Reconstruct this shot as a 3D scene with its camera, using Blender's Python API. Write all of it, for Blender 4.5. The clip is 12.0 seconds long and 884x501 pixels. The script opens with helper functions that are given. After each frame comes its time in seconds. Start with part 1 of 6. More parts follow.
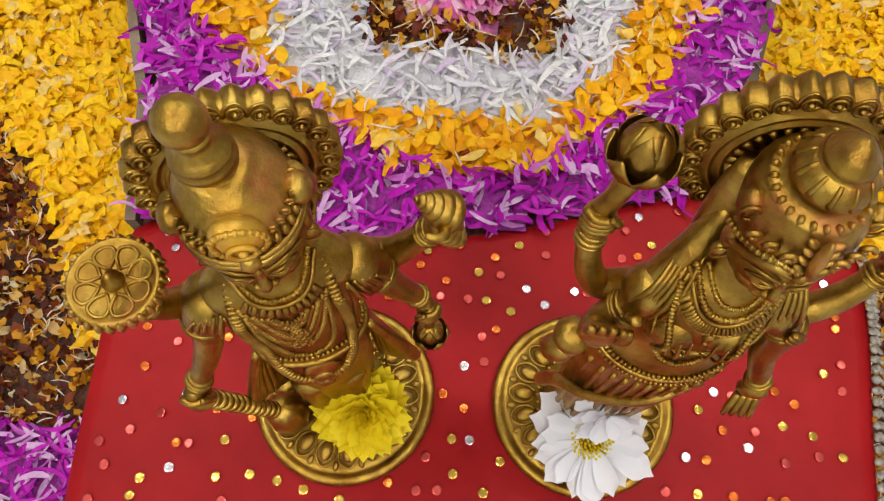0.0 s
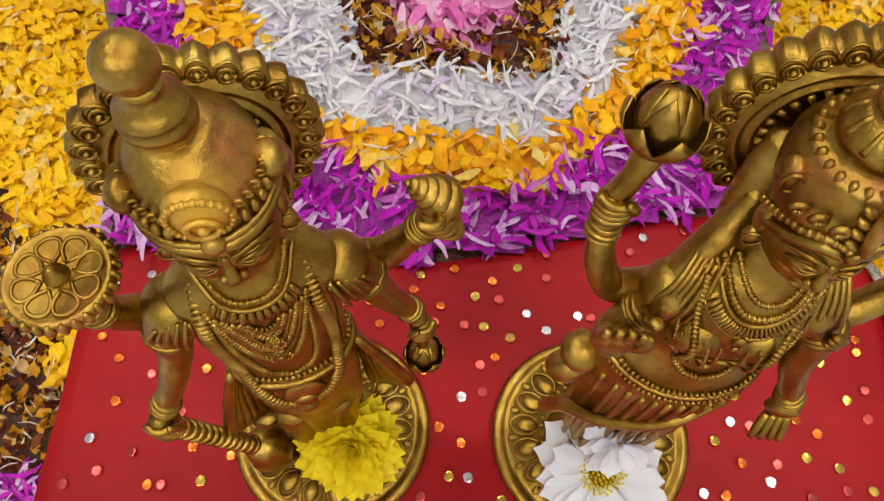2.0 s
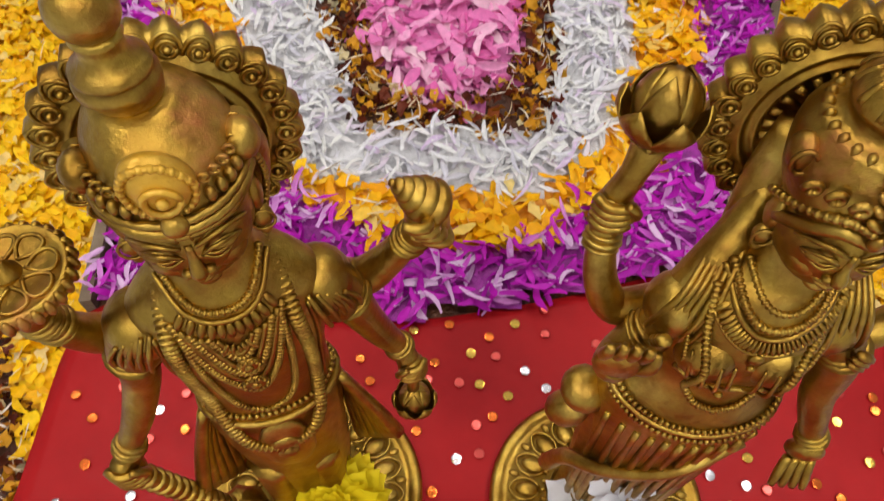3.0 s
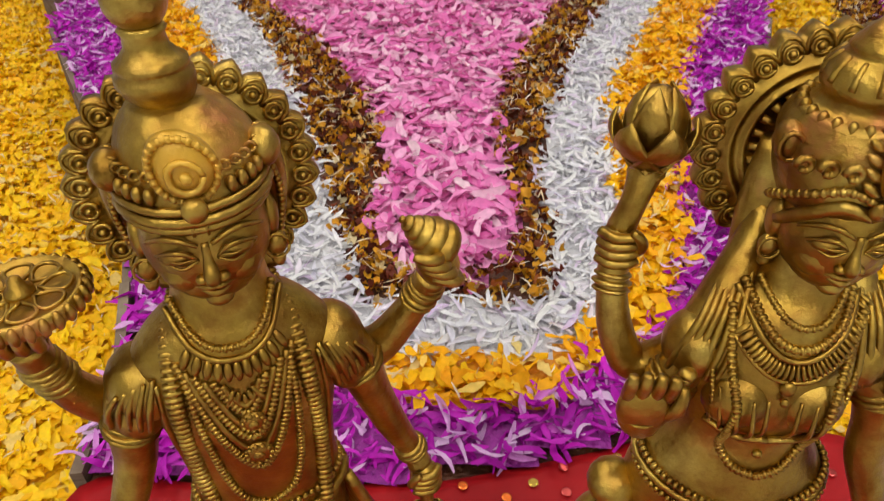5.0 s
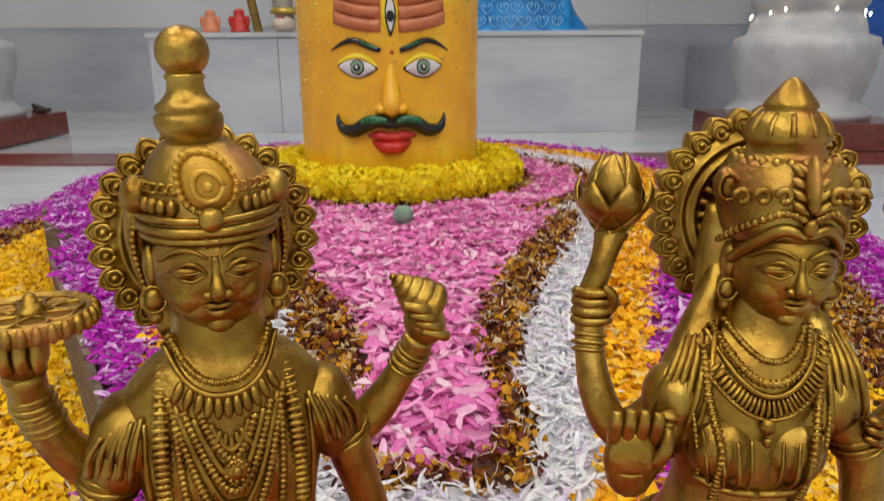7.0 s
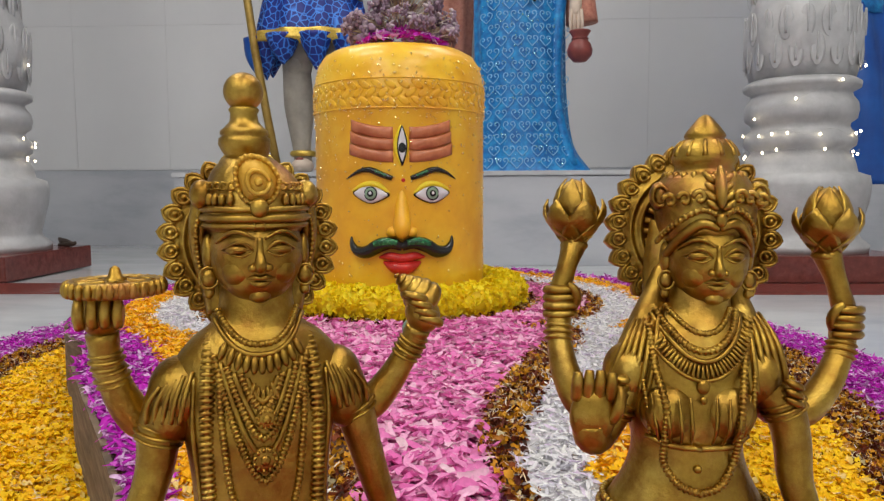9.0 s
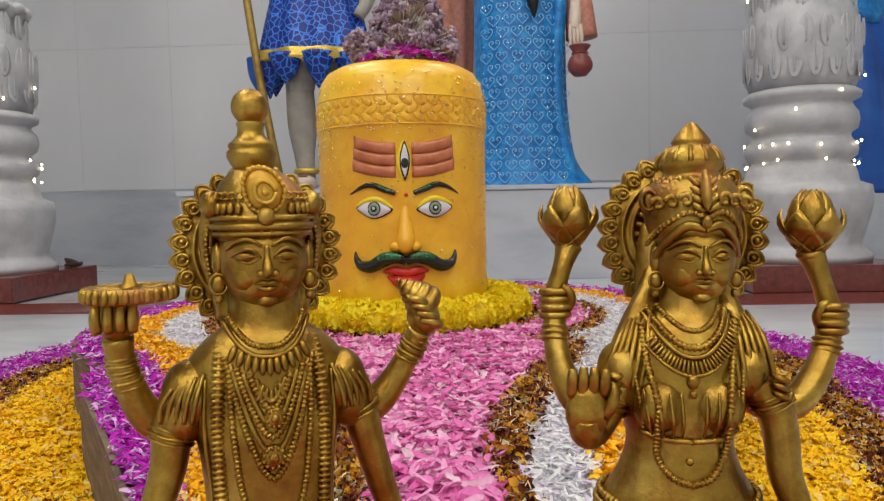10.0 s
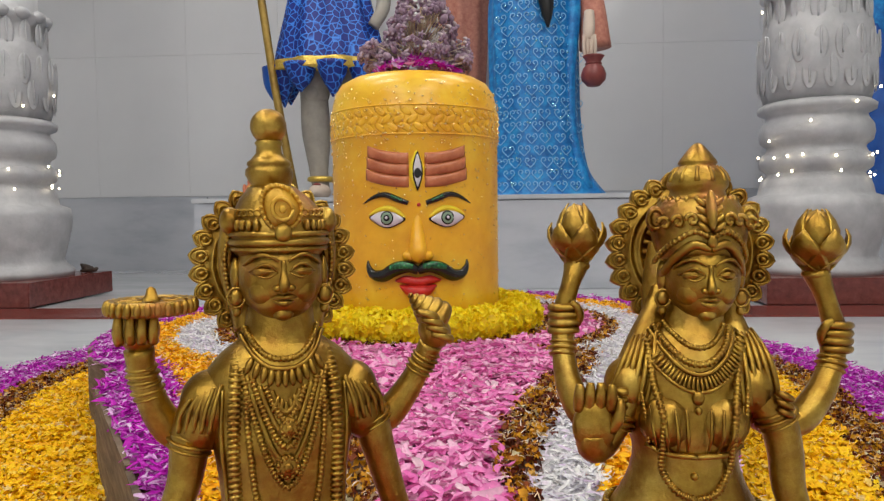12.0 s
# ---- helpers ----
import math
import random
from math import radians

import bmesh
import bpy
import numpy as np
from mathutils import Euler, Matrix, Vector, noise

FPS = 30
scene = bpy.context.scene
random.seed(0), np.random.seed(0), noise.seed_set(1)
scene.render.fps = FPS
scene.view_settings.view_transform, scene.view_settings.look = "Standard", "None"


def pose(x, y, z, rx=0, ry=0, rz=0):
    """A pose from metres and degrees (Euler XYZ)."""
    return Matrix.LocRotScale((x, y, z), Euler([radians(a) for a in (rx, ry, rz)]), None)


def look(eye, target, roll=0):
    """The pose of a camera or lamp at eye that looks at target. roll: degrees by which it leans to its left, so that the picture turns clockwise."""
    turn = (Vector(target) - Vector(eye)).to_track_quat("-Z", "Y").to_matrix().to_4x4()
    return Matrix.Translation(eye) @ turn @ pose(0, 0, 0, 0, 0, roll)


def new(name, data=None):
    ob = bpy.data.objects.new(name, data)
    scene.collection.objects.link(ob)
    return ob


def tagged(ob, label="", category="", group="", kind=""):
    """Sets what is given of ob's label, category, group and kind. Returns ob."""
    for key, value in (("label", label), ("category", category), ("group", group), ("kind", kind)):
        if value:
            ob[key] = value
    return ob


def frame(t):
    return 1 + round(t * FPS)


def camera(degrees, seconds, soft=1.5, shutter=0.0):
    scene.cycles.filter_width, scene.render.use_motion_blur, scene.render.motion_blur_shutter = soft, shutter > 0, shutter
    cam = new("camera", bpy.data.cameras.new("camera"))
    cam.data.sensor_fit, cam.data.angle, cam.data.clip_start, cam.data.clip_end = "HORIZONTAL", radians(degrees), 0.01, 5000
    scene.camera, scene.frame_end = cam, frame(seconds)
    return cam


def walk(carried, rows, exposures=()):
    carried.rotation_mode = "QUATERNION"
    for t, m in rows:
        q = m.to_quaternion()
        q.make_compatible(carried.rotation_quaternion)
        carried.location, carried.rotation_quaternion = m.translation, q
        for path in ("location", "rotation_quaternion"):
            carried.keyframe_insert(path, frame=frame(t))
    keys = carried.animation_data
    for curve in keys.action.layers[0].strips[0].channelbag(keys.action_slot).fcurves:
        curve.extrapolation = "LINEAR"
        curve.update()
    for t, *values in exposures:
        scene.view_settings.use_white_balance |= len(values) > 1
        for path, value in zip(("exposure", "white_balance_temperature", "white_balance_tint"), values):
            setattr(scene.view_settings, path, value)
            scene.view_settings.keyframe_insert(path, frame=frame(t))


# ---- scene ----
cam = camera(63.8, 12.0, soft=1.3, shutter=0.5)
PATH = [
    (0, (0.0922, 0.0067, 0.4793), (0.0547, 0.549, -0.9188), 1.3),
    (0.5, (0.0922, 0.0075, 0.4785), (0.054, 0.561, -0.915), 0.9),
    (1, (0.0938, 0.0097, 0.4725), (0.0562, 0.5685, -0.9195), 1.0),
    (1.5, (0.093, 0.009, 0.462), (0.057, 0.576, -0.9255), 1.3),
    (2, (0.0922, 0.0023, 0.453), (0.0615, 0.642, -0.903), 1.8),
    (2.5, (0.0922, -0.0037, 0.4447), (0.0607, 0.7057, -0.8768), 2.1),
    (3, (0.096, -0.009, 0.4327), (0.0525, 0.8017, -0.8287), 1.4),
    (3.2, (0.0968, -0.012, 0.4327), (0.048, 0.8453, -0.7973), 1.1),
    (4.8, (0.0968, -0.0413, 0.4065), (0.018, 1.122, -0.5377), -1.3),
    (5, (0.0968, -0.045, 0.402), (0.021, 1.146, -0.5063), -1.1),
    (5.5, (0.0968, -0.0562, 0.3922), (0.036, 1.2248, -0.3855), -0.5),
    (6, (0.0983, -0.063, 0.3832), (0.051, 1.2863, -0.2707), -0.2),
    (6.5, (0.0983, -0.0698, 0.3705), (0.063, 1.3245, -0.183), 0.4),
    (7, (0.096, -0.0795, 0.3652), (0.0592, 1.3613, -0.0503), -0.3),
    (7.2, (0.0968, -0.0855, 0.3592), (0.057, 1.3695, -0.0038), 0.0),
    (8.8, (0.1005, -0.1233, 0.3368), (0.0454, 1.3590, 0.1980), -0.05),
    (9, (0.1017, -0.1276, 0.3364), (0.0434, 1.3575, 0.2115), -0.27),
    (9.5, (0.1019, -0.1331, 0.3336), (0.0389, 1.3545, 0.2187), -0.29),
    (10, (0.1037, -0.1369, 0.3339), (0.0363, 1.3538, 0.2415), -1.13),
    (10.5, (0.1010, -0.1392, 0.3356), (0.0271, 1.3575, 0.2647), -0.11),
    (11, (0.1034, -0.1412, 0.3356), (0.0239, 1.3552, 0.2679), -0.80),
    (11.5, (0.1033, -0.1422, 0.3372), (0.0185, 1.3545, 0.2730), -0.48),
    (12, (0.1043, -0.1425, 0.3367), (0.0112, 1.353, 0.2617), -0.7),
]
EXPOSURE = -0.35
walk(cam, [(t, look(eye, target, roll)) for t, eye, target, roll in PATH], [(0.0, EXPOSURE), (12.0, EXPOSURE)])

# ---- world and lamps: a closed temple hall lit by ceiling panels ----
world = bpy.data.worlds.new("hall_world")
scene.world = world
world.use_nodes = True
world.node_tree.nodes["Background"].inputs[0].default_value = (0.9, 0.95, 1.0, 1)
world.node_tree.nodes["Background"].inputs[1].default_value = 0.05


def panel_lamp(x, y, z, sx, sy, power, color=(1.0, 0.955, 0.88)):
    data = bpy.data.lights.new("ceiling_panel_light", "AREA")
    data.shape, data.size, data.size_y, data.energy, data.color = "RECTANGLE", sx, sy, power, color
    ob = new("ceiling_panel_light", data)
    ob.matrix_world = pose(x, y, z)
    return ob


LAMPS = [(-1.3, -3.2, 44), (1.3, -3.2, 44), (-1.3, -1.4, 34), (1.3, -1.4, 34), (-1.3, 0.7, 32), (1.3, 0.7, 32), (-1.3, 2.5, 29), (1.3, 2.5, 29)]
for lx, ly, lp in LAMPS:
    panel_lamp(lx, ly, 3.25, 1.2, 0.3, lp)


# ---- materials ----
def nodes_of(name):
    m = bpy.data.materials.new(name)
    m.use_nodes = True
    nt = m.node_tree
    return m, nt, nt.nodes["Principled BSDF"]


def add_node(nt, kind, **inputs):
    n = nt.nodes.new(kind)
    for k, v in inputs.items():
        n.inputs[k.replace("_", " ")].default_value = v
    return n


def ramp_node(nt, stops, interpolation="LINEAR"):
    r = nt.nodes.new("ShaderNodeValToRGB")
    r.color_ramp.interpolation = interpolation
    while len(r.color_ramp.elements) < len(stops):
        r.color_ramp.elements.new(0.5)
    for el, (p, c) in zip(r.color_ramp.elements, stops):
        el.position, el.color = p, (*c, 1)
    return r


def surface(name, stops, scale=8.0, rough=0.5, metal=0.0, bump=0.0, bump_scale=None, detail=6.0, spec=0.5, rough_var=0.1, stretch=(1, 1, 1), coat=0.0):
    """A mottled surface: a noise through a colour ramp, varied gloss and fine relief."""
    m, nt, b = nodes_of(name)
    co = nt.nodes.new("ShaderNodeTexCoord")
    mp = nt.nodes.new("ShaderNodeMapping")
    mp.inputs["Scale"].default_value = stretch
    nt.links.new(co.outputs["Object"], mp.inputs["Vector"])
    n = add_node(nt, "ShaderNodeTexNoise", Scale=scale, Detail=detail, Roughness=0.62)
    nt.links.new(mp.outputs[0], n.inputs["Vector"])
    r = ramp_node(nt, stops)
    nt.links.new(n.outputs["Fac"], r.inputs[0])
    nt.links.new(r.outputs[0], b.inputs["Base Color"])
    b.inputs["Metallic"].default_value = metal
    b.inputs["Specular IOR Level"].default_value = spec
    b.inputs["Coat Weight"].default_value = coat
    n2 = add_node(nt, "ShaderNodeTexNoise", Scale=bump_scale or scale * 6, Detail=4.0)
    nt.links.new(mp.outputs[0], n2.inputs["Vector"])
    rr = nt.nodes.new("ShaderNodeMapRange")
    rr.inputs["To Min"].default_value, rr.inputs["To Max"].default_value = max(rough - rough_var, 0.02), rough + rough_var
    nt.links.new(n2.outputs["Fac"], rr.inputs["Value"])
    nt.links.new(rr.outputs[0], b.inputs["Roughness"])
    if bump:
        bp = add_node(nt, "ShaderNodeBump", Strength=min(bump * 200, 1.0), Distance=bump)
        nt.links.new(n2.outputs["Fac"], bp.inputs["Height"])
        nt.links.new(bp.outputs[0], b.inputs["Normal"])
    return m


def petal_material(name, stops, rough=0.5, clear=0.25):
    """Petals: one colour a petal, out of a ramp, with streaks along it and some light let through."""
    m, nt, b = nodes_of(name)
    g = nt.nodes.new("ShaderNodeNewGeometry")
    r = ramp_node(nt, stops)
    nt.links.new(g.outputs["Random Per Island"], r.inputs[0])
    co = nt.nodes.new("ShaderNodeTexCoord")
    n = add_node(nt, "ShaderNodeTexNoise", Scale=260.0, Detail=3.0)
    nt.links.new(co.outputs["Object"], n.inputs["Vector"])
    mr = nt.nodes.new("ShaderNodeMapRange")
    mr.inputs["To Min"].default_value, mr.inputs["To Max"].default_value = 0.72, 1.2
    nt.links.new(n.outputs["Fac"], mr.inputs["Value"])
    mx = nt.nodes.new("ShaderNodeMix")
    mx.data_type, mx.blend_type = "RGBA", "MULTIPLY"
    mx.inputs["Factor"].default_value = 1.0
    nt.links.new(r.outputs[0], mx.inputs["A"])
    nt.links.new(mr.outputs[0], mx.inputs["B"])
    nt.links.new(mx.outputs["Result"], b.inputs["Base Color"])
    b.inputs["Roughness"].default_value = rough
    b.inputs["Specular IOR Level"].default_value = 0.22
    tr = nt.nodes.new("ShaderNodeBsdfTranslucent")
    nt.links.new(mx.outputs["Result"], tr.inputs["Color"])
    ms = nt.nodes.new("ShaderNodeMixShader")
    ms.inputs[0].default_value = clear
    nt.links.new(b.outputs[0], ms.inputs[1])
    nt.links.new(tr.outputs[0], ms.inputs[2])
    nt.links.new(ms.outputs[0], nt.nodes["Material Output"].inputs["Surface"])
    return m


def plain(name, color, rough=0.5, metal=0.0, spec=0.5, emit=0.0):
    m, nt, b = nodes_of(name)
    b.inputs["Base Color"].default_value = (*color, 1)
    b.inputs["Roughness"].default_value = rough
    b.inputs["Metallic"].default_value = metal
    b.inputs["Specular IOR Level"].default_value = spec
    if emit:
        b.inputs["Emission Color"].default_value = (*color, 1)
        b.inputs["Emission Strength"].default_value = emit
    return m


def brass_material(name, yellow_at):
    """Cast brass, tarnished in patches, with smears of red powder and one of yellow paste."""
    m, nt, b = nodes_of(name)
    co = nt.nodes.new("ShaderNodeTexCoord")
    n1 = add_node(nt, "ShaderNodeTexNoise", Scale=55.0, Detail=7.0, Roughness=0.65)
    n2 = add_node(nt, "ShaderNodeTexNoise", Scale=420.0, Detail=4.0)
    n3 = add_node(nt, "ShaderNodeTexNoise", Scale=38.0, Detail=5.0, Roughness=0.7)
    n4 = add_node(nt, "ShaderNodeTexNoise", Scale=130.0, Detail=6.0, Roughness=0.7)
    for n in (n1, n2, n3, n4):
        nt.links.new(co.outputs["Object"], n.inputs["Vector"])
    r1 = ramp_node(nt, [(0.32, (0.22, 0.110, 0.015)), (0.5, (0.42, 0.262, 0.042)), (0.70, (0.60, 0.420, 0.096))])
    nt.links.new(n1.outputs["Fac"], r1.inputs[0])
    sep = nt.nodes.new("ShaderNodeSeparateXYZ")
    nt.links.new(co.outputs["Object"], sep.inputs[0])
    high = nt.nodes.new("ShaderNodeMapRange")
    for k, v in (("From Min", 0.10), ("From Max", 0.235), ("To Min", -0.14), ("To Max", -0.015)):
        high.inputs[k].default_value = v
    nt.links.new(sep.outputs["Z"], high.inputs["Value"])
    add = nt.nodes.new("ShaderNodeMath")
    nt.links.new(n3.outputs["Fac"], add.inputs[0])
    nt.links.new(high.outputs[0], add.inputs[1])
    r2 = ramp_node(nt, [(0.55, (0, 0, 0)), (0.70, (0.6, 0.6, 0.6))])
    nt.links.new(add.outputs[0], r2.inputs[0])
    dist = nt.nodes.new("ShaderNodeVectorMath")
    dist.operation = "DISTANCE"
    dist.inputs[1].default_value = yellow_at
    nt.links.new(co.outputs["Object"], dist.inputs[0])
    wob = nt.nodes.new("ShaderNodeMath")
    wob.operation = "MULTIPLY_ADD"
    wob.inputs[1].default_value = 0.010
    nt.links.new(n1.outputs["Fac"], wob.inputs[0])
    nt.links.new(dist.outputs["Value"], wob.inputs[2])
    r3 = ramp_node(nt, [(0.0, (0.85, 0.85, 0.85)), (0.0105, (0.75, 0.75, 0.75)), (0.0135, (0, 0, 0))])
    nt.links.new(wob.outputs[0], r3.inputs[0])

    def mix(fac, a, bb):
        mx = nt.nodes.new("ShaderNodeMix")
        mx.data_type = "RGBA"
        nt.links.new(fac, mx.inputs["Factor"])
        for s, v in (("A", a), ("B", bb)):
            if isinstance(v, tuple):
                mx.inputs[s].default_value = (*v, 1)
            else:
                nt.links.new(v, mx.inputs[s])
        return mx.outputs["Result"]

    tarnish = ramp_node(nt, [(0.40, (0, 0, 0)), (0.64, (0.70, 0.70, 0.70))])
    nt.links.new(n4.outputs["Fac"], tarnish.inputs[0])
    c = mix(tarnish.outputs[0], r1.outputs[0], (0.25, 0.115, 0.022))
    c = mix(r2.outputs[0], c, (0.42, 0.10, 0.03))
    c = mix(r3.outputs[0], c, (0.75, 0.42, 0.03))
    nt.links.new(c, b.inputs["Base Color"])
    me = nt.nodes.new("ShaderNodeMath")
    me.operation = "MAXIMUM"
    nt.links.new(r2.outputs[0], me.inputs[0])
    nt.links.new(r3.outputs[0], me.inputs[1])
    inv = nt.nodes.new("ShaderNodeMath")
    inv.operation = "SUBTRACT"
    inv.inputs[0].default_value = 1.0
    nt.links.new(me.outputs[0], inv.inputs[1])
    nt.links.new(inv.outputs[0], b.inputs["Metallic"])
    rr = nt.nodes.new("ShaderNodeMapRange")
    rr.inputs["To Min"].default_value, rr.inputs["To Max"].default_value = 0.26, 0.48
    nt.links.new(n1.outputs["Fac"], rr.inputs["Value"])
    nt.links.new(rr.outputs[0], b.inputs["Roughness"])
    rough_cast = add_node(nt, "ShaderNodeBump", Strength=0.30, Distance=0.0016)
    nt.links.new(n4.outputs["Fac"], rough_cast.inputs["Height"])
    bp = add_node(nt, "ShaderNodeBump", Strength=0.35, Distance=0.0006)
    nt.links.new(n2.outputs["Fac"], bp.inputs["Height"])
    nt.links.new(rough_cast.outputs[0], bp.inputs["Normal"])
    nt.links.new(bp.outputs[0], b.inputs["Normal"])
    return m


WHITE_PETAL = petal_material("white_petals", [(0.0, (0.62, 0.60, 0.70)), (0.35, (0.80, 0.80, 0.82)), (0.75, (0.84, 0.84, 0.82)), (1.0, (0.66, 0.52, 0.74))])
PURPLE_PETAL = petal_material("magenta_petals", [(0.0, (0.38, 0.005, 0.36)), (0.5, (0.58, 0.012, 0.52)), (0.66, (0.60, 0.05, 0.56)), (0.76, (0.68, 0.34, 0.70)), (1.0, (0.78, 0.58, 0.80))])
ORANGE_PETAL = petal_material("marigold_petals", [(0.0, (0.84, 0.34, 0.002)), (0.5, (0.92, 0.48, 0.003)), (0.85, (0.93, 0.56, 0.006)), (1.0, (0.80, 0.62, 0.22))])
YELLOW_PETAL = petal_material("yellow_marigold_petals", [(0.0, (0.88, 0.45, 0.002)), (0.5, (0.94, 0.57, 0.004)), (0.85, (0.95, 0.64, 0.008)), (1.0, (0.80, 0.60, 0.25))])
BROWN_PETAL = petal_material("brown_marigold_petals", [(0.0, (0.06, 0.012, 0.005)), (0.28, (0.15, 0.025, 0.008)), (0.45, (0.26, 0.06, 0.01)), (0.54, (0.62, 0.27, 0.01)), (0.88, (0.66, 0.33, 0.02)), (1.0, (0.62, 0.56, 0.36))])
PINK_PETAL = petal_material("pink_petals", [(0.0, (0.74, 0.13, 0.44)), (0.45, (0.84, 0.27, 0.57)), (0.8, (0.90, 0.47, 0.70)), (1.0, (0.86, 0.64, 0.72))])
GARLAND_PETAL = petal_material("lemon_yellow_petals", [(0.0, (0.92, 0.66, 0.008)), (0.5, (0.96, 0.80, 0.015)), (1.0, (0.97, 0.86, 0.05))], rough=0.6, clear=0.40)
LEMON_PETAL = petal_material("bright_yellow_petals", [(0.0, (0.90, 0.70, 0.01)), (1.0, (0.96, 0.84, 0.04))])
SNOW_PETAL = petal_material("snow_white_petals", [(0.0, (0.82, 0.83, 0.88)), (1.0, (0.88, 0.88, 0.90))], rough=0.55)
DRY_PETAL = petal_material("dusty_mauve_blossom", [(0.0, (0.28, 0.18, 0.27)), (0.45, (0.48, 0.36, 0.44)), (1.0, (0.80, 0.73, 0.70))], rough=0.7)
STRAND = petal_material("pale_floret_strands", [(0.0, (0.70, 0.50, 0.24)), (0.6, (0.78, 0.66, 0.50)), (1.0, (0.80, 0.72, 0.66))])
# band colours taken darker than the petals: shade between petals put into the colour
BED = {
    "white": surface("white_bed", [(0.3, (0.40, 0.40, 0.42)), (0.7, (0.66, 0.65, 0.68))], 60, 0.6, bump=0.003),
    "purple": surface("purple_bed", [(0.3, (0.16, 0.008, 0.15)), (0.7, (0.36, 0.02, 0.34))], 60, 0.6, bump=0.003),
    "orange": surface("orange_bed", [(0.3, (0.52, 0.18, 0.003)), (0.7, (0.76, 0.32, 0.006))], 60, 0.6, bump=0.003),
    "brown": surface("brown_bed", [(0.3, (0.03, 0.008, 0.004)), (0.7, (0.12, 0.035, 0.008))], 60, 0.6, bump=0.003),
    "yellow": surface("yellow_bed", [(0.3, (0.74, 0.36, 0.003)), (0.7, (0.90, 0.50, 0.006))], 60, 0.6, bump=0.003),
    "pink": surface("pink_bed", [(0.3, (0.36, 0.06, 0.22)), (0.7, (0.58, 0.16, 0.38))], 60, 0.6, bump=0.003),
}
MARBLE = surface("white_floor_marble", [(0.25, (0.34, 0.37, 0.41)), (0.5, (0.50, 0.52, 0.55)), (0.75, (0.58, 0.60, 0.62))], 1.3, 0.14, bump=0.0, rough_var=0.05, stretch=(1, 2.2, 1))
DADO = surface("grey_veined_marble", [(0.25, (0.29, 0.32, 0.37)), (0.5, (0.46, 0.48, 0.525)), (0.75, (0.54, 0.56, 0.60))], 1.1, 0.2, rough_var=0.05, stretch=(1, 1, 2.6))
WALL = surface("glossy_cream_wall_tile", [(0.3, (0.62, 0.63, 0.655)), (0.7, (0.69, 0.70, 0.72))], 0.8, 0.17, rough_var=0.03)
CEILING = surface("white_ceiling_paint", [(0.3, (0.72, 0.72, 0.71)), (0.7, (0.80, 0.80, 0.79))], 1.5, 0.8)
GRANITE = surface("dark_red_granite", [(0.3, (0.10, 0.022, 0.018)), (0.55, (0.17, 0.040, 0.032)), (0.75, (0.22, 0.065, 0.05))], 40, 0.18, rough_var=0.05, detail=8)
CARVED = surface("carved_white_marble", [(0.3, (0.33, 0.335, 0.35)), (0.7, (0.50, 0.505, 0.52))], 9, 0.42, bump=0.0025, bump_scale=55)
CLOTH = surface("red_satin_cloth", [(0.3, (0.25, 0.004, 0.006)), (0.7, (0.36, 0.010, 0.012))], 14, 0.46, bump=0.0006, bump_scale=160, rough_var=0.12, spec=0.13)
WOOD = surface("weathered_grey_wood", [(0.3, (0.06, 0.04, 0.025)), (0.5, (0.15, 0.105, 0.065)), (0.72, (0.26, 0.20, 0.14))], 16, 0.75, bump=0.002, stretch=(1, 1, 7))
GOLD_TRIM = surface("gold_ribbon", [(0.3, (0.50, 0.33, 0.05)), (0.7, (0.78, 0.58, 0.14))], 120, 0.35, metal=0.7, bump=0.001)
LACE = surface("silver_lace", [(0.3, (0.14, 0.12, 0.10)), (0.7, (0.48, 0.44, 0.37))], 300, 0.45, metal=0.4, bump=0.002)
BRASS_A = brass_material("brass_with_yellow_paste", (0.003, -0.0105, 0.2285))
BRASS_B = brass_material("brass_with_red_powder", (0.0, -0.0185, 0.2600))


# ---- mesh tools ----
def link_bm(name, bm, materials, parent=None, label="", smooth=True):
    me = bpy.data.meshes.new(name)
    bmesh.ops.recalc_face_normals(bm, faces=bm.faces)
    bm.to_mesh(me)
    bm.free()
    for m in materials if isinstance(materials, (list, tuple)) else [materials]:
        me.materials.append(m)
    if smooth:
        me.polygons.foreach_set("use_smooth", [True] * len(me.polygons))
    ob = new(name, me)
    if parent:
        ob.parent = parent
    if label:
        ob["label"] = label
    return ob


def part(name, bm, material, parent, label="", smooth=True):
    return link_bm(name, bm, material, parent, label, smooth)


def empty(name, m, label, category, group="", kind=""):
    ob = new(name)
    ob.empty_display_size = 0.02
    ob.matrix_world = m
    return tagged(ob, label, category, group, kind)


def ell(bm, c, r, rot=(0, 0, 0), u=14, v=10, slot=0):
    """A ball of radii r at c, turned by rot degrees."""
    m = Matrix.LocRotScale(c, Euler([radians(a) for a in rot]), r)
    ball = [(math.sin(math.pi * j / v) * math.cos(2 * math.pi * i / u), math.sin(math.pi * j / v) * math.sin(2 * math.pi * i / u), math.cos(math.pi * j / v)) for j in range(1, v) for i in range(u)]
    vs = [bm.verts.new(m @ Vector(p)) for p in ball]
    top, low = bm.verts.new(m @ Vector((0, 0, 1))), bm.verts.new(m @ Vector((0, 0, -1)))
    for i in range(u):
        n = (i + 1) % u
        bm.faces.new((top, vs[i], vs[n])).material_index = slot
        bm.faces.new((low, vs[(v - 2) * u + n], vs[(v - 2) * u + i])).material_index = slot
        for j in range(v - 2):
            bm.faces.new((vs[j * u + i], vs[(j + 1) * u + i], vs[(j + 1) * u + n], vs[j * u + n])).material_index = slot


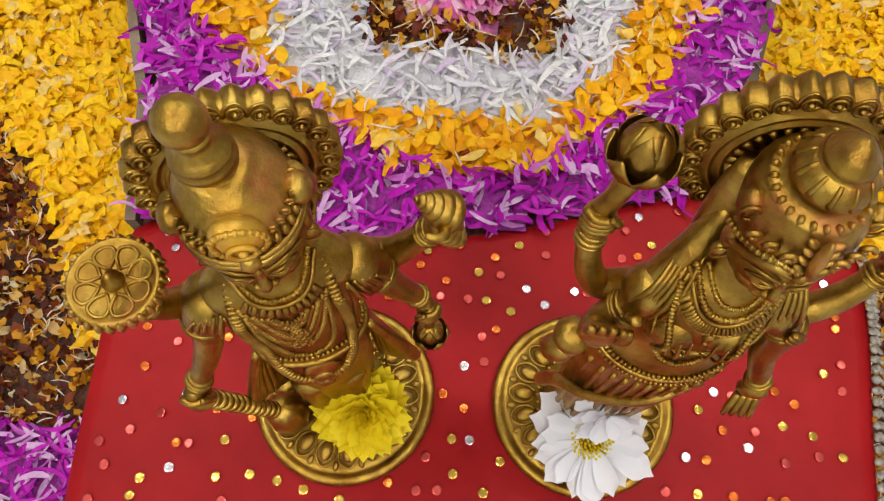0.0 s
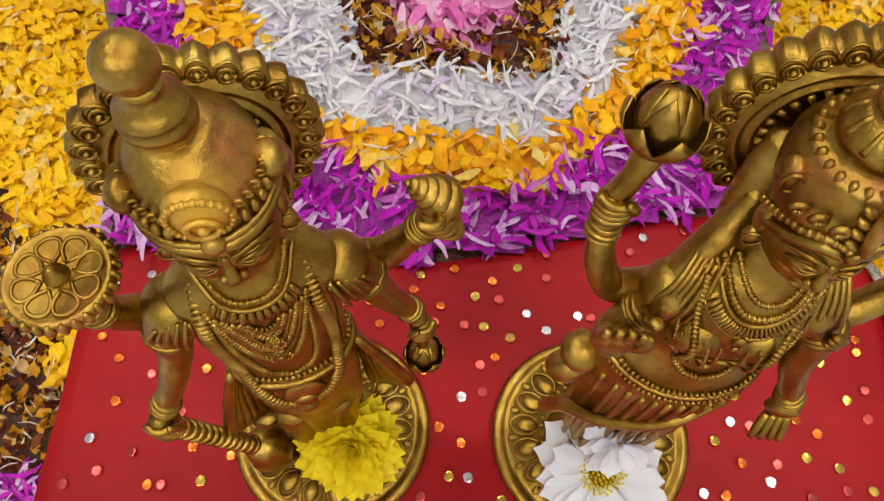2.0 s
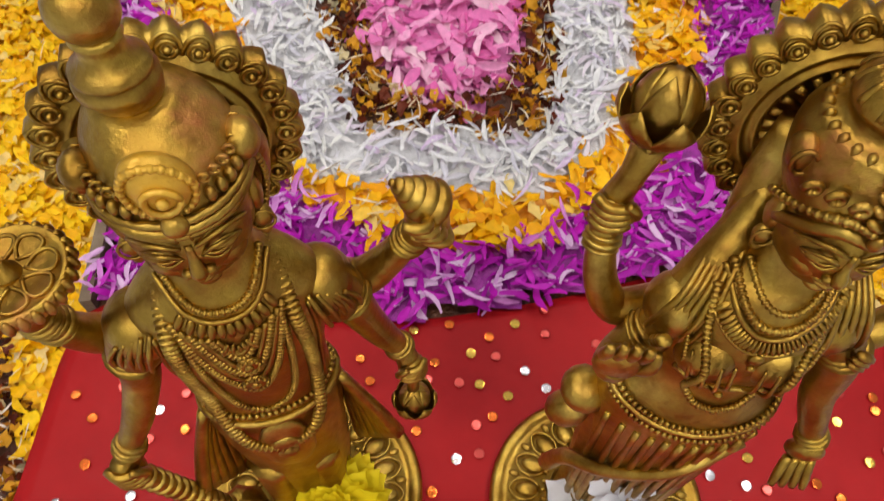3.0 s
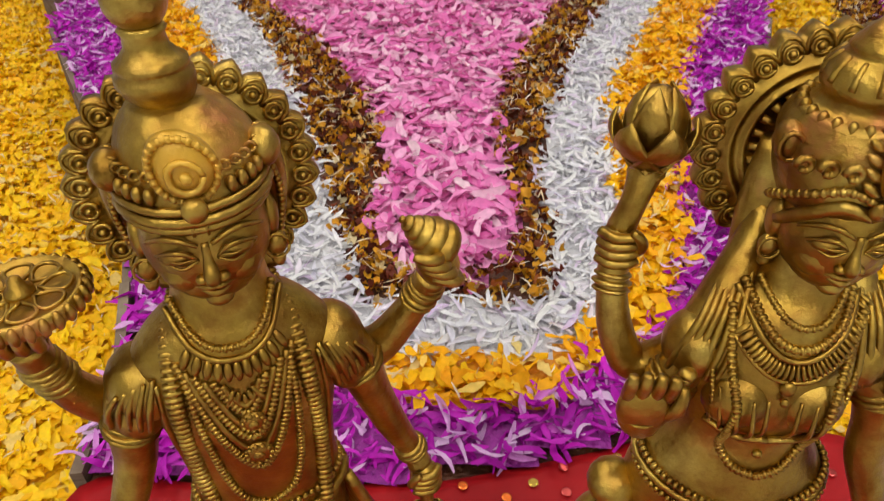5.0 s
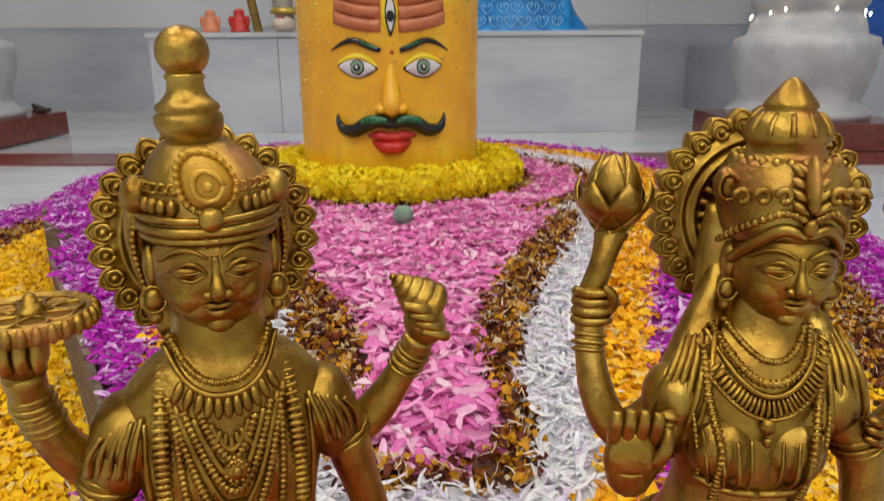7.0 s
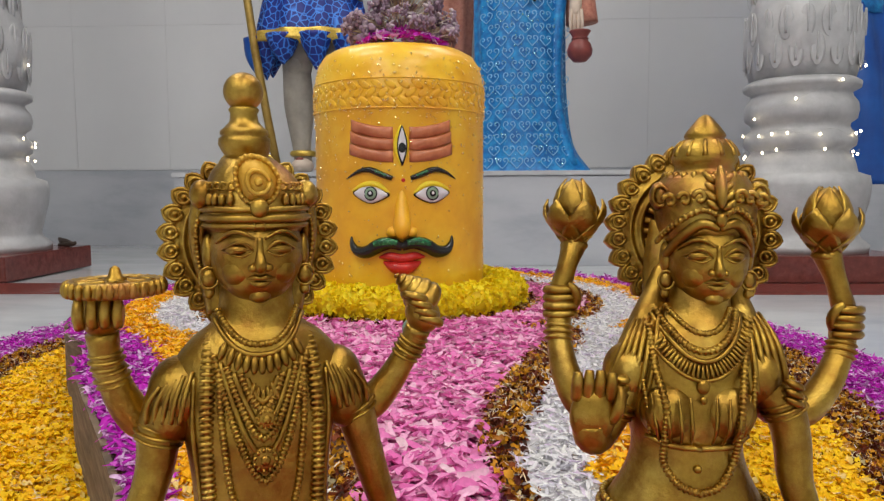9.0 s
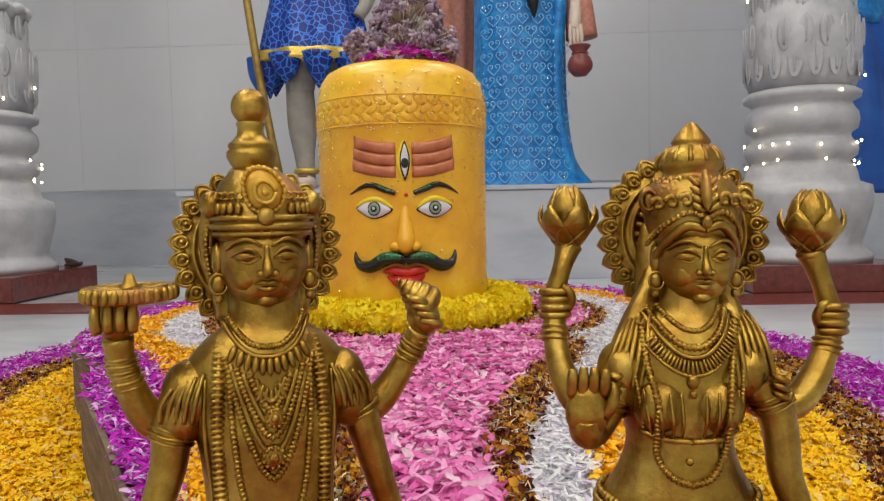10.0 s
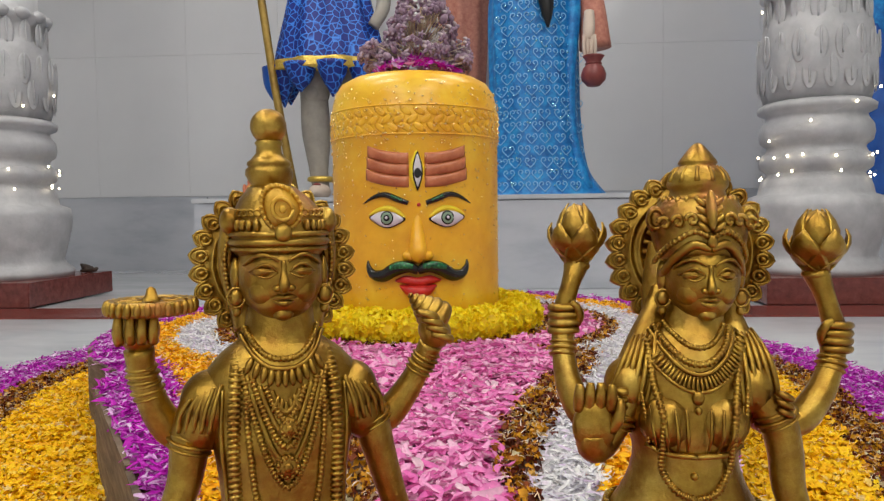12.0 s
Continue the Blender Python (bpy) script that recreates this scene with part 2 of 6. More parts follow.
def box(bm, lo, hi, bevel=0.0, slot=0):
    c = [(a + b) / 2 for a, b in zip(lo, hi)]
    s = [b - a for a, b in zip(lo, hi)]
    n0 = len(bm.faces)
    got = bmesh.ops.create_cube(bm, size=1, matrix=Matrix.LocRotScale(c, None, s))
    if bevel:
        edges = list({e for v in got["verts"] for e in v.link_edges})
        bmesh.ops.bevel(bm, geom=edges, offset=bevel, segments=2, affect="EDGES")
    bm.faces.ensure_lookup_table()
    for f in bm.faces[n0:]:
        f.material_index = slot


def rings(bm, loops, close_ends=True, slot=0):
    """Skins closed loops of equal length."""
    made = [[bm.verts.new(p) for p in lp] for lp in loops]
    n = len(made[0])
    for a, b in zip(made, made[1:]):
        for i in range(n):
            f = bm.faces.new((a[i], a[(i + 1) % n], b[(i + 1) % n], b[i]))
            f.material_index = slot
    if close_ends:
        for lp in (made[0][::-1], made[-1]):
            f = bm.faces.new(lp)
            f.material_index = slot


def smooth_path(pts, steps=6):
    """Catmull-Rom through the points; values past the third are carried along too."""
    p = [np.array(q, float) for q in pts]
    p = [2 * p[0] - p[1], *p, 2 * p[-1] - p[-2]]
    out = []
    for i in range(1, len(p) - 2):
        for k in range(steps):
            t = k / steps
            a, b, c, d = p[i - 1], p[i], p[i + 1], p[i + 2]
            out.append(0.5 * (2 * b + (c - a) * t + (2 * a - 5 * b + 4 * c - d) * t * t + (3 * b - a - 3 * c + d) * t ** 3))
    out.append(p[-2])
    return out


def tube(bm, pts, seg=10, steps=5, slot=0, flat=1.0):
    """A tube through rows of x, y, z, radius."""
    path = smooth_path(pts, steps) if steps > 1 else [np.array(q, float) for q in pts]
    loops, side = [], None
    for i, q in enumerate(path):
        d = Vector((path[min(i + 1, len(path) - 1)] - path[max(i - 1, 0)])[:3]).normalized()
        if side is None:
            side = d.orthogonal().normalized()
        side = (side - d * side.dot(d)).normalized()
        up = d.cross(side)
        loops.append([Vector(q[:3]) + (side * math.cos(2 * math.pi * k / seg) + up * math.sin(2 * math.pi * k / seg) * flat) * max(q[3], 1e-5) for k in range(seg)])
    rings(bm, loops, slot=slot)


def lathe(bm, profile, c=(0, 0, 0), seg=32, squash=1.0, slot=0, wave=None):
    """Turns rows of radius, height about the upright through c."""
    loops = []
    for r, z in profile:
        lp = []
        for k in range(seg):
            a = 2 * math.pi * k / seg
            rr = r + (wave(a, z, r) if wave else 0)
            lp.append((c[0] + rr * math.cos(a), c[1] + rr * math.sin(a) * squash, c[2] + z))
        loops.append(lp)
    rings(bm, loops, slot=slot)


def beads(bm, pts, r, gap, steps=8, stretch=1.0):
    """A string of beads along a smooth line, each turned along it."""
    path = [Vector(q[:3]) for q in smooth_path(pts, steps)]
    left = 0.0
    for a, b in zip(path, path[1:]):
        d = b - a
        n = d.length
        while left < n:
            p = a + d * (left / n)
            rot = d.to_track_quat("X", "Z").to_euler()
            ell(bm, p, (r * stretch, r, r), [math.degrees(v) for v in rot], 6, 5)
            left += gap
        left -= n


def ring_line(c, rx, ry, n=16, a0=0, a1=360, drop=0.0):
    """Points round an ellipse in plan, sagging to the front by drop."""
    out = []
    for i in range(n + 1):
        a = radians(a0 + (a1 - a0) * i / n)
        out.append((c[0] + rx * math.cos(a), c[1] + ry * math.sin(a), c[2] - drop * max(0, -math.sin(a)) ** 2))
    return out


# ---- the hall ----
def wall_slab(name, lo, hi, material, label, category="wall"):
    bm = bmesh.new()
    box(bm, lo, hi)
    return tagged(link_bm(name, bm, material, smooth=False), label, category, kind="structure")


wall_slab("floor", (-4.2, -4.2, -0.2), (4.2, 4.5, 0.0), MARBLE, "polished white and grey marble temple floor", "floor")
north = wall_slab("wall_north", (-4.2, 4.362, 0.475), (4.2, 4.55, 3.4), WALL, "glossy cream tiled wall behind the statues")
bm = bmesh.new()
box(bm, (0, 0, 0), (0.5990, 0.011, 0.8990), 0.0004)
tile = link_bm("tile", bm, WALL, north, smooth=False)
tile.location = (-4.2, 4.350, 0.478)
for k in range(1, 42):
    t2 = new("tile", tile.data)
    t2.parent = north
    t2.location = (-4.2 + 0.6 * (k % 14), 4.350, 0.478 + 0.9 * (k // 14))
wall_slab("wall_south", (-4.2, -4.4, 0.0), (4.2, -4.2, 3.4), WALL, "plain cream tiled wall closing the hall")
wall_slab("wall_west", (-4.4, -4.2, 0.0), (-4.2, 4.5, 3.4), WALL, "plain cream tiled side wall")
wall_slab("wall_east", (4.2, -4.2, 0.0), (4.4, 4.5, 3.4), WALL, "plain cream tiled side wall")
wall_slab("ceiling", (-4.2, -4.2, 3.4), (4.2, 4.5, 3.5), CEILING, "plain white painted ceiling", "ceiling")
for i, x in enumerate((-4.2, -2.94, -1.68, -0.42, 0.84, 2.1, 3.36)):
    wall_slab("baseboard", (x + 0.002, 4.335, 0.0), (min(x + 1.258, 4.2), 4.55, 0.475), DADO, "grey veined marble dado slab along the wall foot", "dado")


def ceiling_light(x, y):
    th = empty("ceiling_light", pose(x, y, 3.4), "white rectangular ceiling light panel", "light", "ceiling lights")
    bm = bmesh.new()
    box(bm, (-0.64, -0.19, -0.06), (0.64, 0.19, -0.001), 0.006)
    part("frame", bm, CEILING, th, smooth=False)
    bm = bmesh.new()
    box(bm, (-0.60, -0.15, -0.075), (0.60, 0.15, -0.058), 0.004)
    part("diffuser", bm, plain("lit_diffuser", (1.0, 0.97, 0.93), 0.5, emit=4.0), th, smooth=False)


for lx, ly, lp in LAMPS:
    ceiling_light(lx, ly)

# red granite border let into the floor
for i, (x0, x1) in enumerate(((-4.2, -1.2), (-1.196, 1.0), (1.004, 4.2))):
    wall_slab("trim", (x0, 2.16, -0.05), (x1, 2.40, 0.006), GRANITE, "dark red polished granite border strip in the floor", "floor border")


def plinth():
    th = empty("plinth", pose(0, 0, 0), "raised white marble plinth carrying the statues", "plinth")
    for x0, x1 in ((-1.235, -0.68), (-0.678, 0.15), (0.152, 0.86)):
        bm = bmesh.new()
        box(bm, (x0, 3.05, 0.0), (x1, 4.335, 0.40), 0.002)
        part("slab", bm, DADO, th, smooth=False)
    bm = bmesh.new()
    box(bm, (-1.245, 3.04, 0.402), (0.87, 4.335, 0.424), 0.004)
    part("top", bm, MARBLE, th, smooth=False)
    return th


plinth()

BULB = plain("lit_fairy_bulb", (1.0, 0.82, 0.55), 0.4, emit=12.0)
WIRE = plain("clear_wire", (0.40, 0.41, 0.40), 0.4)


def leaf_wave(a, z, r):
    if z < 0.64:
        return 0.0
    k = (z - 0.64) / 0.52
    return 0.006 * math.sin(10 * a) * math.sin(k * 9) + 0.004 * abs(math.sin(5 * a + k * 4))


def column(x, y):
    th = empty("column", pose(x, y, 0), "carved white marble column wound with lit fairy lights", "column", "temple columns")
    bm = bmesh.new()
    box(bm, (-0.29, -0.30, 0.006), (0.29, 0.30, 0.100), 0.003)
    part("pedestal", bm, GRANITE, th, "dark red granite pedestal", smooth=False)
    bm = bmesh.new()
    prof = [(0.0, 0.10), (0.25, 0.10), (0.255, 0.125), (0.225, 0.15), (0.215, 0.17), (0.228, 0.22), (0.246, 0.29), (0.252, 0.35), (0.246, 0.385), (0.205, 0.40), (0.198, 0.43), (0.19, 0.455), (0.172, 0.475),
            (0.178, 0.485), (0.196, 0.50), (0.200, 0.52), (0.196, 0.545), (0.178, 0.56), (0.172, 0.575), (0.176, 0.585), (0.196, 0.60), (0.202, 0.63), (0.198, 0.66), (0.180, 0.685), (0.176, 0.70), (0.205, 0.715), (0.208, 0.735), (0.186, 0.75)]
    lathe(bm, prof + [(0.0, 0.751)], seg=48)
    part("base", bm, CARVED, th)
    bm = bmesh.new()
    vase = [(0.176, 0.752), (0.192, 0.80), (0.203, 0.86), (0.205, 0.92), (0.198, 0.98), (0.182, 1.04), (0.166, 1.09), (0.160, 1.12), (0.175, 1.14), (0.19, 1.16), (0.18, 1.18), (0.15, 1.19), (0.15, 2.9), (0.2, 2.95), (0.26, 3.1), (0.30, 3.398)]
    lathe(bm, [(0, 0.752)] + vase + [(0, 3.398)], seg=96, wave=lambda a, z, r: leaf_wave(a, z, r) if z < 1.13 and r > 0.1 else 0)
    for ring, (z0, n, lean) in enumerate(((0.80, 18, 0.0), (0.90, 18, 0.5), (1.04, 16, 0.0))):
        for k in range(n):
            a = 2 * math.pi * (k + lean) / n
            rr = (0.200, 0.204, 0.178)[ring]
            ell(bm, (rr * math.cos(a), rr * math.sin(a), z0 + 0.04), (0.0034, 0.027, 0.062), (0, 0, math.degrees(a)), 10, 8)
            tube(bm, [(rr * math.cos(a) * 1.02, rr * math.sin(a) * 1.02, z0 + 0.0, 0.004), (rr * math.cos(a) * 1.03, rr * math.sin(a) * 1.03, z0 + 0.05, 0.004), (rr * math.cos(a) * 1.02, rr * math.sin(a) * 1.02, z0 + 0.10, 0.003)], seg=6, steps=3)
    part("shaft", bm, CARVED, th, "shaft carved with leaves")
    bm = bmesh.new()
    for k in range(14):
        a = 2 * math.pi * k / 14
        ell(bm, (0.178 * math.cos(a), 0.178 * math.sin(a), 1.165), (0.026, 0.034, 0.024), (0, -35, math.degrees(a)), 10, 8)
    part("leaf_collar", bm, CARVED, th)
    rnd = random.Random(int(x * 10))
    bm_w = bmesh.new()
    turns = [(0.206, 0.475, 0), (0.206, 0.545, 40)]
    spots = []
    for r, z, off in turns:
        line = []
        for k in range(25):
            a = radians(off + k * 15)
            zz = z + 0.012 * math.sin(k * 2.1)
            line.append((r * math.cos(a), r * math.sin(a), zz, 0.0006))
            if k % 3 == 0 or rnd.random() < 0.22:
                spots.append((r * math.cos(a) * 1.01, r * math.sin(a) * 1.01, zz + rnd.uniform(-0.02, 0.012)))
        tube(bm_w, line, seg=4, steps=2)
    line = []
    for k in range(30):
        a = radians(200 + k * 14)
        z = 0.60 + 0.021 * k
        r = 0.215 if z < 1.0 else 0.20
        line.append((r * math.cos(a), r * math.sin(a), z, 0.0006))
        if k % 3 == 0:
            spots.append((r * math.cos(a), r * math.sin(a), z))
    tube(bm_w, line, seg=4, steps=2)
    wire = part("wire", bm_w, WIRE, th)
    me = None
    for p in spots:
        if me is None:
            b = bmesh.new()
            ell(b, (0, 0, 0), (0.0044, 0.0044, 0.0058), u=8, v=6)
            bulb = part("bulb", b, BULB, wire)
            me = bulb.data
        else:
            bulb = new("bulb", me)
            bulb.parent = wire
        bulb.location = p
    return th


column(-1.90, 2.71)
column(1.380, 2.71)

# ---- the flower-covered platform: a round part and a spout towards the camera ----
CX, CY = -0.035, 1.300
BANDS = [  # name, radius of the round part, end of the spout, its left edge and its right edge as (y, x)
    ("brown", 0.275, 9.0, ((9, 0), (10, 0)), ((9, 0), (10, 0))),
    ("pink", 0.362, 0.300, ((0.30, 0.066), (0.335, 0.03), (0.37, 0.02), (0.433, 0.026), (0.53, 0.004), (0.67, -0.06), (0.80, -0.15), (1.05, -0.29)), ((0.30, 0.098), (0.357, 0.127), (0.435, 0.113), (0.53, 0.109), (0.70, 0.14), (0.86, 0.20), (1.05, 0.26))),
    ("brown", 0.398, 0.278, ((0.278, 0.03), (0.33, 0.007), (0.44, -0.029), (0.55, -0.07), (0.716, -0.143), (0.85, -0.22), (1.05, -0.31)), ((0.278, 0.138), (0.335, 0.149), (0.412, 0.141), (0.51, 0.154), (0.643, 0.182), (0.735, 0.214), (0.86, 0.255), (1.05, 0.29))),
    ("white", 0.470, 0.232, ((0.232, 0.03), (0.243, 0.0), (0.261, -0.028), (0.309, -0.045), (0.34, -0.062), (0.573, -0.128), (0.716, -0.212), (0.85, -0.29), (1.05, -0.37)), ((0.232, 0.10), (0.242, 0.146), (0.259, 0.165), (0.294, 0.182), (0.347, 0.198), (0.429, 0.198), (0.566, 0.213), (0.672, 0.250), (0.86, 0.325), (1.05, 0.37))),
    ("orange", 0.530, 0.199, ((0.199, 0.06), (0.213, 0.023), (0.256, -0.041), (0.281, -0.075), (0.298, -0.083), (0.502, -0.178), (0.64, -0.243), (0.748, -0.292), (0.9, -0.38), (1.05, -0.47)), ((0.199, 0.10), (0.205, 0.134), (0.224, 0.159), (0.241, 0.175), (0.263, 0.205), (0.319, 0.226), (0.52, 0.268), (0.60, 0.285), (0.784, 0.353), (0.9, 0.41), (1.05, 0.44))),
    ("purple", 0.600, 0.150, ((0.15, -0.088), (0.23, -0.100), (0.29, -0.122), (0.382, -0.159), (0.463, -0.212), (0.594, -0.30), (0.745, -0.40), (1.05, -0.52)), ((0.15, 0.225), (0.251, 0.243), (0.28, 0.258), (0.328, 0.271), (0.6045, 0.352), (0.7035, 0.395), (0.78, 0.42), (1.05, 0.50))),
]
OUTER = [  # the same on the floor
    ("yellow", 0.715, 0.10, ((0.10, -0.15), (0.175, -0.196), (0.276, -0.266), (0.85, -0.63), (1.0, -0.70)), ((0.10, 0.33), (0.175, 0.36), (0.276, 0.43), (0.85, 0.60), (1.0, 0.64))),
    ("brown", 0.790, 0.045, ((0.045, -0.22), (0.276, -0.36), (0.85, -0.71), (1.0, -0.77)), ((-0.2, 0.42), (0.045, 0.44), (0.276, 0.52), (0.85, 0.68), (1.0, 0.72))),
    ("purple", 0.915, -0.06, ((-0.06, -0.24), (0.05, -0.32), (0.276, -0.46), (0.85, -0.83), (1.0, -0.90)), ((-0.06, 0.52), (0.276, 0.62), (0.85, 0.78), (1.0, 0.84))),
]


CLOTH_BACK = ((-0.10, -0.09, -0.03, 0.045, 0.081, 0.118, 0.162, 0.205, 0.255, 0.306, 0.33), (0.10, 0.148, 0.152, 0.155, 0.158, 0.167, 0.180, 0.194, 0.198, 0.178, 0.10))


def inside(band, x, y):
    _, r, end, left, right = band
    ly, lx = np.array(left).T
    ry, rx = np.array(right).T
    spout = (y > end) & (y < CY) & (x > np.interp(y, ly, lx)) & (x < np.interp(y, ry, rx)) & (y < 1.0)
    return ((x - CX) ** 2 + (y - CY) ** 2 < r * r) | spout


def band_of(bands, x, y):
    got = np.full(len(x), -1)
    for k in range(len(bands) - 1, -1, -1):
        got[inside(bands[k], x, y)] = k
    got[(x > -0.10) & (x < 0.33) & (y < np.interp(x, *CLOTH_BACK))] = -1
    return got


PLAT = 0.108  # the platform's top
out_left = [(x, y) for y, x in BANDS[-1][3] if y < 0.79]
out_right = [(x, y) for y, x in BANDS[-1][4] if y < 0.79]
a0 = math.atan2(out_right[-1][1] - CY, out_right[-1][0] - CX) + 0.03
a1 = math.atan2(out_left[-1][1] - CY, out_left[-1][0] - CX) - 0.03 + 2 * math.pi
arc = [(CX + 0.602 * math.cos(a0 + (a1 - a0) * k / 44), CY + 0.602 * math.sin(a0 + (a1 - a0) * k / 44)) for k in range(45)]
OUTLINE = out_right + arc + out_left[::-1]


def platform():
    th = empty("flower_platform", pose(0, 0, 0), "low wooden platform covered with bands of loose petals", "platform")
    bm = bmesh.new()
    rings(bm, [[(x, y, 0.001) for x, y in OUTLINE], [(x, y, PLAT) for x, y in OUTLINE]])
    bmesh.ops.triangulate(bm, faces=[f for f in bm.faces if len(f.verts) > 4])
    part("core", bm, BED["brown"], th, smooth=False)
    n = len(OUTLINE)
    for i in range(n):
        (xa, ya), (xb, yb) = OUTLINE[i], OUTLINE[(i + 1) % n]
        d = Vector((xb - xa, yb - ya, 0))
        nrm = Vector((d.y, -d.x, 0)).normalized()
        if min(ya, yb) < 0.16 and abs(xa - xb) > 0.1:
            continue
        top = PLAT + 0.006 + 0.003 * math.sin(i * 1.7)
        a, b = Vector((xa, ya, 0.001)), Vector((xb, yb, 0.001))
        bm = bmesh.new()
        lo = [a + nrm * 0.001, b + nrm * 0.001, b + nrm * 0.007, a + nrm * 0.007]
        rings(bm, [lo, [p + Vector((0, 0, top)) for p in lo]])
        part("plank", bm, WOOD, th, smooth=False)
    return th


platform()


def petal_field(name, pts, material, length, width, label, category="petals", lift=0.35, cup=0.5, curl=0.4, seed=1, waves=0.0, kind="stuff", normals=None, yaw=None, stations=5):
    """Very many loose petals as one mesh: each a cupped, curling strip of its own."""
    rng = np.random.default_rng(seed)
    n = len(pts)
    L = length * rng.uniform(0.6, 1.25, n)
    W = width * rng.uniform(0.6, 1.3, n)
    u = np.linspace(0, 1, stations)
    prof = np.sin(np.pi * (0.08 + 0.84 * u ** 0.8)) ** 0.75
    v = np.array([-1.0, 0.0, 1.0])
    k1, k2 = rng.uniform(-1, 1, n) * curl, rng.uniform(0.1, 1.0, n) * cup
    px = (u[None, :, None] - 0.5) * L[:, None, None] + 0 * v[None, None, :]
    py = prof[None, :, None] * v[None, None, :] * W[:, None, None] / 2 + (rng.uniform(-1, 1, n) * 0.65 * L)[:, None, None] * (u[None, :, None] - 0.5) ** 2
    pz = (k1 * L)[:, None, None] * ((u[None, :, None] - 0.5) ** 2) + (k2 * W)[:, None, None] * 0.5 * np.abs(v)[None, None, :] * prof[None, :, None]
    if waves:
        pz = pz + waves * W[:, None, None] * np.sin(u[None, :, None] * 9 + rng.uniform(0, 6, n)[:, None, None]) * v[None, None, :]
    p = np.stack([px, py, pz], -1).reshape(n, -1, 3)
    ya = rng.uniform(0, 2 * np.pi, n) if yaw is None else yaw
    pi, ro = rng.normal(0, lift, n), rng.normal(0, lift * 1.6, n)
    cy, sy, cp, sp, cr, sr = np.cos(ya), np.sin(ya), np.cos(pi), np.sin(pi), np.cos(ro), np.sin(ro)
    R = np.stack([np.stack([cy * cp, cy * sp * sr - sy * cr, cy * sp * cr + sy * sr], -1),
                  np.stack([sy * cp, sy * sp * sr + cy * cr, sy * sp * cr - cy * sr], -1),
                  np.stack([-sp, cp * sr, cp * cr], -1)], 1)
    if normals is not None:
        z = normals / np.linalg.norm(normals, axis=1)[:, None]
        t = np.cross(z, np.array([0.31, 0.2, 0.93]))
        t /= np.linalg.norm(t, axis=1)[:, None]
        B = np.stack([t, np.cross(z, t), z], -1)
        R = B @ R
    world_p = np.einsum("nij,nkj->nki", R, p) + pts[:, None, :]
    per = stations * 3
    quad = np.array([[s * 3 + c, s * 3 + c + 1, s * 3 + c + 4, s * 3 + c + 3] for s in range(stations - 1) for c in range(2)])
    faces = (quad[None] + (np.arange(n) * per)[:, None, None]).reshape(-1, 4)
    me = bpy.data.meshes.new(name)
    verts = world_p.reshape(-1, 3)
    me.vertices.add(len(verts))
    me.vertices.foreach_set("co", verts.ravel())
    me.loops.add(faces.size)
    me.loops.foreach_set("vertex_index", faces.ravel().astype(np.int32))
    me.polygons.add(len(faces))
    me.polygons.foreach_set("loop_start", np.arange(0, faces.size, 4, dtype=np.int32))
    me.polygons.foreach_set("use_smooth", np.ones(len(faces), bool))
    me.materials.append(material)
    me.update()
    me.validate()
    ob = new(name, me)
    return tagged(ob, label, category, kind=kind)


def bed_sheet(name, bands, zs, label):
    """The under-sheet of the petals, its darker colour standing for shade in the gaps: one sheet a band."""
    step = 0.012
    xs, ys = np.arange(-1.0, 1.0, step), np.arange(-0.1, 2.25, step)
    X, Y = np.meshgrid(xs + step / 2, ys + step / 2)
    k = band_of(bands, X.ravel(), Y.ravel())
    if zs < 0.05:
        k[band_of(BANDS, X.ravel(), Y.ravel()) >= 0] = -1
    for b in range(len(bands)):
        bm = bmesh.new()
        vv = {}
        for idx in np.nonzero(k == b)[0]:
            i, j = idx % len(xs), idx // len(xs)
            corner = []
            for di, dj in ((0, 0), (1, 0), (1, 1), (0, 1)):
                key = (i + di, j + dj)
                if key not in vv:
                    hx, hy = xs[0] + key[0] * step, ys[0] + key[1] * step
                    vv[key] = bm.verts.new((hx, hy, zs + 0.004 * noise.noise((hx * 60, hy * 60, 3))))
                corner.append(vv[key])
            bm.faces.new(corner)
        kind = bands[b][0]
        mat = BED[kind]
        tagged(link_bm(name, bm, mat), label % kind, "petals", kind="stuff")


bed_sheet("petal_gap_shade", BANDS, PLAT + 0.006, "matted %s petals lying on the wooden platform")
bed_sheet("petal_gap_shade", OUTER, 0.006, "matted %s petals lying on the marble floor")

LOOK = {  # petal material, length, width, lift, cup, curl, waves
    "white": (WHITE_PETAL, 0.0180, 0.0031, 0.24, 0.8, 0.9, 0.15),
    "purple": (PURPLE_PETAL, 0.0172, 0.0036, 0.28, 0.8, 0.9, 0.15),
    "orange": (ORANGE_PETAL, 0.0142, 0.0064, 0.20, 0.5, 0.5, 0.25),
    "yellow": (YELLOW_PETAL, 0.0165, 0.0074, 0.15, 0.5, 0.5, 0.25),
    "brown": (BROWN_PETAL, 0.0090, 0.0060, 0.50, 0.6, 0.7, 0.35),
    "pink": (PINK_PETAL, 0.0205, 0.0070, 0.26, 0.8, 0.6, 0.1),
}


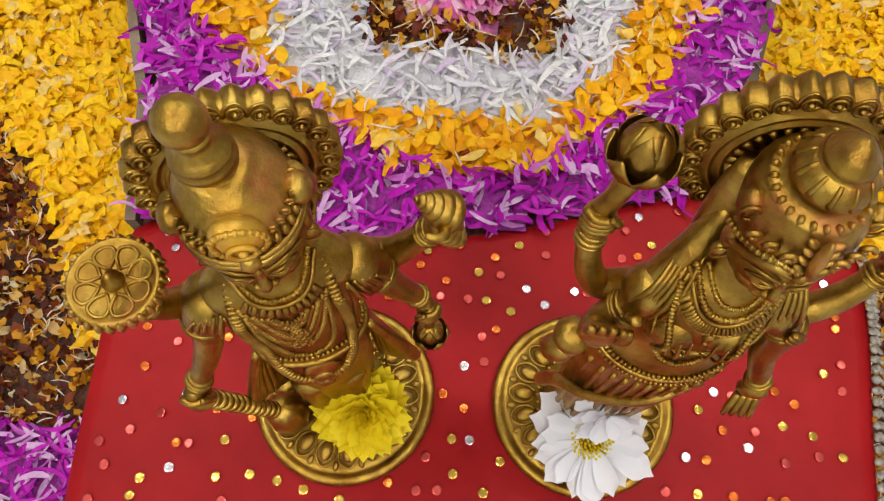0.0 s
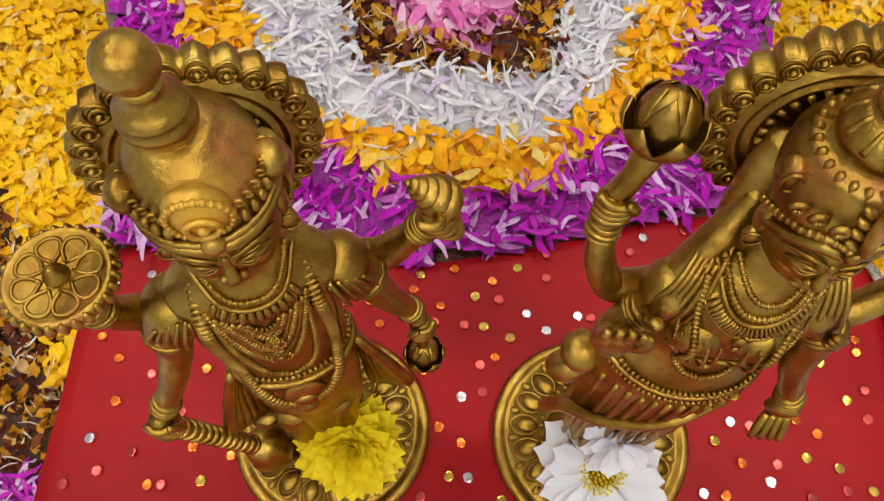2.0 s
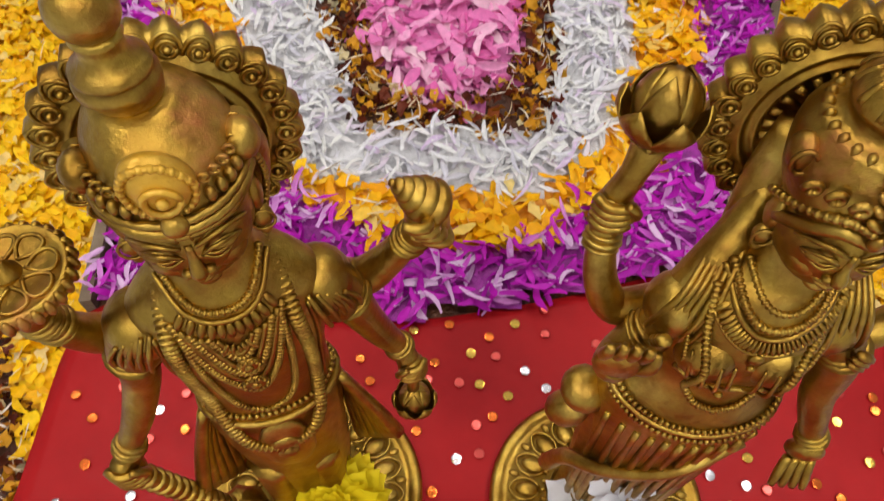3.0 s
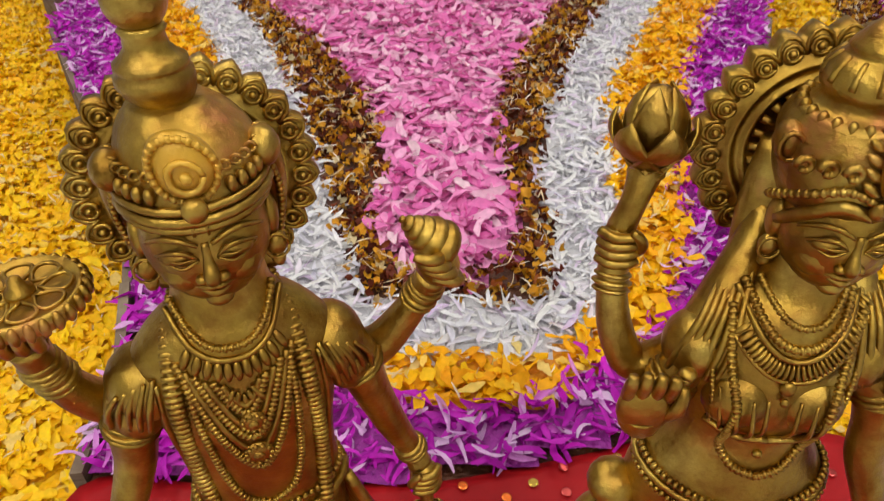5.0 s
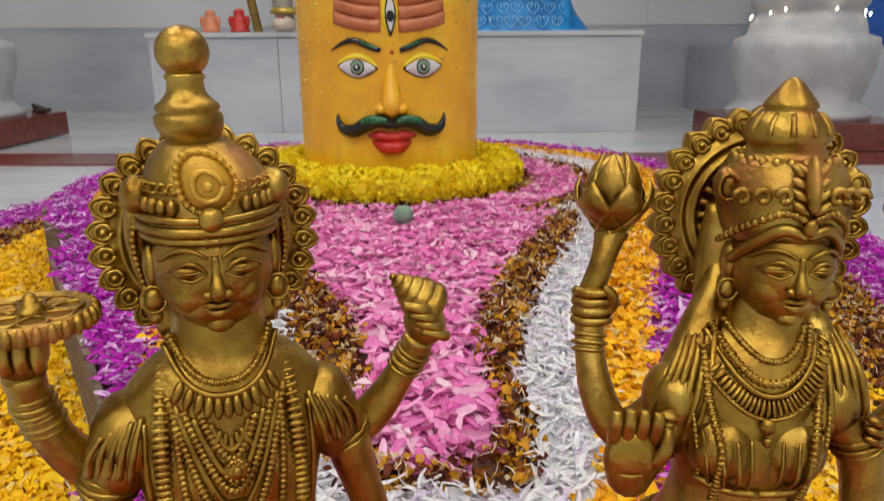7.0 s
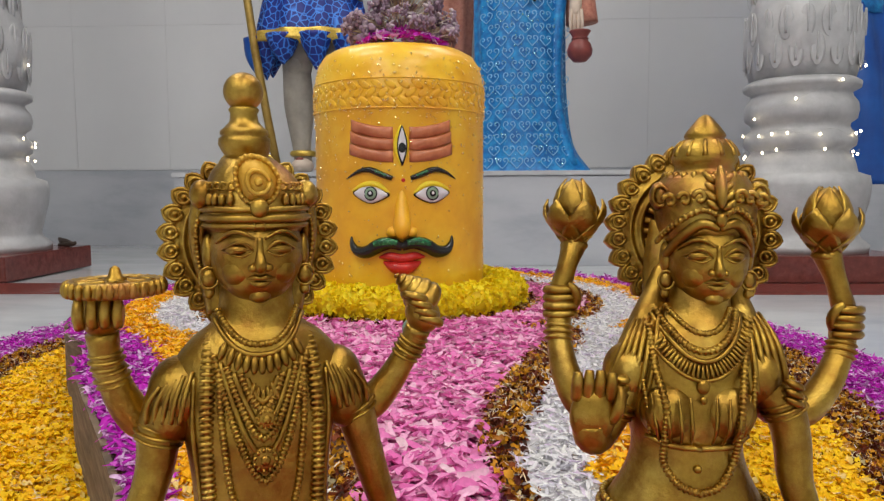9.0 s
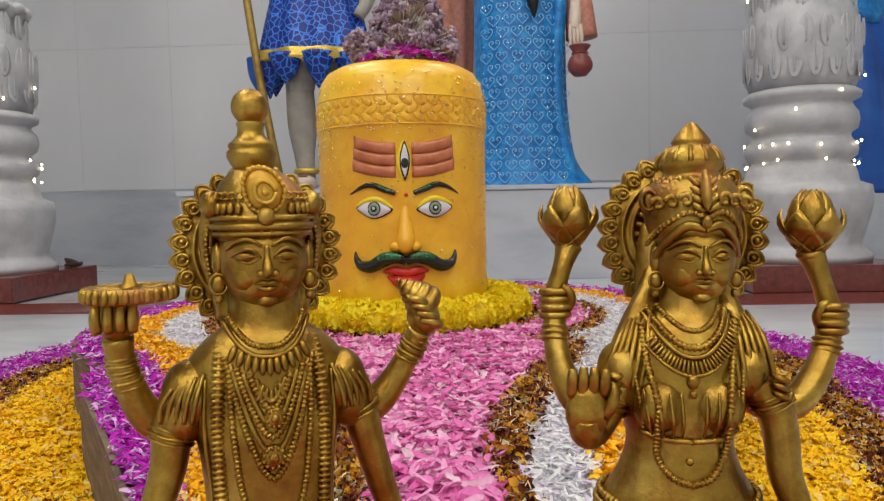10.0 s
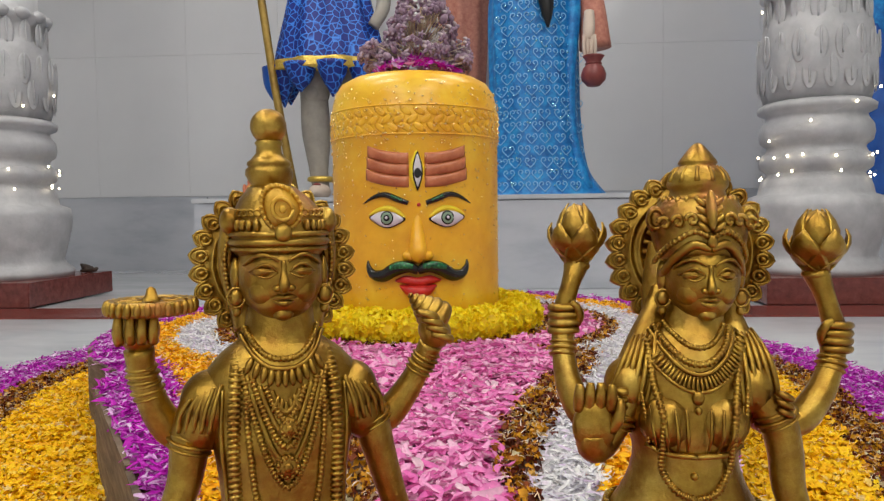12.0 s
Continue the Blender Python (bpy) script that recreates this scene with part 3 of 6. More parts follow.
def scatter(bands, base, lo, hi, seed, keep=None, where="the wooden platform"):
    rng = np.random.default_rng(seed)
    area = (hi[0] - lo[0]) * (hi[1] - lo[1])
    n = int(area * 44000)
    x, y = rng.uniform(lo[0], hi[0], n), rng.uniform(lo[1], hi[1], n)
    thin = np.clip(1.25 - 0.62 * (y - 0.3), 0.45, 1.0)
    ok = rng.uniform(0, 1, n) < thin
    x, y = x[ok], y[ok]
    jx, jy = x + rng.normal(0, 0.0045, len(x)), y + rng.normal(0, 0.0045, len(x))
    k = band_of(bands, jx, jy)
    if keep is not None:
        k[~keep(x, y)] = -1
    names = sorted({b[0] for b in bands})
    for name in names:
        sel = np.isin(k, [i for i, b in enumerate(bands) if b[0] == name])
        px, py = x[sel], y[sel]
        if name in ("pink", "white"):
            some = rng.uniform(0, 1, len(px)) < (0.85 if name == "white" else 0.66)
            px, py = px[some], py[some]
        hump = np.array([noise.noise((a * 22, b * 22, seed)) for a, b in zip(px, py)]) * 0.004
        pts = np.stack([px, py, base + 0.008 + hump + rng.uniform(-0.002, 0.007, len(px))], -1)
        mat, ln, wd, lift, cup, curl, waves = LOOK[name]
        petal_field(name + "_petals", pts, mat, ln, wd, "loose %s flower petals strewn over %s" % (name, where), lift=lift, cup=cup, curl=curl, seed=seed + len(name), waves=waves)
        if name in ("orange", "yellow", "brown"):
            few = rng.uniform(0, 1, len(pts)) < {"brown": 0.20, "orange": 0.14, "yellow": 0.07}[name]
            petal_field("floret_strands", pts[few] + np.array([0, 0, 0.003]), STRAND, 0.013, 0.0011, "thin pale floret strands among the %s petals" % name, lift=0.35, seed=seed + 50, curl=0.9)


scatter(BANDS, PLAT, (-0.70, 0.13), (0.66, 1.95), 3, keep=lambda x, y: (x - CX) ** 2 + (y - CY) ** 2 > 0.17 ** 2)
scatter(OUTER, 0.002, (-1.0, -0.08), (0.95, 2.2), 5, keep=lambda x, y: (band_of(BANDS, x, y) < 0) & ~((x > -0.10) & (x < 0.325) & (y < 0.170)), where="the marble floor")

# ---- the low table under the red cloth ----
CLOTH_Z = 0.1125
cloth_edge = [(-0.083, -0.17), (-0.086, -0.05), (-0.092, 0.06), (-0.090, 0.146), (-0.03, 0.150), (0.045, 0.153), (0.081, 0.156), (0.118, 0.165), (0.162, 0.178), (0.205, 0.192), (0.255, 0.196), (0.306, 0.176), (0.314, 0.133), (0.308, 0.05), (0.303, -0.05), (0.298, -0.17)]


def low_table():
    th = empty("low_table", pose(0, 0, 0), "low wooden table hidden under a red cloth", "table")
    bm = bmesh.new()
    box(bm, (-0.078, -0.165, 0.085), (0.292, 0.142, 0.108), 0.003)
    part("tabletop", bm, WOOD, th, smooth=False)
    for x in (-0.07, 0.265):
        for y in (-0.155, 0.115):
            bm = bmesh.new()
            box(bm, (x, y, 0.0005), (x + 0.022, y + 0.022, 0.085), 0.002)
            part("leg", bm, WOOD, th, smooth=False)


low_table()


def cloth():
    line = [q[:2] for q in smooth_path([(*p, 0.0) for p in cloth_edge], 5)]
    n = len(line)
    c = np.array([0.105, 0.0])
    th = empty("red_cloth", pose(0, 0, 0), "shiny red sequinned cloth spread over a low table", "cloth")
    bm = bmesh.new()
    loops = []
    for f in (0.02, 0.2, 0.4, 0.6, 0.75, 0.88, 0.96, 1.0):
        lp = []
        for p in line:
            q = c + (np.array(p) - c) * f
            z = CLOTH_Z - (0.0006 if f < 1 else 0.0012) + 0.0009 * noise.noise((q[0] * 28, q[1] * 34, 0.3)) * min(1, f * 1.2)
            lp.append((q[0], q[1], z))
        loops.append(lp)
    for drop, outw in ((0.006, 0.0022), (0.03, 0.004), (0.065, 0.006), (0.104, 0.009)):
        lp = []
        for i, p in enumerate(line):
            d = (np.array(p) - c)
            d /= np.linalg.norm(d)
            w = outw + drop * 0.03 * math.sin(i * 0.9)
            q = np.array(p) + d * w
            if q[1] > 0.1:
                q = np.array(p) + d * 0.001 * (1 + drop * 8)
            lp.append((q[0], q[1], CLOTH_Z - drop))
        loops.append(lp)
    rings(bm, loops, close_ends=False)
    bm.faces.new([v for v in bm.verts][:n])
    part("fabric", bm, CLOTH, th)
    bm = bmesh.new()
    for i in range(n):
        p, q = line[i], line[(i + 1) % n]
        if p[0] < 0.29 or q[0] < 0.29:
            continue
        for s in range(3):
            f = s / 3
            x, y = p[0] + (q[0] - p[0]) * f, p[1] + (q[1] - p[1]) * f
            for k in range(3):
                ell(bm, (x + 0.001 + k * 0.0022, y + 0.001 * (k % 2), CLOTH_Z + 0.0006 - k * 0.0012), (0.0022, 0.0026, 0.0012), (0, 20 * k, 40 * s), 6, 5)
    part("lace_border", bm, LACE, th, "silver lace border")
    kinds = [("gold", plain("gold_sequin", (0.80, 0.52, 0.10), 0.22, 1.0)), ("silver", plain("silver_sequin", (0.80, 0.76, 0.80), 0.25, 1.0)), ("copper", plain("orange_sequin", (0.75, 0.16, 0.03), 0.25, 0.9)), ("rose", plain("rose_sequin", (0.55, 0.08, 0.07), 0.30, 0.9))]
    meshes = []
    for nm, m in kinds:
        b = bmesh.new()
        lathe(b, [(0, -0.0002), (0.0024, -0.0002), (0.0024, 0.0002), (0.0018, 0.0004), (0, 0.00045)], seg=12)
        me = bpy.data.meshes.new("sequin")
        bmesh.ops.recalc_face_normals(b, faces=b.faces)
        b.to_mesh(me)
        b.free()
        me.materials.append(m)
        meshes.append(me)
    rnd = random.Random(12)
    k = 0
    for row in range(22):
        for col in range(24):
            x = -0.078 + col * 0.0164 + (row % 2) * 0.0082 + rnd.uniform(-0.006, 0.006)
            y = -0.16 + row * 0.0164 + rnd.uniform(-0.006, 0.006)
            if not (-0.082 < x < 0.298 and y < float(np.interp(x, *CLOTH_BACK)) - 0.006):
                continue
            for base in ((0.0405, 0.066), (0.161, 0.0715)):
                if math.hypot(x - base[0], y - base[1]) < 0.048:
                    break
            else:
                ob = new("sequin", rnd.choices(meshes, (6, 3, 5, 7))[0])
                ob.parent = th
                ob.matrix_world = pose(x, y, CLOTH_Z + 0.0006, rnd.gauss(0, 5), rnd.gauss(0, 5), 0)
                k += 1
    return th


cloth()


# ---- the two cast brass statues ----
def sections(bm, rows, seg=28, fold=None):
    """Elliptic sections of z, rx, ry, cx, cy skinned into one closed body."""
    loops = []
    for z, rx, ry, cx, cy in [tuple(q) for q in smooth_path(rows, 4)]:
        lp = []
        for k in range(seg):
            a = 2 * math.pi * k / seg
            f = 1 + (fold(a, z) if fold else 0)
            lp.append((cx + rx * f * math.cos(a), cy + ry * f * math.sin(a), z))
        loops.append(lp)
    rings(bm, loops)


def front_of(rows):
    """A function of x, z that gives the front y of a body made by sections()."""
    path = np.array(smooth_path(rows, 4))

    def y_of(x, z):
        rx, ry, cx, cy = (np.interp(z, path[:, 0], path[:, i]) for i in (1, 2, 3, 4))
        u = max(-0.96, min(0.96, (x - cx) / rx))
        return cy - ry * math.sqrt(1 - u * u)

    return y_of


def ribs(bm, pts, w, h, gap, steps=6, normal=(0, -1, 0), core=True):
    """A cast cord: a flat strip with close cross ribs, w half wide and h high, along a smooth line."""
    path = [Vector(q[:3]) for q in smooth_path(pts, steps)]
    left = 0.0
    n = Vector(normal)
    for a, b in zip(path, path[1:]):
        d = b - a
        size = d.length
        if size < 1e-7:
            continue
        x = d.normalized()
        z = (n - x * n.dot(x)).normalized()
        rot = [math.degrees(v) for v in Matrix((x, z.cross(x), z)).transposed().to_euler()]
        while left < size:
            ell(bm, a + d * (left / size), (gap * 0.52, w, h), rot, 6, 5)
            left += gap
        left -= size
    if core:
        tube(bm, [(*p, min(w, h) * 0.72) for p in path], seg=6, steps=1)


def hanging(y_of, cx, hw, zt, zb, power=2.0, out=0.0003, n=13):
    """Points of a chain that hangs over a chest in a U: half width, top and bottom height."""
    pts = []
    for t in np.linspace(-1, 1, n):
        x = cx + hw * math.copysign(abs(t) ** 0.8, t)
        z = zb + (zt - zb) * abs(t) ** power
        pts.append((x, y_of(x, z) - out, z))
    return pts


def lotus_base(bm, r):
    lathe(bm, [(0, 0.0), (r, 0.0), (r, 0.0030), (r - 0.0016, 0.0046), (r - 0.0042, 0.0048), (r - 0.0052, 0.0036), (r - 0.0075, 0.0036), (r - 0.009, 0.0060), (r * 0.52, 0.0078), (r * 0.50, 0.0105), (0, 0.0105)], seg=64)
    n = 18
    for k in range(n):
        a = 360 * k / n
        ca, sa = math.cos(radians(a)), math.sin(radians(a))
        ell(bm, (ca * r * 0.66, sa * r * 0.66, 0.0072), (0.0052, 0.0032, 0.0020), (0, 10, a), 12, 8)
        tube(bm, [(ca * r * 0.54 + q * ca * 0.0125 - s * sa, sa * r * 0.54 + q * sa * 0.0125 + s * ca, 0.0076 - q * 0.0012, 0.0007) for q, s in ((0, 0.001), (0.3, 0.0042), (0.75, 0.0042), (1.05, 0.0), (0.75, -0.0042), (0.3, -0.0042), (0, -0.001))], seg=5, steps=3)
        b = radians(a + 180 / n)
        ell(bm, (math.cos(b) * r * 0.80, math.sin(b) * r * 0.80, 0.0060), (0.0026, 0.0016, 0.0011), (0, 10, a + 180 / n), 8, 6)
    for k in range(40):
        a = 2 * math.pi * k / 40
        ell(bm, (math.cos(a) * r * 0.515, math.sin(a) * r * 0.515, 0.0098), (0.0016, 0.0012, 0.0012), (0, 0, math.degrees(a)), 6, 5)


def halo(bm, c, r, n=26, thick=0.0046, lean=6):
    """An upright sunburst disc facing -y: a thick edge cut into pointed petals, each with a ringed stud, and two raised rings inside."""
    m = Matrix.Translation(c) @ pose(0, 0, 0, 90 - lean, 0, 0)
    n0 = len(bm.verts)
    per = 8

    def edge(f, z):
        lp = []
        for k in range(n * per):
            a = 2 * math.pi * k / (n * per)
            u = abs((k % per) / per * 2 - 1)  # 1 between two petals, 0 at a tip
            rr = r * f * (0.905 + 0.095 * (1 - u) ** 0.7)
            lp.append((rr * math.cos(a), rr * math.sin(a), z))
        return lp

    flat = lambda q, z: [(r * q * math.cos(2 * math.pi * k / (n * per)), r * q * math.sin(2 * math.pi * k / (n * per)), z) for k in range(n * per)]
    rings(bm, [flat(0.3, -thick), edge(0.97, -thick), edge(1.0, -thick * 0.8), edge(1.0, -0.0004), edge(0.965, 0.0001), flat(0.74, 0.0), flat(0.725, 0.0012), flat(0.695, 0.0012), flat(0.68, 0.0), flat(0.63, 0.0), flat(0.615, 0.0010), flat(0.585, 0.0010), flat(0.57, 0.0), flat(0.3, 0.0)])
    for k in range(n):
        a = 2 * math.pi * (k + 0.5) / n
        ca, sa = math.cos(a), math.sin(a)
        rr = r * 0.845
        ell(bm, (ca * rr, sa * rr, 0.0004), (r * 0.034, r * 0.034, 0.0011), (0, 0, 0), 8, 6)
        tube(bm, [(ca * rr + r * 0.066 * math.cos(q), sa * rr + r * 0.066 * math.sin(q), 0.0002, 0.00055) for q in np.linspace(0, 6.28, 11)], seg=5, steps=1)
        tube(bm, [(r * (0.80 * ca - s * 0.102 * sa), r * (0.80 * sa + s * 0.102 * ca), 0.0001, 0.0005) if u == 0 else (r * (0.975 * ca), r * (0.975 * sa), 0.0001, 0.0004) if u == 2 else (r * (0.915 * ca - s * 0.080 * sa), r * (0.915 * sa + s * 0.080 * ca), 0.0001, 0.0005) for u, s in ((0, -1), (1, -1), (2, 0), (1, 1), (0, 1))], seg=5, steps=2)
    for k in range(28):
        a = 2 * math.pi * k / 28
        tube(bm, [(math.cos(a) * r * 0.40, math.sin(a) * r * 0.40, 0.0002, 0.0007), (math.cos(a) * r * 0.56, math.sin(a) * r * 0.56, 0.0003, 0.0011)], seg=5, steps=1)
    bm.verts.ensure_lookup_table()
    for v in bm.verts[n0:]:
        v.co = m @ v.co


def arm(bm, pts, cuffs=()):
    tube(bm, pts, seg=14, steps=6)
    for p, d, r in cuffs:
        rot = [math.degrees(v) for v in Vector(d).to_track_quat("Z", "X").to_euler()]
        for s, f in ((-0.0019, 1.0), (0.0, 1.07), (0.0019, 1.0)):
            ell(bm, Vector(p) + Vector(d).normalized() * s, (r * f, r * f, 0.0011), rot, 14, 6)


def finger(bm, pts, r):
    tube(bm, [(*p, r * f) for p, f in zip(pts, (1.0, 1.05, 0.95, 0.7))], seg=8, steps=3)


def fist(bm, c, r, s):
    """A closed hand round something upright: a palm, four fingers laid across it and a thumb."""
    ell(bm, c, (r * 0.92, r * 0.86, r * 1.15), u=16, v=12)
    for k in range(4):
        z = c[2] - r * 0.75 + k * r * 0.48
        finger(bm, [(c[0] + s * r * 0.85, c[1] - r * 0.10, z), (c[0] + s * r * 0.35, c[1] - r * 0.64, z + 0.0002), (c[0] - s * r * 0.35, c[1] - r * 0.70, z + 0.0004), (c[0] - s * r * 0.85, c[1] - r * 0.45, z + 0.0004)], r * 0.25)
    finger(bm, [(c[0] - s * r * 0.7, c[1] - r * 0.2, c[2] - r * 0.4), (c[0] - s * r * 0.95, c[1] - r * 0.5, c[2] + r * 0.2), (c[0] - s * r * 0.75, c[1] - r * 0.7, c[2] + r * 0.8), (c[0] - s * r * 0.4, c[1] - r * 0.75, c[2] + r * 1.1)], r * 0.27)


def face(bm, c, w, h, d):
    """A calm cast face: full cheeks, arched brows, lidded eyes, nose, lips and chin, kept plain and soft."""
    x, y, z = c
    ell(bm, c, (w, d, h), u=28, v=22)
    ell(bm, (x, y - d * 0.20, z - h * 0.42), (w * 0.76, d * 0.70, h * 0.56), u=24, v=18)
    for s in (-1, 1):
        ell(bm, (x + s * w * 0.36, y - d * 0.46, z - h * 0.30), (w * 0.42, d * 0.42, h * 0.36), u=16, v=12)
        ell(bm, (x + s * w * 0.42, y - d * 0.80, z + h * 0.08), (w * 0.27, d * 0.17, h * 0.125), (0, s * 4, s * 12), 14, 10)
        tube(bm, [(x + s * w * 0.13, y - d * 0.97, z + h * 0.06, 0.0003), (x + s * w * 0.28, y - d * 1.0, z + h * 0.19, 0.0005), (x + s * w * 0.46, y - d * 0.96, z + h * 0.22, 0.0005), (x + s * w * 0.74, y - d * 0.70, z + h * 0.07, 0.0003)], seg=6, steps=4)
        tube(bm, [(x + s * w * 0.13, y - d * 0.97, z + h * 0.05, 0.0003), (x + s * w * 0.40, y - d * 0.97, z - h * 0.045, 0.0004), (x + s * w * 0.72, y - d * 0.72, z + h * 0.06, 0.0003)], seg=6, steps=4)
        tube(bm, [(x + s * w * 0.20, y - d * 0.99, z + h * 0.09, 0.0002), (x + s * w * 0.42, y - d * 0.985, z + h * 0.075, 0.0003), (x + s * w * 0.64, y - d * 0.82, z + h * 0.07, 0.0002)], seg=6, steps=4)
        tube(bm, [(x + s * w * 0.10, y - d * 0.99, z + h * 0.28, 0.0004), (x + s * w * 0.36, y - d * 0.96, z + h * 0.40, 0.0006), (x + s * w * 0.60, y - d * 0.82, z + h * 0.38, 0.0006), (x + s * w * 0.86, y - d * 0.52, z + h * 0.20, 0.0004)], seg=6, steps=4)
        ell(bm, (x + s * w * 1.0, y + d * 0.05, z - h * 0.02), (w * 0.15, d * 0.25, h * 0.36), u=10, v=8)
        ell(bm, (x + s * w * 1.02, y - d * 0.05, z - h * 0.48), (w * 0.19, w * 0.15, w * 0.22), u=12, v=8)
        tube(bm, [(x + s * w * 1.02 + w * 0.20 * math.cos(q), y - d * 0.16, z - h * 0.48 + w * 0.22 * math.sin(q), 0.0004) for q in np.linspace(0, 6.28, 12)], seg=5, steps=1)
        ell(bm, (x + s * w * 1.02, y - d * 0.05, z - h * 0.76), (w * 0.12, w * 0.11, w * 0.14), u=8, v=8)
        ell(bm, (x + s * w * 0.15, y - d * 0.99, z - h * 0.25), (w * 0.11, d * 0.10, h * 0.075), u=10, v=8)
    tube(bm, [(x, y - d * 0.95, z + h * 0.30, w * 0.06), (x, y - d * 0.97, z + h * 0.02, w * 0.085), (x, y - d * 1.06, z - h * 0.20, w * 0.13), (x, y - d * 0.95, z - h * 0.29, w * 0.09)], seg=10, steps=4)
    tube(bm, [(x - w * 0.30, y - d * 0.80, z - h * 0.455, 0.0003), (x - w * 0.12, y - d * 0.93, z - h * 0.43, 0.0007), (x, y - d * 0.93, z - h * 0.445, 0.0006), (x + w * 0.12, y - d * 0.93, z - h * 0.43, 0.0007), (x + w * 0.30, y - d * 0.80, z - h * 0.455, 0.0003)], seg=7, steps=4)
    tube(bm, [(x - w * 0.24, y - d * 0.82, z - h * 0.515, 0.0003), (x, y - d * 0.90, z - h * 0.565, 0.0010), (x + w * 0.24, y - d * 0.82, z - h * 0.515, 0.0003)], seg=7, steps=4)
    ell(bm, (x, y - d * 0.62, z - h * 0.79), (w * 0.24, d * 0.22, h * 0.15), u=12, v=8)


def leaf_petal(bm, base, out, height, width, bend, a):
    """A cupped, pointed cast petal that stands on base and leans out by bend in the direction a."""
    ca, sa = math.cos(a), math.sin(a)
    loops = []
    for u in np.linspace(0, 1, 7):
        w = width * math.sin(math.pi * (0.18 + 0.82 * u) ** 0.9) ** 0.8 + 0.0001
        rad = out * math.sin(u * 1.9) + bend * u * u
        t = 0.0009 * (1 - 0.6 * u)
        lp = []
        for k in range(10):
            q = 2 * math.pi * k / 10
            side, deep = w * math.cos(q), t * math.sin(q) - 0.30 * w * math.cos(q) ** 2
            lp.append((base[0] + (rad + deep) * ca - side * sa, base[1] + (rad + deep) * sa + side * ca, base[2] + height * u))
        loops.append(lp)
    rings(bm, loops)


def lotus_bud(bm, c, r, h):
    """A half-open lotus: a closed pointed heart, upright petals round it and a lower, spreading row."""
    x, y, z = c
    lathe(bm, [(0, -h * 0.45), (r * 0.46, -h * 0.38), (r * 0.70, -h * 0.12), (r * 0.72, h * 0.14), (r * 0.60, h * 0.34), (r * 0.30, h * 0.47), (0, h * 0.51)], c, 20, wave=lambda a, z, q: 0.06 * q * math.cos(5 * a + z * 120))
    low = (x, y, z - h * 0.46)
    for k in range(5):
        leaf_petal(bm, low, r * 1.12, h * 0.98, r * 0.62, -r * 0.76, math.radians(72 * k + 250))
    for k in range(6):
        leaf_petal(bm, low, r * 1.24, h * 0.68, r * 0.64, -r * 0.20, math.radians(60 * k + 285))
    ell(bm, (x, y, z - h * 0.47), (r * 0.52, r * 0.52, h * 0.10), u=12, v=8)


def medallion(bm, c, r):
    ell(bm, c, (r, 0.0013, r), u=16)
    ell(bm, (c[0], c[1] - 0.0010, c[2]), (r * 0.42, 0.0009, r * 0.42), u=10)
    for k in range(11):
        q = 2 * math.pi * k / 11
        ell(bm, (c[0] + r * 0.80 * math.cos(q), c[1] - 0.0007, c[2] + r * 0.80 * math.sin(q)), (r * 0.20, 0.0008, r * 0.20), u=6, v=5)


def finish_statue(bm, name, m, material, label):
    ob = link_bm(name, bm, material)
    ob.matrix_world = m
    return tagged(ob, label, "statue", "brass statues on the cloth")


def moved(bm, first, shift):
    """Moves the vertices made from number first on by shift(z) in x and y."""
    bm.verts.ensure_lookup_table()
    for v in bm.verts[first:]:
        dx, dy, f = shift(v.co.z)
        v.co.x = v.co.x * f + dx
        v.co.y += dy


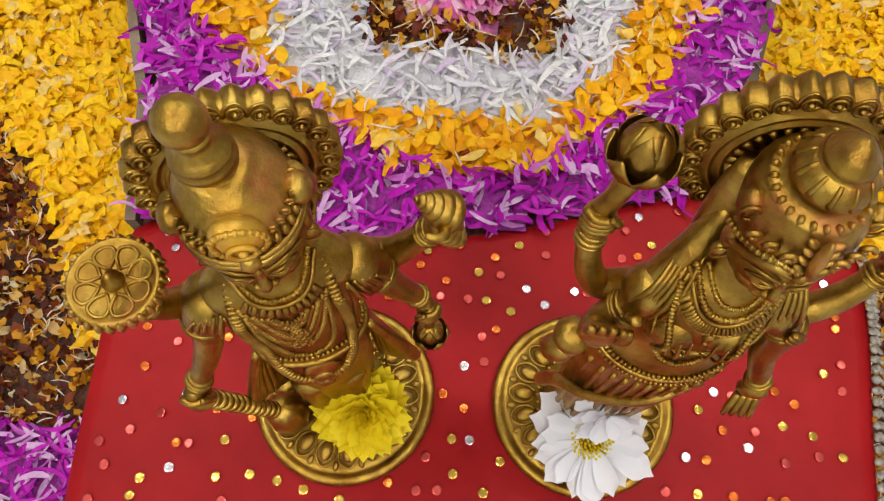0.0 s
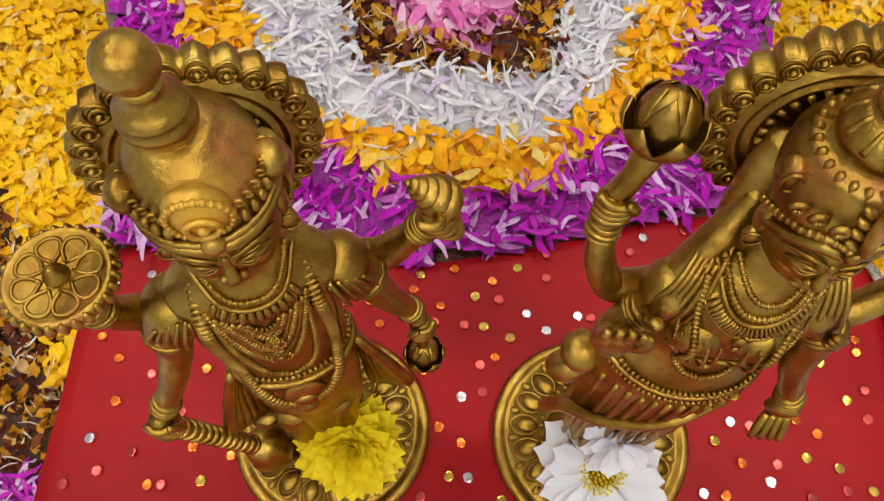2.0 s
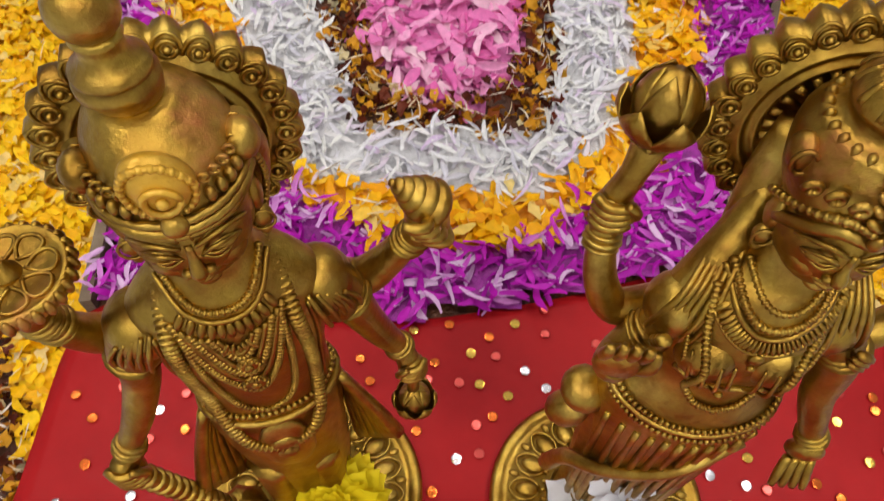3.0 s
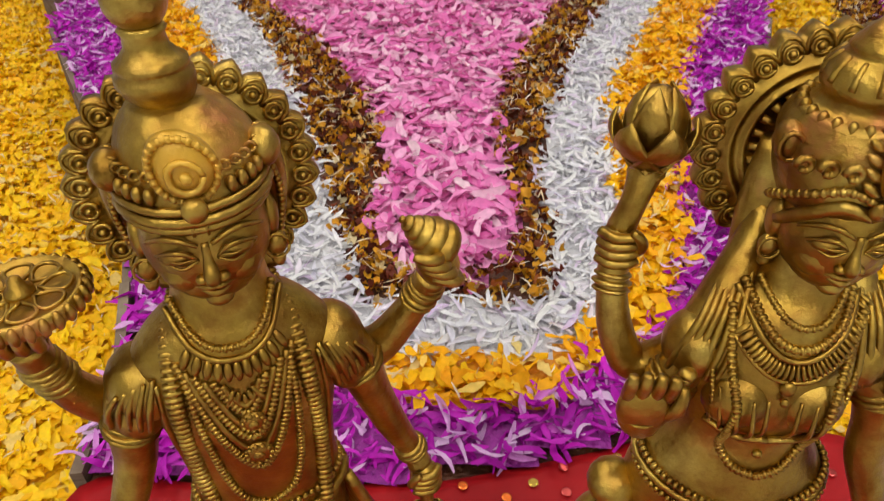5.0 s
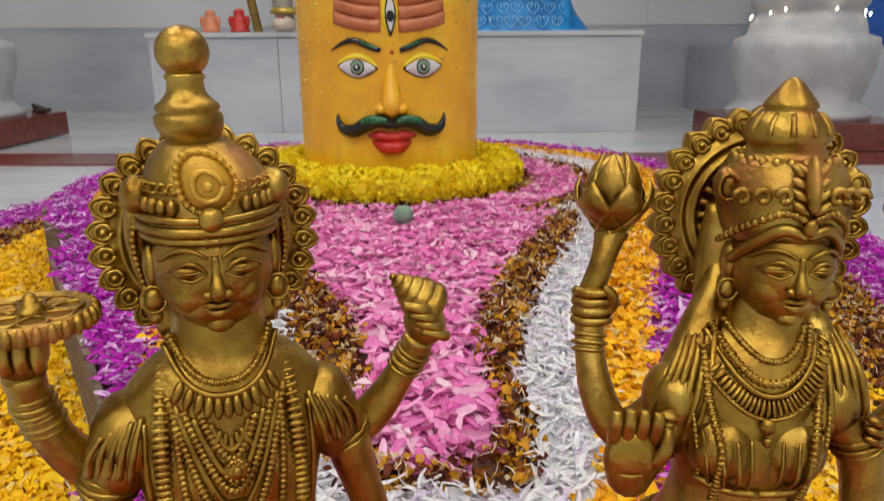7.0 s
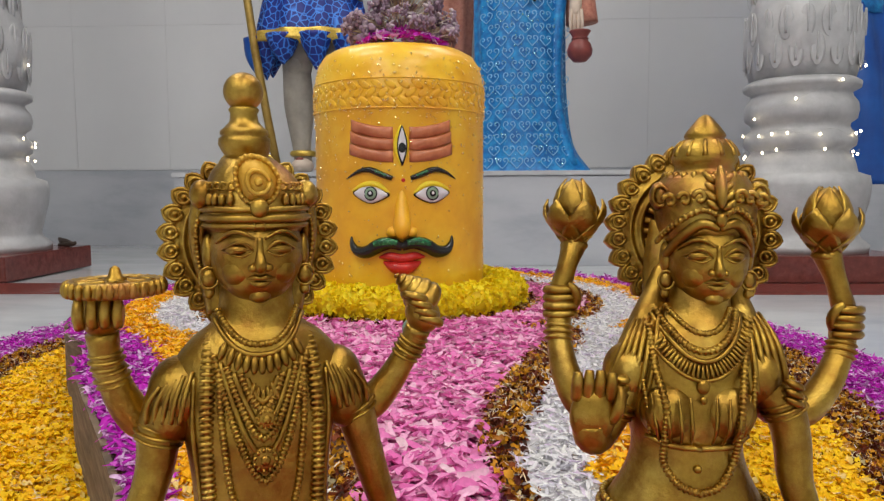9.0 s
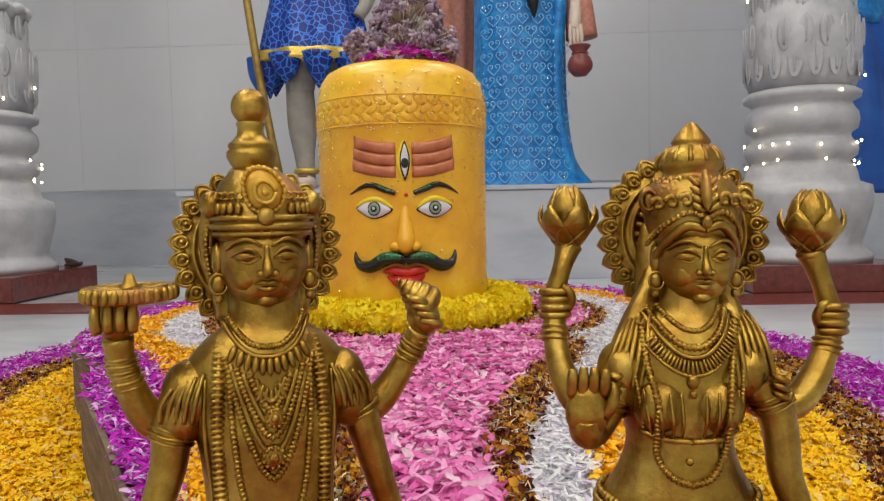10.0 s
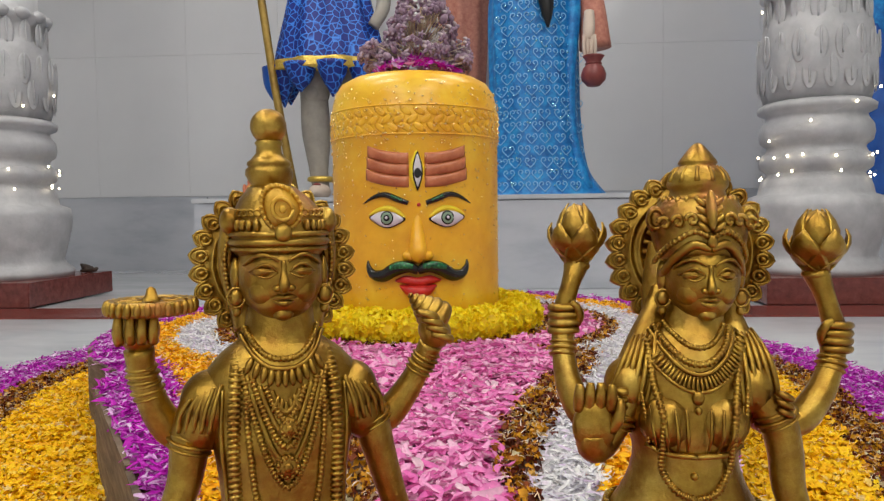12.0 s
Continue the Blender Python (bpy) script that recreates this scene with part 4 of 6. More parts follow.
def statue_a():
    bm = bmesh.new()
    lotus_base(bm, 0.0455)
    fold = lambda a, z: 0.045 * math.sin(11 * a + z * 60) if z < 0.118 else 0.0
    rows = [(0.010, 0.0150, 0.0110, 0.001, 0.004), (0.03, 0.0165, 0.0125, 0.001, 0.004), (0.07, 0.0180, 0.0135, 0.002, 0.003), (0.105, 0.0200, 0.0140, 0.002, 0.002), (0.122, 0.0195, 0.0132, 0.0022, 0.002), (0.135, 0.0186, 0.0120, 0.0022, 0.002), (0.148, 0.0196, 0.0124, 0.0022, 0.002), (0.160, 0.0216, 0.0132, 0.0022, 0.002), (0.170, 0.0232, 0.0128, 0.0022, 0.003), (0.177, 0.0226, 0.0118, 0.0022, 0.003), (0.183, 0.0178, 0.0110, 0.0022, 0.004), (0.1885, 0.0112, 0.0098, 0.0022, 0.005), (0.200, 0.0098, 0.0092, 0.0022, 0.006)]
    sections(bm, rows, seg=36, fold=fold)
    y_of = front_of(rows)
    cx = 0.0022
    for s in (-1, 1):  # legs and feet below the wrap, the cloth ends that flare at the sides, the shoulders
        tube(bm, [(s * 0.008, -0.002, 0.07, 0.0085), (s * 0.009, -0.004, 0.03, 0.0065), (s * 0.009, -0.005, 0.012, 0.0050)], seg=10)
        ell(bm, (s * 0.009, -0.012, 0.012), (0.0045, 0.0095, 0.0030))
        for k in range(6):
            tube(bm, [(cx + s * (0.0140 + k * 0.0012), 0.008 - k * 0.002, 0.122, 0.0016), (cx + s * (0.0205 + k * 0.0016), 0.008 - k * 0.0024, 0.092, 0.0024), (cx + s * (0.0225 + k * 0.0024), 0.006 - k * 0.0022, 0.046 + k * 0.004, 0.0030)], seg=8)
        ell(bm, (cx + s * 0.0212, 0.003, 0.1685), (0.0086, 0.0092, 0.0100), u=18, v=14)
        ell(bm, (cx + s * 0.0245, 0.002, 0.1625), (0.0066, 0.0076, 0.0090), u=18, v=14)
        for k in range(5):  # the pleated sleeve
            tube(bm, [(cx + s * (0.0178 + k * 0.0021), -0.0050 + 0.0003 * k, 0.1755 - k * 0.0009, 0.0006), (cx + s * (0.0200 + k * 0.0023), -0.0072 + 0.0009 * k, 0.1690 - k * 0.0004, 0.0008), (cx + s * (0.0215 + k * 0.0021), -0.0068 + 0.0010 * k, 0.1620, 0.0007)], seg=6)
    # belt and apron
    ribs(bm, ring_line((cx, 0.002, 0.128), 0.0192, 0.0130, 24), 0.0013, 0.0010, 0.0018, 2, core=False)
    tube(bm, [(*p, 0.0014) for p in ring_line((cx, 0.002, 0.1235), 0.0200, 0.0136, 28)], seg=6, steps=1)
    ell(bm, (cx, -0.0118, 0.104), (0.0085, 0.0030, 0.0190))
    ell(bm, (cx, -0.0142, 0.110), (0.0045, 0.0015, 0.0050))
    # collar of tongues, nested cords and two medallions
    ribs(bm, hanging(y_of, cx, 0.0108, 0.1905, 0.1822), 0.0011, 0.0010, 0.0013, 4)
    tube(bm, [(*p, 0.0008) for p in hanging(y_of, cx, 0.0122, 0.1890, 0.1795)], seg=6, steps=3)
    for k in range(-5, 6):
        x = cx + k * 0.0020
        z = 0.1768 + 0.00016 * k * k
        rot = (-14, -k * 5, 0)
        ell(bm, (x, y_of(x, z) - 0.0004, z), (0.0011, 0.0011, 0.0026), rot, 8, 8)
        ell(bm, (x, y_of(x, z) - 0.0011, z - 0.0003), (0.0004, 0.0005, 0.0013), rot, 6, 6)
    for hw, zt, zb, w in ((0.0040, 0.1735, 0.1672, 0.0008), (0.0056, 0.1745, 0.1650, 0.0009), (0.0074, 0.1752, 0.1606, 0.0008), (0.0092, 0.1765, 0.1572, 0.0009), (0.0108, 0.1780, 0.1520, 0.0008), (0.0122, 0.1795, 0.1450, 0.0009)):
        pts = hanging(y_of, cx, hw, zt, zb, 1.35)
        if w > 0.00085:
            ribs(bm, pts, w * 1.45, 0.0010, 0.0013, 4)
        else:
            tube(bm, [(*p, w) for p in pts], seg=6, steps=3)
    for k in range(-2, 3):
        ell(bm, (cx + k * 0.0016, y_of(cx, 0.169) - 0.0003, 0.1695 - 0.0010 * (2 - abs(k))), (0.0008, 0.0008, 0.0030), (0, -k * 12, 0), 8, 6)
    medallion(bm, (cx + 0.0006, y_of(cx, 0.1625) - 0.0008, 0.1628), 0.0030)
    medallion(bm, (cx, y_of(cx, 0.1515) - 0.0008, 0.1515), 0.0036)
    # long ribbed garland over both shoulders, meeting at the thighs
    for s in (-1, 1):
        pts = [(cx + s * 0.0105, 0.010, 0.1860), (cx + s * 0.0128, -0.001, 0.1830)]
        pts += [(cx + s * x, y_of(cx + s * x, z) - o, z) for x, z, o in ((0.0140, 0.1750, 0.0006), (0.0146, 0.1650, 0.0006), (0.0148, 0.1500, 0.0006), (0.0142, 0.1350, 0.0010), (0.0125, 0.1210, 0.0020), (0.0080, 0.1120, 0.0026), (0.0, 0.1085, 0.0030))]
        ribs(bm, pts, 0.0024, 0.0014, 0.0017, 6)
    for s in (-1, 1):
        ribs(bm, [(cx + s * x, y_of(cx + s * x, z) - 0.0004, z) for x, z in ((0.0112, 0.1760), (0.0110, 0.1650), (0.0102, 0.1540), (0.0090, 0.1430), (0.0060, 0.1340), (0.0, 0.1305))], 0.0012, 0.0010, 0.0014, 5)
        tube(bm, [(cx + s * x, y_of(cx + s * x, z) - 0.0002, z, 0.0008) for x, z in ((0.0176, 0.1740), (0.0182, 0.1600), (0.0172, 0.1450), (0.0164, 0.1300))], seg=6)
    ell(bm, (cx, y_of(cx, 0.108) - 0.003, 0.1060), (0.0034, 0.0020, 0.0034))
    # raised arms: the disc on one hand, the conch in the other
    arm(bm, [(-0.0165, 0.007, 0.1690, 0.0062), (-0.0235, 0.008, 0.1605, 0.0058), (-0.0292, 0.008, 0.1598, 0.0054), (-0.0340, 0.006, 0.1670, 0.0046), (-0.0372, 0.004, 0.1780, 0.0039), (-0.0380, 0.003, 0.1860, 0.0043)], [((-0.0373, 0.004, 0.1785), (-0.1, -0.1, 1), 0.0047), ((-0.0362, 0.005, 0.1735), (-0.2, -0.1, 1), 0.0048)])
    ell(bm, (-0.0378, 0.002, 0.1915), (0.0058, 0.0050, 0.0064), u=16, v=12)
    for k in range(4):
        finger(bm, [(-0.0425 + k * 0.0030, -0.0022, 0.1885), (-0.0428 + k * 0.0031, -0.0034, 0.1915), (-0.0426 + k * 0.0031, -0.0032, 0.1945), (-0.0424 + k * 0.0031, -0.0022, 0.1972)], 0.0014)
    c = (-0.0342, 0.002, 0.1988)
    lathe(bm, [(0, -0.0026), (0.0108, -0.0026), (0.0118, -0.0018), (0.0118, 0.0012), (0.0110, 0.0017), (0.0102, 0.0010), (0, 0.0010)], c, 48)
    for k in range(28):
        a = 2 * math.pi * k / 28
        ell(bm, (c[0] + 0.0118 * math.cos(a), c[1] + 0.0118 * math.sin(a), c[2] - 0.0004), (0.0013, 0.0011, 0.0022), (0, 0, math.degrees(a)), 7, 6)
    for k in range(8):
        a = radians(45 * k + 10)
        tube(bm, [(c[0] + q * math.cos(a) - s * math.sin(a), c[1] + q * math.sin(a) + s * math.cos(a), c[2] + 0.0011, 0.0005) for q, s in ((0.0034, 0.0), (0.0058, 0.0022), (0.0084, 0.0025), (0.0096, 0.0), (0.0084, -0.0025), (0.0058, -0.0022), (0.0034, 0.0))], seg=5, steps=3)
    lathe(bm, [(0, 0.0), (0.0030, 0.0), (0.0028, 0.0018), (0.0018, 0.0024), (0.0012, 0.0046), (0.0004, 0.0052), (0, 0.0052)], c, 16)
    arm(bm, [(0.0205, 0.007, 0.1690, 0.0062), (0.0285, 0.008, 0.1590, 0.0058), (0.0350, 0.007, 0.1585, 0.0054), (0.0415, 0.006, 0.1655, 0.0045), (0.0470, 0.004, 0.1755, 0.0037), (0.0495, 0.002, 0.1820, 0.0040)], [((0.0466, 0.004, 0.1748), (0.5, -0.2, 1), 0.0046), ((0.0482, 0.0035, 0.1775), (0.5, -0.2, 1), 0.0045)])
    ell(bm, (0.0506, 0.001, 0.1862), (0.0052, 0.0054, 0.0060), (0, -25, 0), 16, 12)
    for k in range(4):  # fingers that close round the shell
        finger(bm, [(0.0545 - k * 0.0016, 0.000, 0.1832 + k * 0.0024), (0.0540 - k * 0.0016, -0.0046, 0.1842 + k * 0.0024), (0.0510 - k * 0.0016, -0.0056, 0.1855 + k * 0.0024), (0.0478 - k * 0.0014, -0.0044, 0.1862 + k * 0.0024)], 0.0014)
    for f, r in ((0.0, 0.0062), (0.24, 0.0056), (0.46, 0.0044), (0.66, 0.0032), (0.84, 0.0021), (1.0, 0.0010)):
        ell(bm, (0.0516 - 0.0080 * f, 0.0020 + 0.0026 * f, 0.1905 + 0.0072 * f), (r, r, r * 0.60), (0, -48, 0), 16, 10)
    # lower arms: one leans on an upright mace, one holds a bud
    arm(bm, [(-0.0205, 0.003, 0.1700, 0.0066), (-0.0245, 0.002, 0.1590, 0.0060), (-0.0268, 0.001, 0.1460, 0.0050), (-0.0325, -0.003, 0.1320, 0.0043), (-0.0390, -0.006, 0.1205, 0.0034), (-0.0420, -0.008, 0.1140, 0.0038)], [((-0.0388, -0.006, 0.1208), (-0.6, -0.3, -1), 0.0047), ((-0.0246, 0.002, 0.1575), (-0.3, 0, -1), 0.0068)])
    fist(bm, (-0.0428, -0.0085, 0.1105), 0.0056, -1)
    tube(bm, [(-0.0430, -0.0090, 0.118, 0.0026), (-0.0395, -0.0085, 0.092, 0.0030), (-0.0335, -0.0075, 0.058, 0.0032), (-0.0285, -0.0068, 0.034, 0.0040)], seg=12)
    for k in range(13):
        f = k / 12
        ell(bm, (-0.0410 + 0.0120 * f, -0.0088 + 0.0019 * f, 0.101 - 0.062 * f), (0.0040, 0.0040, 0.0013), (0, -12, 0), 12, 6)
    lathe(bm, [(0, -0.017), (0.0070, -0.017), (0.0092, -0.010), (0.0095, 0.0), (0.0080, 0.009), (0.0048, 0.014), (0, 0.0145)], (-0.0265, -0.0065, 0.0275), 24, wave=lambda a, z, r: 0.0006 * math.cos(8 * a) if r > 0.003 else 0)
    arm(bm, [(0.0250, 0.003, 0.1700, 0.0066), (0.0290, 0.002, 0.1600, 0.0060), (0.0325, 0.002, 0.1470, 0.0050), (0.0372, 0.003, 0.1310, 0.0043), (0.0422, 0.004, 0.1170, 0.0034), (0.0440, 0.002, 0.1110, 0.0037)], [((0.0420, 0.004, 0.1175), (0.4, 0, -1), 0.0047), ((0.0290, 0.002, 0.1600), (0.4, 0, -1), 0.0068)])
    fist(bm, (0.0450, 0.001, 0.1065), 0.0050, 1)
    tube(bm, [(0.0450, 0.000, 0.104, 0.0022), (0.0445, -0.002, 0.094, 0.0022)], seg=8, steps=3)
    lotus_bud(bm, (0.0445, -0.003, 0.088), 0.0068, 0.0150)
    # head, turban crown and finial
    h0 = len(bm.verts)
    face(bm, (0, -0.003, 0.2068), 0.0138, 0.0146, 0.0132)
    sections(bm, [(0.211, 0.0130, 0.0128, 0, 0), (0.2145, 0.0150, 0.0148, 0, -0.001), (0.219, 0.0154, 0.0150, 0, 0), (0.2245, 0.0144, 0.0142, 0, 0.001), (0.2295, 0.0112, 0.0115, 0, 0.002), (0.2330, 0.0066, 0.0072, 0, 0.002)])
    for z, r, th in ((0.2142, 0.0150, 0.0010), (0.2162, 0.0155, 0.0012), (0.2186, 0.0156, 0.0009)):
        tube(bm, [(*p, th) for p in ring_line((0, -0.0005, z), r, r, 28)], seg=6, steps=1)
    for k in range(-9, 10):  # short curls and studs above the band
        a = radians(-90 + k * 10)
        if abs(k) > 2:
            ell(bm, (0.0152 * math.cos(a), 0.0152 * math.sin(a), 0.2212), (0.0013, 0.0012, 0.0018), (0, 0, math.degrees(a)), 8, 6)
            tube(bm, [(0.0146 * math.cos(a) + 0.0010 * math.cos(q), 0.0146 * math.sin(a), 0.2248 + 0.0010 * math.sin(q), 0.0004) for q in np.linspace(0, 6.28, 8)], seg=5, steps=1)
    badge_rim = [(0.0060 * math.cos(q), -0.0150, 0.2262 + 0.0064 * math.sin(q)) for q in np.linspace(0, 6.28, 15)]
    ell(bm, (0, -0.0128, 0.2262), (0.0064, 0.0040, 0.0070), u=20, v=14)
    ribs(bm, badge_rim, 0.0009, 0.0009, 0.0016, 2)
    tube(bm, [(0.0031 * math.cos(q), -0.0170, 0.2258 + 0.0031 * math.sin(q), 0.0007) for q in np.linspace(0, 6.28, 14)], seg=6, steps=1)
    ell(bm, (0, -0.0172, 0.2258), (0.0012, 0.0010, 0.0012))
    ell(bm, (0, -0.0168, 0.2190), (0.0026, 0.0020, 0.0026), u=14)
    for s in (-1, 1):
        tube(bm, [(s * 0.0014, -0.0158, 0.2130, 0.0004), (s * 0.0013, -0.0162, 0.2160, 0.0004)], seg=6, steps=2)
        tube(bm, [(s * 0.0146, 0.000, 0.224, 0.0030), (s * 0.0160, 0.003, 0.214, 0.0034), (s * 0.0150, 0.006, 0.205, 0.0038), (s * 0.0125, 0.007, 0.197, 0.0042), (s * 0.0105, 0.006, 0.189, 0.0044)], seg=10)
        ribs(bm, [(s * 0.0152, -0.003, 0.221), (s * 0.0172, -0.001, 0.212), (s * 0.0165, 0.001, 0.203), (s * 0.0140, 0.000, 0.194)], 0.0010, 0.0009, 0.0015, 5)
        ell(bm, (s * 0.0150, -0.003, 0.2225), (0.0038, 0.0042, 0.0042))
    lathe(bm, [(0, 0.2275), (0.0085, 0.2275), (0.0066, 0.2312), (0.0054, 0.2328), (0.0064, 0.2342), (0.0072, 0.2365), (0.0071, 0.2382), (0.0062, 0.2389), (0.0067, 0.2394), (0.0066, 0.2404), (0.0054, 0.2413), (0.0040, 0.2430), (0.0037, 0.2452), (0.0043, 0.2462), (0.0036, 0.2470), (0, 0.2472)], (0, 0.002, 0), 28)
    ell(bm, (0, 0.002, 0.2512), (0.0055, 0.0055, 0.0054), u=20, v=16)
    moved(bm, h0, lambda z: (0.0024 - 0.0022 * min(1, max(0, (z - 0.226) / 0.01)), 0.0060 - 0.0012 * min(1, max(0, (z - 0.23) / 0.02)), 0.93 if z < 0.232 else 1.0))
    halo(bm, (0.0018, 0.0178, 0.2088), 0.0268, thick=0.0060)
    sections(bm, [(0.165, 0.013, 0.004, 0.002, 0.011), (0.18, 0.0115, 0.005, 0.002, 0.0125), (0.195, 0.0125, 0.006, 0.002, 0.0155), (0.212, 0.013, 0.006, 0.002, 0.0170)])
    return finish_statue(bm, "brass_statue", pose(0.0405, 0.066, CLOTH_Z + 0.0006, 0, 0, 21), BRASS_A, "cast brass four-armed statue with disc, conch and mace")


def statue_b():
    bm = bmesh.new()
    lotus_base(bm, 0.0460)
    fold = lambda a, z: 0.05 * math.sin(13 * a + z * 40) if z < 0.112 else 0.0
    rows = [(0.010, 0.0200, 0.0150, -0.003, -0.001), (0.02, 0.0185, 0.0145, -0.002, -0.001), (0.05, 0.0190, 0.0145, -0.001, 0.001), (0.09, 0.0225, 0.0160, 0.001, 0.003), (0.115, 0.0258, 0.0165, 0.002, 0.004), (0.130, 0.0240, 0.0155, 0.0025, 0.004), (0.142, 0.0178, 0.0122, 0.003, 0.004), (0.151, 0.0156, 0.0112, 0.003, 0.004), (0.160, 0.0182, 0.0122, 0.0036, 0.004), (0.170, 0.0200, 0.0118, 0.0042, 0.005), (0.178, 0.0188, 0.0112, 0.0050, 0.006), (0.184, 0.0138, 0.0100, 0.0058, 0.007), (0.189, 0.0092, 0.0088, 0.0066, 0.009), (0.198, 0.0086, 0.0082, 0.0078, 0.011)]
    sections(bm, rows, seg=36, fold=fold)
    body = front_of(rows)
    cx = 0.0040

    def y_of(x, z):
        bust = 0.0052 * math.exp(-((z - 0.1625) / 0.0085) ** 2) * math.exp(-((abs(x - cx) - 0.0078) / 0.0066) ** 2)
        return body(x, z) - bust

    for s in (-1, 1):
        ell(bm, (cx + s * 0.0078, -0.0030, 0.1620), (0.0080, 0.0070, 0.0082), u=20, v=16)
        ell(bm, (cx + s * 0.0180, 0.004, 0.1710), (0.0072, 0.0080, 0.0086), u=18, v=14)
        ell(bm, (s * 0.0085 - 0.002, -0.0155, 0.0115), (0.0042, 0.0085, 0.0028))
        # hair and veil falling to the shoulders, in pleats
        tube(bm, [(0.0080 + s * 0.0092, 0.0185, 0.200, 0.0030), (0.0070 + s * 0.0112, 0.0145, 0.191, 0.0044), (0.0056 + s * 0.0138, 0.0095, 0.183, 0.0054), (cx + s * 0.0180, 0.0045, 0.171, 0.0056)], seg=12)
        for k in range(6):
            tube(bm, [(0.0070 + s * (0.0100 + k * 0.0014), 0.0110 - 0.0002 * k, 0.1905 - k * 0.0006, 0.0006), (0.0056 + s * (0.0115 + k * 0.0018), 0.0030 - 0.0004 * k, 0.1850 - k * 0.0008, 0.0009), (0.0046 + s * (0.0125 + k * 0.0022), -0.0030 + 0.0004 * k, 0.1760 - k * 0.0008, 0.0009), (cx + s * (0.0140 + k * 0.0020), -0.0045 + 0.0008 * k, 0.1670, 0.0007)], seg=6)
    # hip belts, pleated skirt and a sash gathered at one hip
    for z, dr in ((0.1345, 0.0), (0.1295, 0.0010)):
        ribs(bm, ring_line((0.0026, 0.004, z), 0.0232 + dr, 0.0158 + dr, 28, drop=0.004), 0.0013, 0.0010, 0.0017, 2, core=False)
    tube(bm, [(*p, 0.0011) for p in ring_line((0.0024, 0.004, 0.1320), 0.0240, 0.0160, 28, drop=0.004)], seg=6, steps=1)
    for k in range(11):
        x = (k - 5) * 0.0042
        tube(bm, [(0.002 + x, body(0.002 + x, 0.120) - 0.0002, 0.120, 0.0011), (0.001 + x * 0.92, body(0.001 + x * 0.92, 0.085) - 0.0004, 0.085, 0.0014), (x * 0.80 - 0.001, body(x * 0.8 - 0.001, 0.035) - 0.0003, 0.035, 0.0015)], seg=6)
    tube(bm, [(0.022, -0.006, 0.113, 0.0022), (0.005, -0.0140, 0.100, 0.0022), (-0.013, -0.012, 0.086, 0.0024), (-0.024, -0.005, 0.074, 0.0030), (-0.028, -0.001, 0.052, 0.0034)], seg=8)
    ell(bm, (-0.0255, 0.002, 0.118), (0.0080, 0.0075, 0.0060), (20, 25, 0))
    ell(bm, (-0.0290, 0.000, 0.106), (0.0066, 0.0060, 0.0085), (10, 20, 0))
    # necklaces: two thin cords, a wide fringe of bars, long cords over the bust
    ribs(bm, hanging(y_of, 0.0056, 0.0086, 0.1900, 0.1838, 1.7), 0.0010, 0.0009, 0.0013, 4)
    ribs(bm, hanging(y_of, 0.0052, 0.0112, 0.1890, 0.1792, 1.7), 0.0013, 0.0011, 0.0014, 4)
    tube(bm, [(*p, 0.0008) for p in hanging(y_of, 0.0050, 0.0125, 0.1880, 0.1765, 1.6)], seg=6, steps=3)
    fringe = [Vector(q) for q in smooth_path(hanging(y_of, 0.0048, 0.0150, 0.1870, 0.1738, 1.6), 3)]
    for a, b in zip(fringe[1:], fringe[2:]):
        mid = (a + b) / 2
        tilt = math.degrees(math.atan2((b - a).z, (b - a).x))
        ell(bm, mid, (0.00056, 0.0012, 0.0022), (-18, -tilt, 0), 6, 6)
    tube(bm, [(*p, 0.0006) for p in hanging(y_of, 0.0046, 0.0165, 0.1850, 0.1715, 1.5)], seg=6, steps=3)
    for s in (-1, 1):
        line = [(0.0050 + s * 0.0135, 0.002, 0.1850)] + [(cx + s * x, y_of(cx + s * x, z) - o, z) for x, z, o in ((0.0118, 0.1740, 0.0003), (0.0100, 0.1650, 0.0003), (0.0098, 0.1560, 0.0004), (0.0095, 0.1480, 0.0006), (0.0055, 0.1425, 0.0008), (0.0, 0.1408, 0.0010))]
        ribs(bm, line, 0.0013, 0.0010, 0.0014, 5)
        line = [(0.0050 + s * 0.0155, 0.003, 0.1830)] + [(cx + s * x, y_of(cx + s * x, z) - 0.0003, z) for x, z in ((0.0152, 0.1730), (0.0142, 0.1640), (0.0132, 0.1560))]
        ribs(bm, line, 0.0008, 0.0008, 0.0012, 5)
        for q in range(4):  # chased lines of the blouse
            x = s * (0.0032 + q * 0.0030)
            tube(bm, [(cx + x * 0.9, y_of(cx + x * 0.9, 0.1545) - 0.0001, 0.1545, 0.0004), (cx + x, y_of(cx + x, 0.1600) - 0.0002, 0.1600, 0.0006), (cx + x * 1.08, y_of(cx + x * 1.08, 0.1675) - 0.0001, 0.1675, 0.0004)], seg=5)
        tube(bm, [(cx, y_of(cx, 0.1535) - 0.0003, 0.1528, 0.0009), (cx + s * 0.008, y_of(cx + s * 0.008, 0.1535), 0.1535, 0.0009), (cx + s * 0.0140, y_of(cx + s * 0.0140, 0.1550), 0.1550, 0.0009)], seg=6)
    ell(bm, (0.0042, y_of(cx, 0.1700) - 0.0006, 0.1700), (0.0018, 0.0012, 0.0021))
    ell(bm, (0.0042, y_of(cx, 0.1665) - 0.0003, 0.1665), (0.0010, 0.0008, 0.0012))
    ell(bm, (cx - 0.0006, y_of(cx, 0.1470) - 0.0002, 0.1470), (0.0012, 0.0010, 0.0012))
